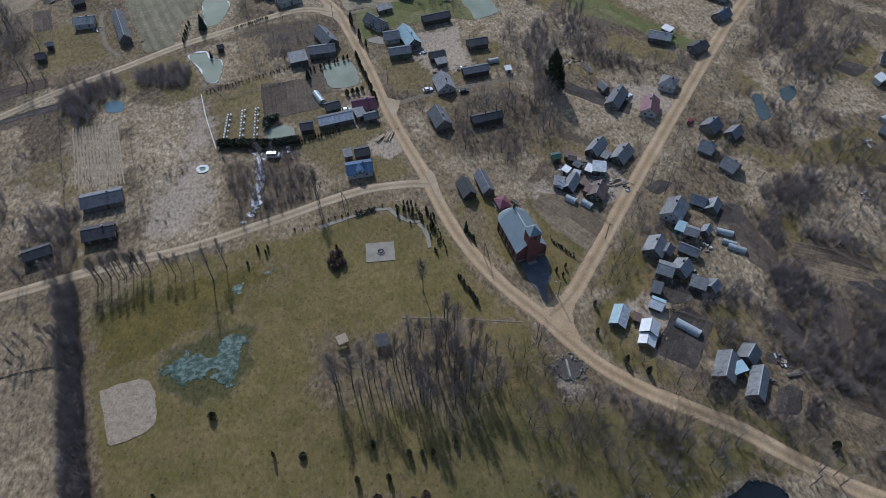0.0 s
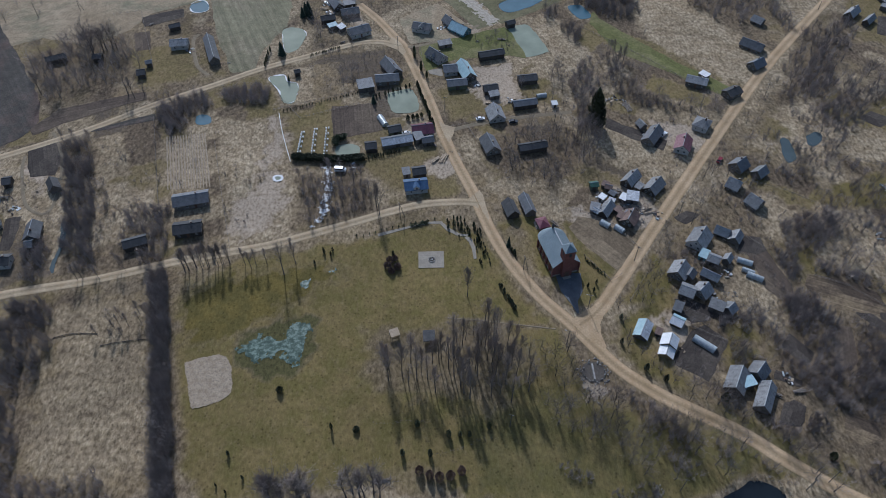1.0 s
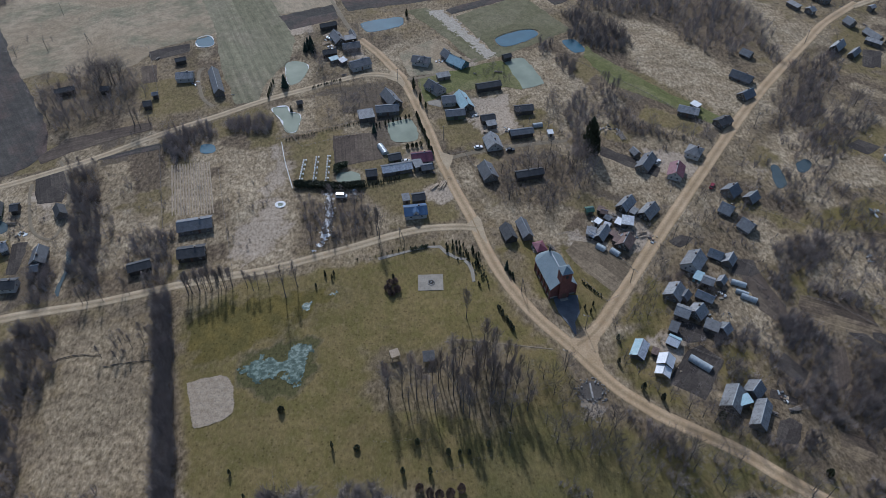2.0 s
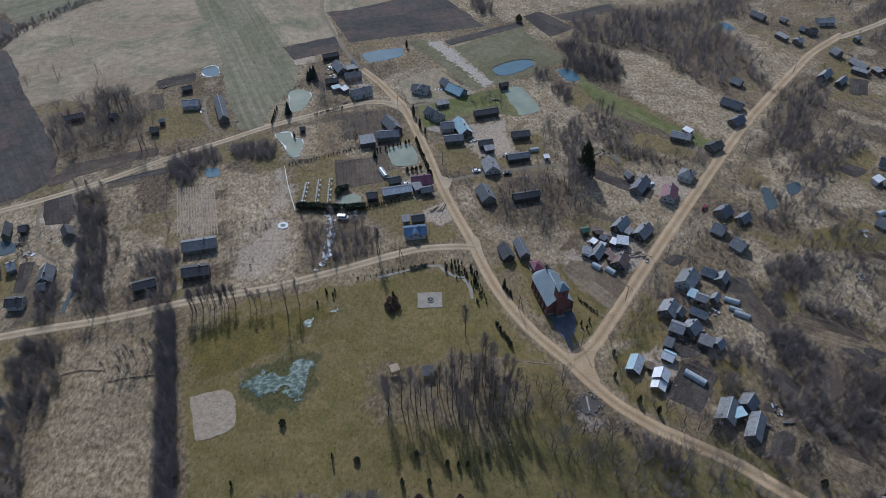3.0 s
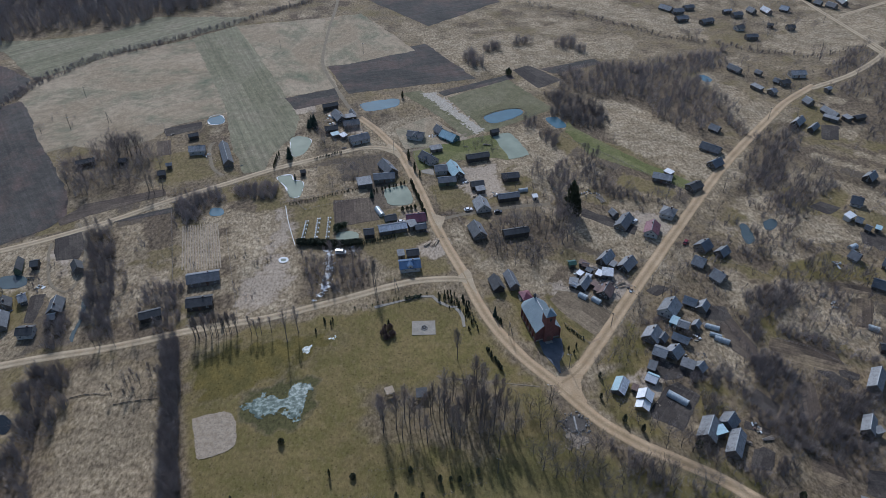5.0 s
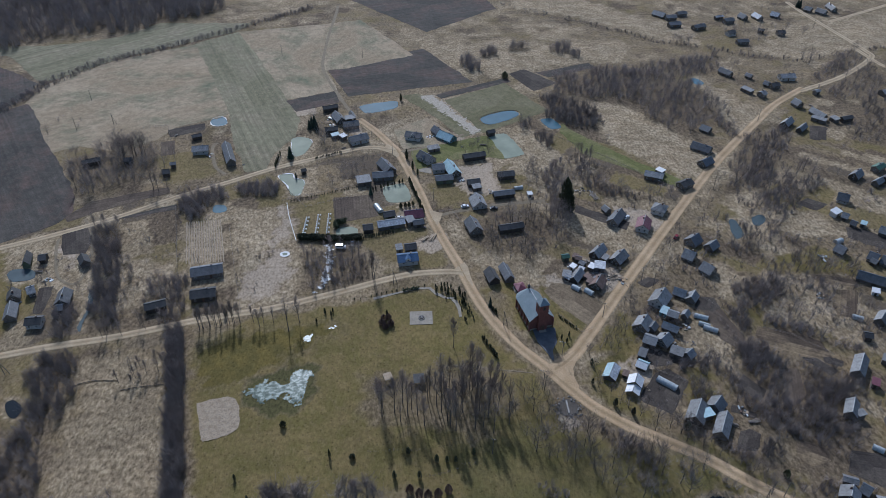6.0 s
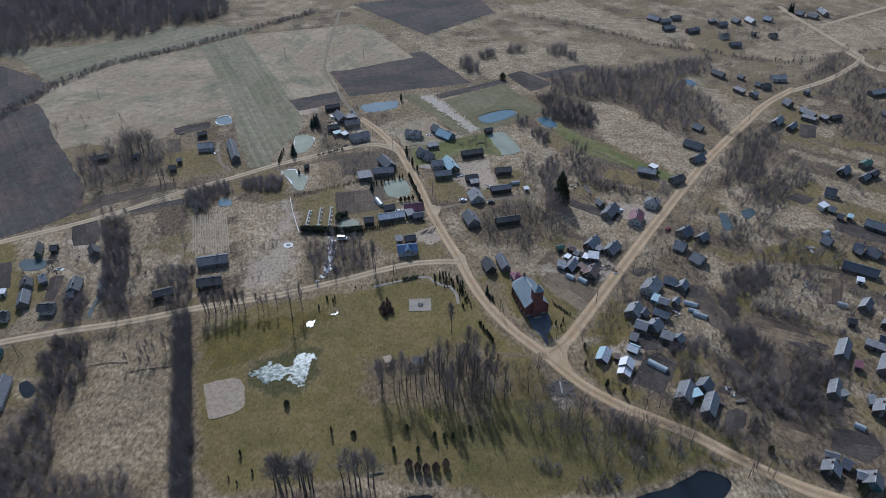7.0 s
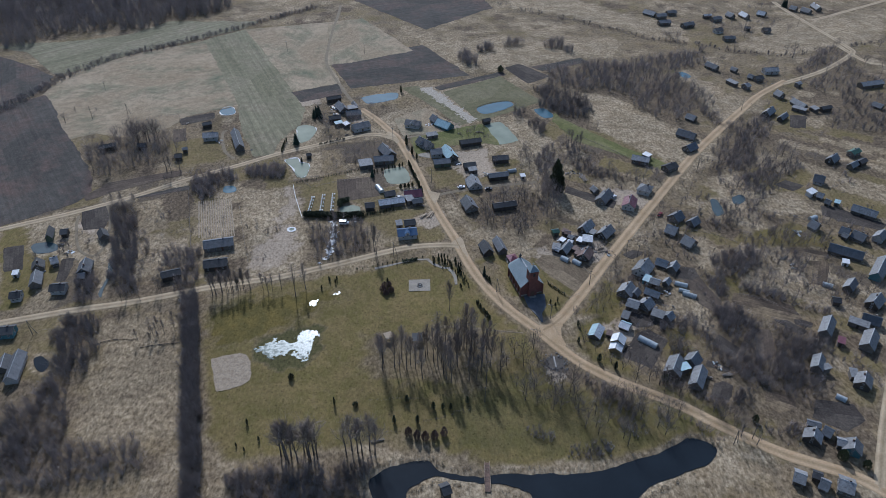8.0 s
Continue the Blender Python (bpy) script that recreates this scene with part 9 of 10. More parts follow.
thicket(112, 3, 6, "dark bare wood of the eastern edge", (322.8, 212.4), (350.1, 201.3), (326.9, 139.2), (304.4, 140.0), (282.3, 149.0), (270.8, 141.2))
thicket(156, 2.5, 5, "bare brush along the far lane", (299.4, 245.8), (369.5, 312.6), (365.6, 285.9), (357.1, 243.8), (361.7, 221.6), (324.4, 207.3), (299.3, 208.2))
thicket(145, 2.5, 5, "bare brush beside the straight road", (220.1, 147.1), (245.8, 171.9), (246.2, 154.5), (210.8, 105.6), (194.3, 99.3))
thicket(936, 9, 14, "leafless wood beyond the fields", (-440.7, 459.7), (-291.4, 514.7), (-195.1, 511.6), (-170.1, 423.9), (-244.8, 366.3), (-319.4, 354.0), (-319.5, 331.6), (-368.8, 317.3))
thicket(624, 2.0, 3.8, "overgrown ditch line across the fields", (-294.4, 184.8), (-289.8, 207.2), (-278.7, 236.5), (-267.8, 272.2), (-243.7, 304.1), (-196.7, 335.7), (-146.5, 378.4), (-90.2, 430.1), (-88.2, 421.2), (-144.8, 369.1), (-194.2, 326.0), (-239.8, 292.7), (-261.6, 256.2), (-272.1, 221.1), (-283.2, 193.2), (-286.7, 169.2), ragged=0.8, dense=1.5)
thicket(106, 1.2, 2.4, "overgrown ditch line across the fields", (88.0, 435.2), (128.0, 402.1), (174.2, 364.7), (211.2, 329.1), (246.2, 313.9), (243.9, 307.2), (208.8, 320.7), (172.1, 355.5), (126.2, 390.4), (86.9, 424.4), ragged=0.8, dense=1.5)
thicket(58, 1.5, 3, "brush along the brook", (145.3, -14.0), (141.4, 1.7), (144.6, 3.4), (148.8, -14.1), (152.1, -41.9), (148.8, -41.7))
thicket(48, 1.5, 2.6, "brush on the river bank", (57.4, -100.1), (70.8, -98.1), (73.5, -102.8), (58.3, -106.1))
thicket(82, 2.5, 5, "dense bare brush along a plot edge", (140.2, -29.6), (151.5, -33.1), (156.4, -44.8), (142.7, -53.0), (135.5, -44.0))
thicket(60, 2, 4, "dense bare brush along a plot edge", (132.1, -16.8), (150.5, -4.0), (151.4, -10.9), (143.6, -29.8), (137.8, -32.6))
thicket(67, 2, 4, "dense bare brush along a plot edge", (159.4, -9.5), (191.3, -31.6), (189.3, -35.1), (157.2, -14.4))
thicket(105, 2.5, 5, "dense bare brush below the plots", (132.8, -50.8), (161.5, -59.0), (158.5, -73.1), (131.8, -73.3), dense=0.8)
thicket(45, 2, 4, "dense bare brush along a plot edge", (113.5, -33.1), (124.9, -36.5), (120.1, -43.4), (110.0, -40.2))
row("bush", 26, 1.5, 3, "bushes along a ditch", (178.1, 63.2), (174.8, 22.4), jitter=2)
row("bush", 22, 1.2, 2.5, "hedge bushes between gardens", (186.6, 54.0), (225.5, 37.2), jitter=1.5)
row("bush", 22, 1.2, 2.5, "hedge bushes between gardens", (136.6, -11.7), (142.5, -33.6), jitter=1.5)
scatter("bush", 26, 1.5, 3.2, "bushes of house gardens", (89.8, -25.6), (108.1, -2.2), (118.6, -7.7), (117.5, -32.6), (102.3, -37.8))
scatter("wide", 14, 3.5, 6, "garden trees", (116.4, 31.0), (132.8, 49.4), (140.9, 36.2), (129.1, 16.8), (115.2, 13.6), clear=3)
scatter("bush", 20, 1.2, 2.6, "bushes of house gardens", (79.6, 26.4), (104.5, 31.4), (105.1, 13.9), (85.8, 7.4))
scatter("bush", 18, 1.2, 2.6, "bushes of house gardens", (260.3, 225.2), (279.4, 199.1), (265.0, 161.8), (243.7, 169.8))
scatter("wide", 12, 3, 5.5, "garden trees", (-11.6, 210.3), (-32.4, 180.4), (-53.8, 147.0), (-55.9, 134.6), (-30.2, 139.8), clear=4)
thicket(150, 0.6, 1.3, "pale dry reeds along the river bank", (-16.6, -112.4), (-11.9, -105.6), (-4.9, -102.7), (6.4, -101.7), (13.4, -106.5), (7.3, -107.5), (-4.8, -108.2), (-12.2, -111.9), material=REED, category="reeds", ragged=1.0)
thicket(130, 0.6, 1.3, "pale dry reeds along the river bank", (13.4, -107.3), (27.5, -108.3), (64.0, -108.7), (87.1, -102.8), (87.6, -104.8), (63.4, -111.5), (27.2, -111.1), (15.3, -109.7), material=REED, category="reeds", ragged=1.0)
thicket(110, 0.6, 1.3, "pale dry reeds along the river bank", (88.0, -103.3), (103.0, -95.7), (111.2, -97.1), (116.2, -103.7), (108.7, -110.9), (92.2, -116.8), (93.9, -114.6), (108.4, -107.8), (107.9, -100.3), (102.3, -99.3), material=REED, category="reeds", ragged=1.0)
thicket(120, 0.6, 1.3, "pale dry reeds along the river bank", (-2.3, -119.0), (4.2, -113.2), (10.2, -111.1), (24.9, -114.7), (38.4, -117.5), (43.2, -124.6), (39.7, -122.3), (28.6, -117.1), (11.1, -113.5), (4.1, -116.1), (-0.7, -122.9), material=REED, category="reeds", ragged=1.0)
thicket(60, 0.6, 1.3, "pale dry reeds along the river bank", (92.7, -115.0), (78.7, -122.1), (80.2, -123.9), (94.0, -117.3), material=REED, category="reeds", ragged=1.0)
thicket(78, 1.5, 3, "overgrown ditch line beside the far lane", (246.2, 313.9), (273.6, 295.6), (316.1, 282.5), (357.2, 298.0), (414.3, 313.8), (410.4, 307.0), (353.3, 290.2), (312.7, 275.1), (270.7, 287.9), (243.4, 305.9), ragged=0.8, dense=1.5)
plant("spruce", 365.9, 408.2, 9, wide=1.3)
plant("spruce", 367.3, 406.4, 9, wide=1.3)
copse("wide", 22, 3, 6, "leafless fruit trees of the far hamlet", (232.0, 402.1), (361.3, 406.6), (334.9, 335.1), (276.5, 315.7), (246.7, 338.1))
copse("wide", 16, 3, 6, "leafless fruit trees of the near hamlet", (250.1, 277.2), (300.7, 269.3), (299.4, 245.8), (261.6, 209.5), (240.3, 220.5))
thicket(90, 2.5, 4.5, "young bare thicket on the damp bank", (-26.9, -106.2), (-15.0, -103.0), (-12.7, -111.4), (-16.2, -118.4), (-25.9, -118.1))
scatter("bush", 10, 1.5, 3, "bushes by the far farm", (-58.2, 157.0), (-52.6, 170.5), (-43.6, 143.5), (-50.9, 133.2))
scatter("wide", 8, 3, 5.5, "garden trees", (-45.9, 131.2), (-13.9, 142.3), (-10.1, 109.4), (-37.6, 105.0), clear=4)
row("bush", 16, 1, 2, "hedge bushes by the far farm", (-51.6, 140.6), (-30.6, 146.2), jitter=1)

# ---- the village: small things ----
paved_square(5.0, -4.3, 0.0, 10.2, 8.6)
shelter(-9.0, -40.5, 20.0, 3.4, 3.2, FRESH_WOOD, "open park shelter with a pale board roof")
shelter(3.5, -42.3, 3.0, 4.4, 4.6, ROOFS["tar"], "open park shelter with a black roof")
utility_pole(41.2, -10.7, 20, 8.2, brace=True, lamp=False)
utility_pole(63.5, -30.3, 70, 8.6, brace=False, lamp=True)
utility_pole(86.0, -7.4, 70, 8.6, brace=False, lamp=False)
utility_pole(53.2, -45.8, 70, 8.6, brace=False, lamp=True)
utility_pole(-7.6, 19.6, 20, 8.2, brace=True, lamp=False)
utility_pole(-194.8, 191.2, 20, 8.2, brace=True, lamp=False)
utility_pole(-222.8, 229.3, 70, 8.6, brace=False, lamp=False)
utility_pole(-216.5, 184.5, 70, 8.6, brace=False, lamp=False)
utility_pole(-36.1, 299.9, 70, 8.6, brace=False, lamp=False)
utility_pole(-100.8, 307.8, 70, 8.6, brace=False, lamp=False)
utility_pole(-164.7, -31.0, 20, 8.2, brace=True, lamp=False)
utility_pole(119.6, -101.5, 20, 8.2, brace=True, lamp=False)
utility_pole(127.5, -99.3, 70, 8.6, brace=False, lamp=False)
utility_pole(29.6, -77.5, 70, 8.6, brace=False, lamp=False)
utility_pole(352.8, 349.5, 70, 8.6, brace=False, lamp=False)
utility_pole(233.3, 178.7, 70, 8.6, brace=False, lamp=False)
utility_pole(109.9, 16.6, 70, 8.6, brace=False, lamp=False)
utility_pole(173.7, 96.7, 70, 8.6, brace=False, lamp=False)
utility_pole(13.5, 90.8, 70, 8.6, brace=False, lamp=False)
utility_pole(-10.0, 144.7, 70, 8.6, brace=False, lamp=False)
utility_pole(80.4, -100.5, 70, 8.6, brace=False, lamp=False)
utility_pole(114.2, 11.9, 70, 8.6, brace=False, lamp=False)
beehive(-54.8, 76.1, 0)
beehive(-53.7, 76.4, 0, 0.75)
beehive(-54.9, 74.4, 7)
beehive(-54.9, 72.6, 14)
beehive(-53.8, 72.9, 6, 0.75)
beehive(-55.0, 70.8, 21)
beehive(-55.0, 69.1, 28)
beehive(-53.9, 69.4, 12, 0.75)
beehive(-55.1, 67.3, 5)
beehive(-55.1, 65.6, 12)
beehive(-54.0, 65.9, 18, 0.75)
beehive(-55.2, 63.8, 19)
beehive(-55.2, 62.0, 26)
beehive(-54.1, 62.3, 24, 0.75)
beehive(-55.3, 60.3, 3)
beehive(-48.9, 78.2, 0)
beehive(-47.8, 78.5, 0, 0.75)
beehive(-48.9, 76.2, 7)
beehive(-48.9, 74.2, 14)
beehive(-47.8, 74.5, 6, 0.75)
beehive(-48.9, 72.2, 21)
beehive(-48.9, 70.2, 28)
beehive(-47.8, 70.5, 12, 0.75)
beehive(-48.8, 68.2, 5)
beehive(-48.8, 66.2, 12)
beehive(-47.7, 66.5, 18, 0.75)
beehive(-48.8, 64.2, 19)
beehive(-48.8, 62.2, 26)
beehive(-47.7, 62.5, 24, 0.75)
beehive(-48.8, 60.2, 3)
beehive(-43.4, 78.9, 0)
beehive(-42.3, 79.2, 0, 0.75)
beehive(-43.3, 76.8, 7)
beehive(-43.3, 74.7, 14)
beehive(-42.2, 75.0, 6, 0.75)
beehive(-43.2, 72.6, 21)
beehive(-43.2, 70.5, 28)
beehive(-42.1, 70.8, 12, 0.75)
beehive(-43.1, 68.4, 5)
beehive(-43.1, 66.3, 12)
beehive(-42.0, 66.6, 18, 0.75)
beehive(-43.0, 64.2, 19)
beehive(-43.0, 62.1, 26)
beehive(-41.9, 62.4, 24, 0.75)
beehive(-42.9, 60.0, 3)
vehicle(-34.7, 49.2, -5, "white", "white van parked beside a dark hedge", 5.2, 1.95, 2.2, "van")
vehicle(30.6, 83.8, 10, "white", "white car parked on a yard")
vehicle(46.2, 81.2, 5, "dark", "dark car parked behind a house")
vehicle(116.4, 69.5, 40, "white", "white car parked between two houses")
vehicle(137.5, 50.7, 55, "red", "dark red car on the sandy road")
vehicle(-9.8, 74.3, 5, "white", "white van on a farm yard", 5.0, 1.9, 2.0, "van")
vehicle(-5.1, 74.1, 8, "silver", "silver car on a farm yard")
hedge("clipped dark green hedge along the hive lawn", 3.2, 2.4, (-56.3, 58.1), (-47.8, 57.3), (-36.6, 56.0), (-25.5, 56.9))
hedge("clipped dark green hedge round the pond", 2.6, 2.6, (-38.5, 66.7), (-37.7, 70.5), (-34.3, 71.3))
hedge("low dark hedge along the garden path", 1.4, 1.0, (-2.5, 14.1), (3.4, 15.8))
fence("grey wooden plot fence with two rails", (-70.6, 94.0), (-28.2, 108.8))
fence("grey wooden garden fence", (66.4, -4.2), (74.7, -17.1), (80.1, -14.1))
fence("grey wooden fence round the plot", (59.6, 20.5), (66.0, 22.6), (81.0, 12.8), (90.2, -2.4))
fence("weathered fence along the lane", (16.1, 78.8), (38.7, 84.0), (69.5, 88.6))
fence("weathered fence between meadows", (-76.6, 4.7), (-86.4, 39.3), (-94.9, 70.7))
fence("weathered fence along the street", (37.1, 65.7), (28.5, 66.0), (24.0, 78.5))
fence("grey fence beside a drive", (1.8, 148.9), (3.9, 126.5))
fence("grey fence of the garden plot", (119.6, -28.9), (127.7, -35.1), (140.2, -29.6))
sheet("marsh_water", WATER["marsh"], "shallow green flood water standing in the grass", "water", 0.05, 7, (-66.7, -41.2), (-57.4, -38.8), (-50.8, -39.7), (-47.3, -32.8), (-39.9, -35.9), (-39.8, -40.6), (-43.0, -50.1), (-45.8, -52.5), (-50.8, -47.2), (-58.7, -50.5), (-65.0, -46.6))
sheet("marsh_water", WATER["marsh"], "small puddle standing in the grass", "water", 0.05, 3, (-46.4, -15.1), (-44.0, -13.2), (-41.5, -13.0), (-42.8, -16.1), (-44.7, -17.6))
sheet("marsh_water", WATER["marsh"], "small puddle standing in the grass", "water", 0.05, 3, (-35.2, -9.4), (-33.1, -6.5), (-31.9, -7.2), (-33.3, -9.8))
sheet("snow", SNOW, "strip of old snow lying in a ditch", "snow", 0.08, 2, (-41.5, 50.6), (-40.3, 50.4), (-38.6, 38.4), (-38.9, 31.3), (-39.8, 23.5), (-41.0, 18.4), (-41.9, 18.2), (-41.0, 23.8), (-40.2, 31.4), (-39.9, 38.4), rough=-0.3)
sheet("snow", SNOW, "last snow beside the lane", "snow", 0.08, 2, (-46.1, 16.2), (-42.8, 16.4), (-42.7, 14.9), (-45.9, 14.3))
rim("rim of old snow round a sunken pit", (-64.4, 46.0), (-63.4, 47.1), (-60.9, 46.9), (-60.1, 44.9), (-61.3, 43.4), (-63.7, 43.7), full=0.75)
low_wall("white painted low wall beside the hive lawn", (-67.6, 91.7), (-64.1, 76.8), (-58.0, 56.3))
# The tower's cast shadow is part of this slab's colour and pointed outline.
slab_of("forecourt", SHADED_ASPHALT, "smooth asphalt church forecourt with the tower's shadow in its colour and outline", "forecourt", (53.4, -12.4), (63.6, -13.2), (62.9, -22.1), (60.3, -26.6), (59.9, -32.2), (59.2, -32.5), (58.0, -28.9), (54.6, -21.7))
slab_of("yard", CONCRETE, "pale slabs behind the church", "yard", (48.3, 14.8), (50.1, 17.0), (53.1, 14.6), (51.3, 10.6), (49.0, 11.0))
slab_of("garden_path", CONCRETE, "pale winding garden path", "path", (-17.0, 10.3), (-3.0, 14.5), (4.1, 16.5), (9.8, 16.6), (12.7, 12.8), (17.1, 9.3), (20.8, 8.8), (20.0, 7.8), (16.5, 7.9), (11.6, 11.4), (9.0, 15.2), (4.1, 15.4), (-3.0, 13.4), (-16.4, 8.8))
slab_of("garden_path", CONCRETE, "pale winding garden path", "path", (20.0, 7.8), (21.9, 6.2), (23.1, 1.6), (23.2, -4.3), (22.0, -4.6), (21.6, 0.9), (20.6, 4.5), (19.0, 7.1))
slab_of("drive", CONCRETE, "pale concrete house drive", "drive", (5.9, 125.2), (13.1, 127.3), (13.5, 120.0), (12.2, 120.1), (6.5, 122.7))
footbridge(27.7, -105.9, 27.0, -117.9)
cellar_ruin(60.9, -57.7)
sheet("rubble_ground", DRY_PLOT, "pale rubble and dead grass below the ruin", "rubble", 0.07, 5, (56.6, -58.3), (59.3, -60.9), (64.4, -61.1), (64.7, -64.8), (60.7, -69.4), (56.9, -68.1), (55.7, -63.2))
heap("rubble", "scattered pale rubble below the ruin", "rubble", 59.0, -64.5, 6.0, 0.15, 60, 0.45, STONE, 6)
heap("stone_heap", "small heap of pale stones on the bank", "stones", 73.6, -100.2, 1.8, 0.6, 30, 0.6, CONCRETE, 8)
heap("junk_heap", "pale heap of scrap beside the hedge", "scrap", -28.3, 49.0, 2.5, 0.8, 30, 0.6, CONCRETE, 9)
timber_stack(11.8, 55.9, 70, 6, 3, 0.7, "pale sawn timber lying on the yard", FRESH_WOOD, 14)
timber_stack(8.1, 55.2, 42, 5, 2, 0.7, "pale sawn timber lying on the yard", FRESH_WOOD, 14)
timber_stack(-53.2, 198.2, 42, 5, 3, 0.7, "stacked boards beside a barn", FRESH_WOOD, 14)
timber_stack(-53.4, 188.1, 10, 4, 2, 0.7, "stacked boards beside a barn", FRESH_WOOD, 14)
timber_stack(86.2, 31.1, 156, 6, 4, 0.7, "weathered boards heaped between sheds", PLANK, 14)
timber_stack(79.2, 29.7, 103, 4, 3, 0.7, "weathered boards heaped between sheds", PLANK, 14)
timber_stack(76.7, 24.9, 71, 4, 3, 0.7, "weathered boards heaped between sheds", PLANK, 14)
timber_stack(97.7, 20.2, 24, 5, 3, 0.7, "firewood heaped behind a house", FRESH_WOOD, 14)
timber_stack(35.5, 96.4, 177, 3, 2, 0.7, "firewood beside a barn", FRESH_WOOD, 14)
timber_stack(-37.5, 165.5, 54, 5, 2, 0.7, "timber on a farm yard", FRESH_WOOD, 14)
timber_stack(103.6, 91.1, 98, 7, 3, 0.7, "weathered boards lying on a plot", PLANK, 14)
timber_stack(150.2, -36.0, 43, 5, 3, 0.7, "weathered boards lying on a plot", PLANK, 14)
timber_stack(-11.7, -94.4, 5, 5, 0.6, 0.7, "fallen trunk beside the ditch", PLANK, 4)
sheet("road_junction", GRAVEL, "broad sandy gravel junction", "road", 0.075, 0, (20.1, 27.9), (26.9, 35.0), (28.3, 31.6), (30.1, 15.1), (27.5, 20.9), (23.6, 25.8))
sheet("road_junction", SANDY, "broad sandy gravel junction", "road", 0.075, 0, (56.2, -35.9), (62.6, -31.2), (67.7, -28.4), (71.6, -27.6), (69.6, -32.6), (66.9, -37.2), (66.4, -42.0), (67.6, -47.6), (66.6, -48.6), (63.8, -46.2), (58.6, -41.1))
sheet("road_junction", GRAVEL, "broad sandy gravel junction", "road", 0.075, 0, (-13.6, 157.6), (-8.0, 151.3), (-5.3, 144.5), (-7.2, 139.4), (-10.6, 144.8), (-16.8, 148.9))
sheet("road_junction", GRAVEL, "broad sandy gravel junction", "road", 0.075, 0, (10.3, 83.6), (13.2, 80.4), (18.1, 78.2), (17.3, 74.2), (14.7, 66.6), (11.5, 75.4))
tilled_rows("low furrows of a harvested plot", 15, (-118.9, 75.5), (-100.4, 77.7), (-90.8, 40.3), (-110.2, 39.4))
tilled_rows("dark raised garden rows", 9, (133.3, 1.6), (140.0, -0.8), (134.3, -7.5), (129.1, -4.6))
tilled_rows("dark garden furrows", 8, (97.0, -26.8), (102.9, -26.4), (113.7, -34.6), (109.5, -36.5))
sheet("dry_plot", DRY_PLOT, "bleached dry plot with a rounded edge", "plot", 0.06, 0, (-83.5, -49.6), (-78.1, -47.7), (-71.4, -46.4), (-68.7, -47.5), (-66.5, -51.0), (-64.9, -58.6), (-65.0, -62.2), (-66.9, -64.5), (-71.8, -66.6), (-76.9, -67.8), (-77.7, -66.9))
sheet("stubble_strip", BLEACHED, "bleached stubble strip between green fields", "stubble", 0.05, 6, (7.5, 227.6), (18.1, 229.0), (47.6, 171.0), (41.1, 167.5), rough=0.12)
rim("rim of old snow round the pond", (-76.7, 121.1), (-69.1, 123.8), (-66.2, 118.3), (-61.1, 115.8), (-60.3, 106.6), (-62.0, 100.1), (-67.1, 101.4), (-70.4, 110.4), full=0.3)
rim("rim of old snow round the pond", (-132.4, 195.7), (-128.7, 200.3), (-123.7, 199.3), (-120.5, 190.6), (-124.0, 187.0), (-130.0, 188.0), full=0.4)
rim("rim of old snow round the pond", (-74.8, 166.9), (-69.2, 169.5), (-62.5, 165.7), (-61.1, 159.4), (-64.1, 149.4), (-68.5, 144.3), (-71.8, 147.1), (-74.0, 158.5))
rim("rim of old snow round the pond", (-37.9, 65.7), (-34.1, 67.9), (-29.5, 67.8), (-27.0, 64.8), (-27.8, 59.3), (-33.9, 58.1), (-37.2, 60.1))
fence("weathered fence between gardens", (148.9, 35.9), (160.4, 30.5), (172.4, 20.9))
fence("weathered fence between gardens", (196.8, 51.4), (210.3, 44.2), (225.1, 36.3))
fence("weathered fence between gardens", (133.0, 5.6), (141.1, -3.5), (143.7, -15.2), (144.3, -29.2))
fence("weathered fence along the sandy road", (89.0, -8.2), (105.1, 13.9), (126.3, 41.8))
fence("weathered fence along the sandy road", (80.4, -26.8), (92.6, -10.0), (105.2, 4.9))
fence("grey fence of a house plot", (93.9, -36.0), (100.5, -40.0), (111.7, -46.4))
fence("grey fence of a house plot", (244.5, 188.6), (252.4, 173.2), (263.3, 158.4))
fence("weathered fence between plots", (88.6, 168.6), (120.9, 134.0), (154.1, 93.3))
fence("weathered fence between plots", (154.8, -17.2), (165.5, -22.4), (177.9, -34.9))
fence("grey fence round a garden", (-69.8, 106.2), (-56.9, 87.3), (-28.1, 98.1))
fence("grey fence round a garden", (-174.0, 185.8), (-159.1, 188.9), (-140.3, 137.8))
fence("weathered fence between meadows", (-127.8, 90.0), (-114.6, 41.8), (-103.1, 0.7))
heap("rubble_heap", "low heap of pale stones and rubble in a yard", "heap", 91.3, 25.9, 1.25, 0.5, 7, 0.55, STONE, 301)
heap("firewood_heap", "loose heap of split firewood in a yard", "heap", 95.9, 28.9, 1.50, 0.5, 8, 0.55, FRESH_WOOD, 302)
timber_stack(88.7, 32.0, 141, 4.3, 1.3, 0.7, "weathered stack of boards and firewood in a yard", PLANK, 10)
heap("firewood_heap", "loose heap of split firewood in a yard", "heap", 100.4, 25.6, 2.00, 0.5, 6, 0.55, FRESH_WOOD, 304)
heap("rubble_heap", "low heap of pale stones and rubble in a yard", "heap", 84.1, 23.1, 1.00, 0.5, 7, 0.55, STONE, 305)
timber_stack(90.3, 18.3, 102, 3.7, 1.3, 0.7, "weathered stack of boards and firewood in a yard", PLANK, 10)
heap("rubble_heap", "low heap of pale stones and rubble in a yard", "heap", 94.5, 14.4, 1.50, 0.5, 9, 0.55, STONE, 307)
heap("firewood_heap", "loose heap of split firewood in a yard", "heap", 103.5, 25.5, 1.75, 0.5, 6, 0.55, FRESH_WOOD, 308)
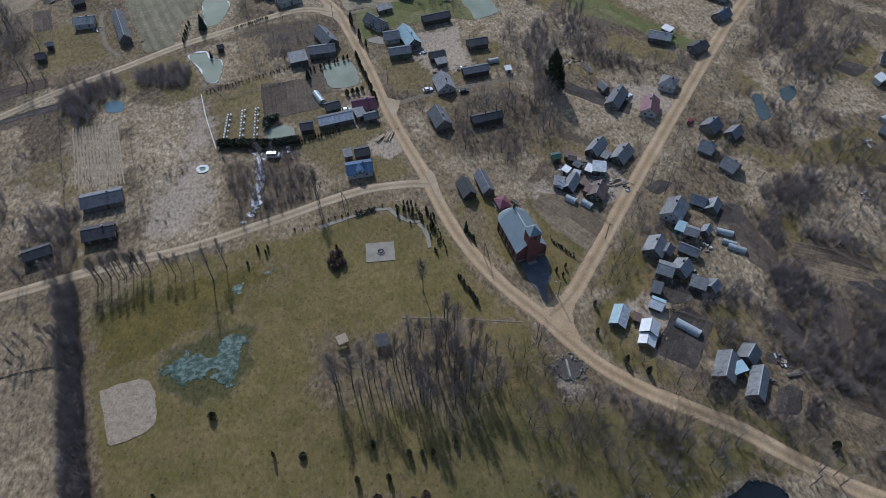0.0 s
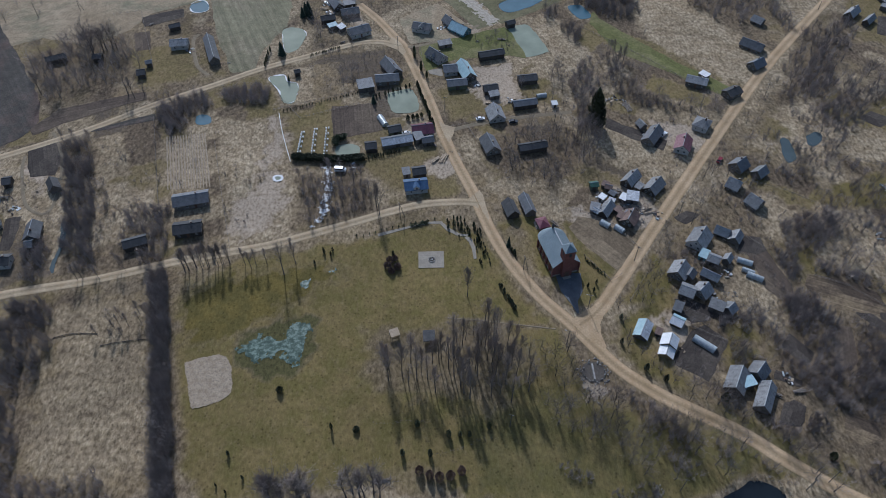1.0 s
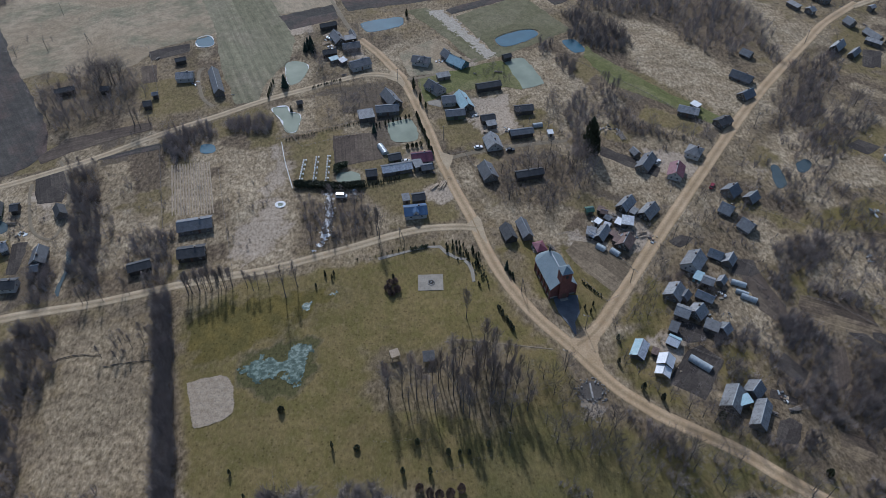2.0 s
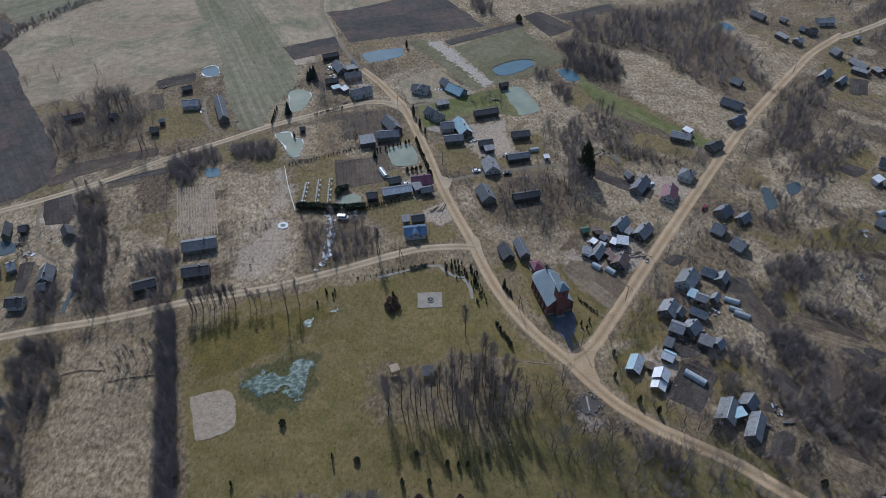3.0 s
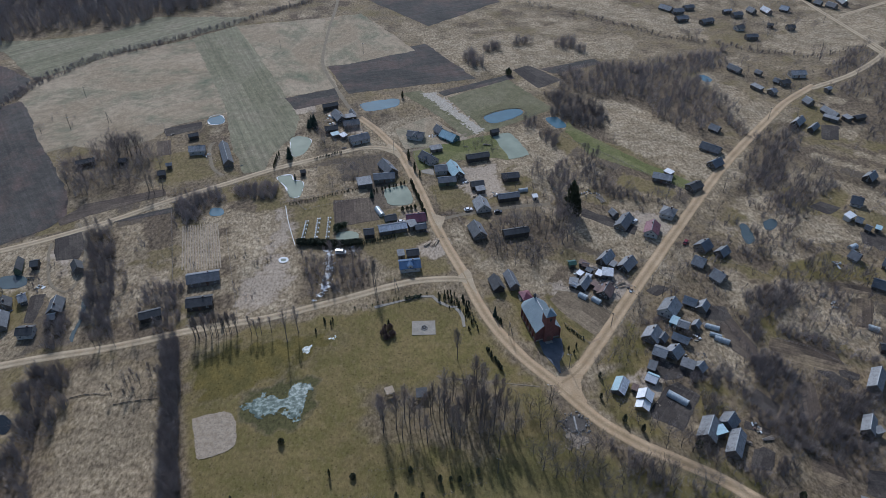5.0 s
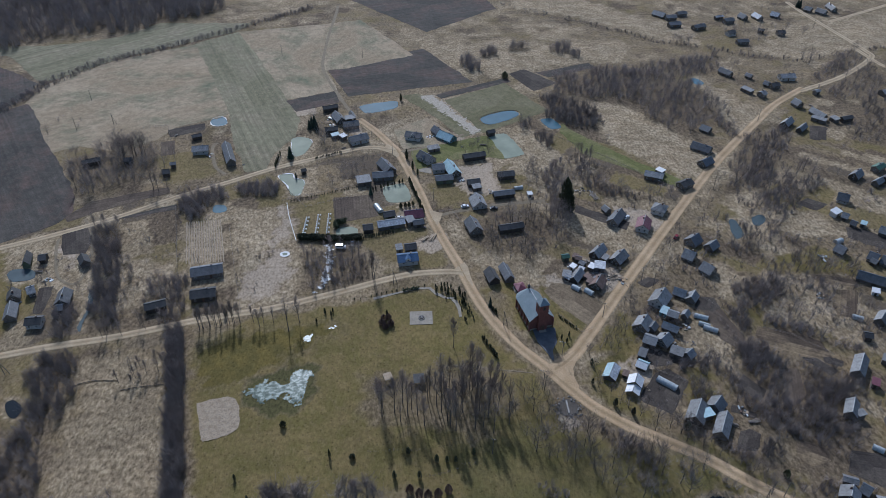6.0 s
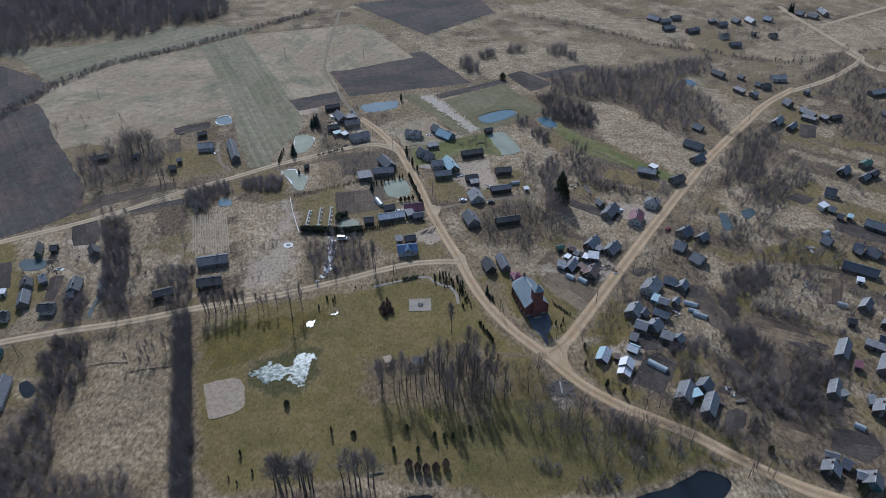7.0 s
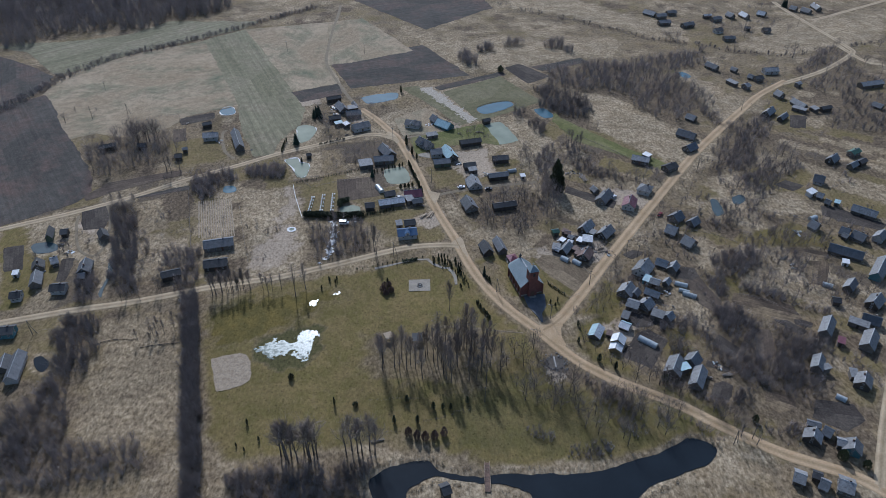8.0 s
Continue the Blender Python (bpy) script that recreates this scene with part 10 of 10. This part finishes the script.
timber_stack(-48.3, 181.0, 63, 3.1, 1.3, 0.7, "weathered stack of boards and firewood in a yard", PLANK, 10)
heap("firewood_heap", "loose heap of split firewood in a yard", "heap", -44.2, 173.7, 1.00, 0.5, 8, 0.55, FRESH_WOOD, 310)
heap("rubble_heap", "low heap of pale stones and rubble in a yard", "heap", -39.4, 170.0, 1.25, 0.5, 9, 0.55, STONE, 311)
timber_stack(-40.3, 153.0, 24, 2.5, 1.3, 0.7, "weathered stack of boards and firewood in a yard", PLANK, 10)
heap("rubble_heap", "low heap of pale stones and rubble in a yard", "heap", -31.1, 156.0, 1.75, 0.5, 7, 0.55, STONE, 313)
heap("firewood_heap", "loose heap of split firewood in a yard", "heap", -45.2, 163.3, 2.00, 0.5, 8, 0.55, FRESH_WOOD, 314)
timber_stack(46.8, 153.0, 165, 4.3, 1.3, 0.7, "weathered stack of boards and firewood in a yard", PLANK, 10)
heap("firewood_heap", "loose heap of split firewood in a yard", "heap", 49.8, 148.3, 1.25, 0.5, 6, 0.55, FRESH_WOOD, 316)
heap("rubble_heap", "low heap of pale stones and rubble in a yard", "heap", 33.1, 151.5, 1.50, 0.5, 7, 0.55, STONE, 317)
timber_stack(56.8, 13.9, 126, 3.7, 1.3, 0.7, "weathered stack of boards and firewood in a yard", PLANK, 10)
heap("rubble_heap", "low heap of pale stones and rubble in a yard", "heap", 91.3, 135.1, 2.00, 0.5, 9, 0.55, STONE, 319)
heap("firewood_heap", "loose heap of split firewood in a yard", "heap", 125.6, 2.3, 1.00, 0.5, 6, 0.55, FRESH_WOOD, 320)
timber_stack(127.0, -8.0, 87, 3.1, 1.3, 0.7, "weathered stack of boards and firewood in a yard", PLANK, 10)
heap("firewood_heap", "loose heap of split firewood in a yard", "heap", 113.4, -20.4, 1.50, 0.5, 8, 0.55, FRESH_WOOD, 322)
heap("rubble_heap", "low heap of pale stones and rubble in a yard", "heap", 120.4, -25.3, 1.75, 0.5, 9, 0.55, STONE, 323)
timber_stack(124.2, -32.9, 48, 2.5, 1.3, 0.7, "weathered stack of boards and firewood in a yard", PLANK, 10)
heap("rubble_heap", "low heap of pale stones and rubble in a yard", "heap", 89.1, -45.5, 1.00, 0.5, 7, 0.55, STONE, 325)
heap("firewood_heap", "loose heap of split firewood in a yard", "heap", 94.4, -49.7, 1.25, 0.5, 8, 0.55, FRESH_WOOD, 326)
timber_stack(130.2, -67.4, 9, 4.3, 1.3, 0.7, "weathered stack of boards and firewood in a yard", PLANK, 10)
heap("firewood_heap", "loose heap of split firewood in a yard", "heap", 134.3, -65.1, 1.75, 0.5, 6, 0.55, FRESH_WOOD, 328)
heap("rubble_heap", "low heap of pale stones and rubble in a yard", "heap", 140.4, -67.8, 2.00, 0.5, 7, 0.55, STONE, 329)
timber_stack(121.7, -68.2, 150, 3.7, 1.3, 0.7, "weathered stack of boards and firewood in a yard", PLANK, 10)
heap("rubble_heap", "low heap of pale stones and rubble in a yard", "heap", 275.8, 224.6, 1.25, 0.5, 9, 0.55, STONE, 331)
heap("firewood_heap", "loose heap of split firewood in a yard", "heap", 288.9, 231.2, 1.50, 0.5, 6, 0.55, FRESH_WOOD, 332)
timber_stack(279.4, 199.1, 111, 3.1, 1.3, 0.7, "weathered stack of boards and firewood in a yard", PLANK, 10)
heap("firewood_heap", "loose heap of split firewood in a yard", "heap", -115.7, 143.1, 2.00, 0.5, 8, 0.55, FRESH_WOOD, 334)
heap("rubble_heap", "low heap of pale stones and rubble in a yard", "heap", -99.5, 135.0, 1.00, 0.5, 9, 0.55, STONE, 335)
timber_stack(-149.9, 174.2, 72, 2.5, 1.3, 0.7, "weathered stack of boards and firewood in a yard", PLANK, 10)
heap("rubble_heap", "low heap of pale stones and rubble in a yard", "heap", 211.4, 46.4, 1.50, 0.5, 7, 0.55, STONE, 337)
heap("firewood_heap", "loose heap of split firewood in a yard", "heap", 223.5, 48.1, 1.75, 0.5, 8, 0.55, FRESH_WOOD, 338)
timber_stack(187.7, 9.0, 33, 4.3, 1.3, 0.7, "weathered stack of boards and firewood in a yard", PLANK, 10)
heap("firewood_heap", "loose heap of split firewood in a yard", "heap", -166.6, 39.7, 1.00, 0.5, 6, 0.55, FRESH_WOOD, 340)
heap("rubble_heap", "low heap of pale stones and rubble in a yard", "heap", -159.1, 47.6, 1.25, 0.5, 7, 0.55, STONE, 341)
timber_stack(-179.3, 36.3, 174, 3.7, 1.3, 0.7, "weathered stack of boards and firewood in a yard", PLANK, 10)
heap("rubble_heap", "low heap of pale stones and rubble in a yard", "heap", -161.2, 13.2, 1.75, 0.5, 9, 0.55, STONE, 343)
heap("firewood_heap", "loose heap of split firewood in a yard", "heap", -9.4, 61.5, 2.00, 0.5, 6, 0.55, FRESH_WOOD, 344)
timber_stack(7.5, 65.5, 135, 3.1, 1.3, 0.7, "weathered stack of boards and firewood in a yard", PLANK, 10)
heap("firewood_heap", "loose heap of split firewood in a yard", "heap", 15.8, 60.6, 1.25, 0.5, 8, 0.55, FRESH_WOOD, 346)


def scrap(x, y, r, count, seed):
    """Boards, sheets and tubs lying about a yard, each a piece of one heap."""
    ob = thing("scrap_heap", "scattered boards, sheets and tubs lying in a yard", "scrap", x, y, group="scrap heaps in yards")
    rng = np.random.RandomState(seed)
    stuffs = (FRESH_WOOD, PLANK, CONCRETE, HIVE_WHITE, ROOFS["rust"], ROOFS["tar"], ROOFS["slate"], FILM)
    for k in range(count):
        a, q = rng.uniform(0, 6.28), r * math.sqrt(rng.uniform(0, 1))
        l, w, h = rng.uniform(0.6, 2.2), rng.uniform(0.3, 1.1), rng.uniform(0.08, 0.6)
        o = part("piece", Shape().add([(-l / 2, -w / 2, 0), (l / 2, -w / 2, 0), (l / 2, w / 2, 0), (-l / 2, w / 2, 0), (-l * 0.46, -w * 0.44, h), (l * 0.45, -w * 0.46, h), (l * 0.46, w * 0.44, h * 0.9), (-l * 0.44, w * 0.45, h)],
                                      [(3, 2, 1, 0), (4, 5, 6, 7), (0, 1, 5, 4), (1, 2, 6, 5), (2, 3, 7, 6), (3, 0, 4, 7)]), stuffs[rng.randint(len(stuffs))], ob)
        o.matrix_basis = pose(q * math.cos(a), q * math.sin(a), 0.0, rng.uniform(-5, 5), rng.uniform(-5, 5), rng.uniform(0, 360))


for n, (x, y, r, count) in enumerate(((79.5, 26.5, 3.2, 16), (84.6, 31.4, 3.0, 14), (89.0, 23.6, 2.6, 14), (93.6, 20.6, 2.6, 12), (100.8, 17.4, 2.8, 12), (-49.6, 184.0, 3.0, 14), (-52.0, 193.8, 2.6, 12),
                                      (13.6, 166.2, 2.8, 12), (46.4, 98.6, 2.2, 10), (31.4, 112.2, 2.6, 12), (97.0, 98.2, 3.4, 16), (101.6, 95.0, 2.4, 10), (108.6, 68.6, 2.2, 9), (120.6, -14.6, 2.6, 12),
                                      (112.4, -26.6, 2.4, 10), (105.4, -14.8, 2.2, 9), (127.6, -62.4, 2.4, 10), (-122.4, 147.6, 2.4, 10), (-171.8, 28.8, 2.6, 10), (-178.4, 12.4, 2.2, 8), (190.8, 2.6, 2.6, 10), (205.4, 30.2, 2.6, 10), (-28.6, 51.6, 2.4, 10))):
    scrap(x, y, r, count, 500 + n)

thicket(26, 1.6, 3.0, "dark tangle of brush on an old bank", (43.6, -92.5), (47.1, -90.4), (51.1, -91.9), (55.2, -95.8), (52.9, -98.5), (48.3, -96.7), ragged=0.5)
thicket(30, 1.4, 2.6, "dark tangle of brush on an old bank", (60.5, -104.2), (65.1, -101.6), (73.0, -99.9), (74.1, -103.0), (66.4, -106.0), (62.0, -107.3), ragged=0.5)


def fallen_poles(label, *points):
    """Old fence rails lying end to end in the grass."""
    ob = thing("fallen_fence", label, "fence", 0, 0)
    rng = np.random.RandomState(77)
    line = curve_through(points, 3.4)
    for p, q in zip(line[:-1], line[1:]):
        p, q = p + rng.uniform(-0.25, 0.25, 2), q + rng.uniform(-0.25, 0.25, 2)
        part("rail", Shape().rod((*p, 0.16), (*q, 0.22), 0.17, 0.12, 5), WALLS["dark"], ob)


fallen_poles("dark rotten rails of a fallen fence in dry grass", (-136.8, -39.2), (-127.9, -36.0), (-117.3, -36.1))
fallen_poles("dark rotten rails of a fallen fence in dry grass", (-115.4, -41.4), (-107.7, -40.0), (-98.8, -39.0))

for x, y, h, kind in ((-174.9, 150.5, 15, "wide"), (-167.2, 148.9, 14, "wide"), (-161.6, 149.0, 13, "wide"), (-166.3, 125.7, 12, "wide"), (-190.6, 124.5, 11, "wide"), (-189.1, 110.6, 14, "tall"), (-232.6, 178.7, 7, "wide"),
                      (-141.5, 106.4, 12, "tall"), (-203.6, 149.4, 7, "wide"), (-192.1, 160.5, 7, "wide"), (-180.5, 113.0, 12, "tall"), (-137.0, 109.0, 8, "wide")):
    plant(kind, x, y, h, "bare trees round the west farm", 1.15)
thicket(52, 2.5, 5.5, "bare brush along an icy ditch", (-164.2, 13.8), (-160.8, 19.1), (-153.4, 15.6), (-149.0, 0.1), (-146.5, -12.3), (-153.2, -11.9), ragged=1.5)
thicket(120, 3.0, 6.0, "tall bare brush along an icy ditch", (-156.8, 52.6), (-144.0, 54.7), (-134.9, 36.2), (-130.8, 16.9), (-126.8, -3.0), (-135.6, -7.7), (-145.4, 13.0), ragged=2.0)
thicket(34, 2.0, 4.0, "bare brush at the end of a garden", (189.5, 15.1), (200.8, 9.9), (195.0, -5.8), (185.7, -0.9), ragged=1.5)
thicket(40, 2.0, 4.0, "bare brush behind a farm", (112.9, -41.9), (117.9, -45.7), (121.9, -59.4), (114.4, -63.9), (109.9, -55.6), ragged=1.5)
thicket(85, 2.0, 4.5, "bare brush on the slope below the road", (70.9, -63.7), (78.8, -70.2), (87.1, -82.3), (92.0, -96.1), (84.3, -98.9), (77.0, -87.4), (70.7, -75.8), ragged=2.0)
thicket(330, 1.5, 4.2, "scattered bare brush between village gardens", (75.0, -48.0), (108.0, -80.0), (150.0, -108.0), (190.0, -80.0), (250.0, 10.0), (262.0, 95.0), (200.0, 100.0), (150.0, 60.0), (110.0, 10.0), (90.0, -15.0), patchy=0.28)
thicket(110, 1.5, 3.5, "scattered bare brush between houses", (30.0, 70.0), (70.0, 120.0), (110.0, 130.0), (160.0, 110.0), (125.0, 55.0), (95.0, 18.0), (60.0, 35.0), patchy=0.3)
thicket(90, 1.5, 3.5, "scattered bare brush on dry plots", (-195.0, 30.0), (-170.0, 80.0), (-110.0, 95.0), (-70.0, 80.0), (-60.0, 15.0), (-110.0, 2.0), (-170.0, -10.0), patchy=0.35)
thicket(60, 1.5, 4.0, "bare brush along the verge of the lower road", (68.0, -62.0), (84.0, -76.0), (104.0, -88.0), (122.0, -102.0), (112.0, -100.0), (94.0, -88.0), (74.0, -76.0), ragged=2.0, patchy=-0.1)
thicket(60, 1.5, 4.0, "bare brush along the verge of the lower road", (80.0, -58.0), (108.0, -76.0), (128.0, -92.0), (148.0, -104.0), (152.0, -98.0), (130.0, -84.0), (112.0, -68.0), (90.0, -54.0), ragged=2.0, patchy=0.0)
copse("wide", 12, 7, 11, "leafless trees crowded below a tall evergreen", (73.1, 74.9), (84.6, 78.4), (84.0, 55.7), (75.0, 48.1), (70.1, 56.2))
copse("tall", 9, 8, 11, "leafless trees at the end of a plot", (100.7, 141.2), (109.7, 140.8), (110.9, 122.2), (100.3, 117.9))
thicket(75, 2.0, 4.5, "bare brush at the end of a garden", (158.9, -50.8), (177.2, -48.9), (166.5, -74.6), (150.3, -71.7), ragged=2.0)
thicket(40, 2.0, 4.5, "bare brush at the end of a garden", (113.0, -78.0), (122.0, -82.0), (134.0, -86.0), (136.0, -76.0), (131.0, -75.0), (126.0, -82.0), ragged=1.0)
thicket(60, 1.5, 3.5, "bare brush along a far ditch", (88.0, 435.2), (128.0, 402.1), (174.2, 364.7), (211.2, 329.1), (246.2, 313.9), (243.9, 307.2), (208.8, 320.7), (172.1, 355.5), (126.2, 390.4), (86.9, 424.4), ragged=1.0)
thicket(60, 1.5, 3.5, "bare brush along a far ditch", (246.2, 313.9), (273.6, 295.6), (316.1, 282.5), (357.2, 298.0), (414.3, 313.8), (410.4, 307.0), (353.3, 290.2), (312.7, 275.1), (270.7, 287.9), (243.4, 305.9), ragged=1.0)
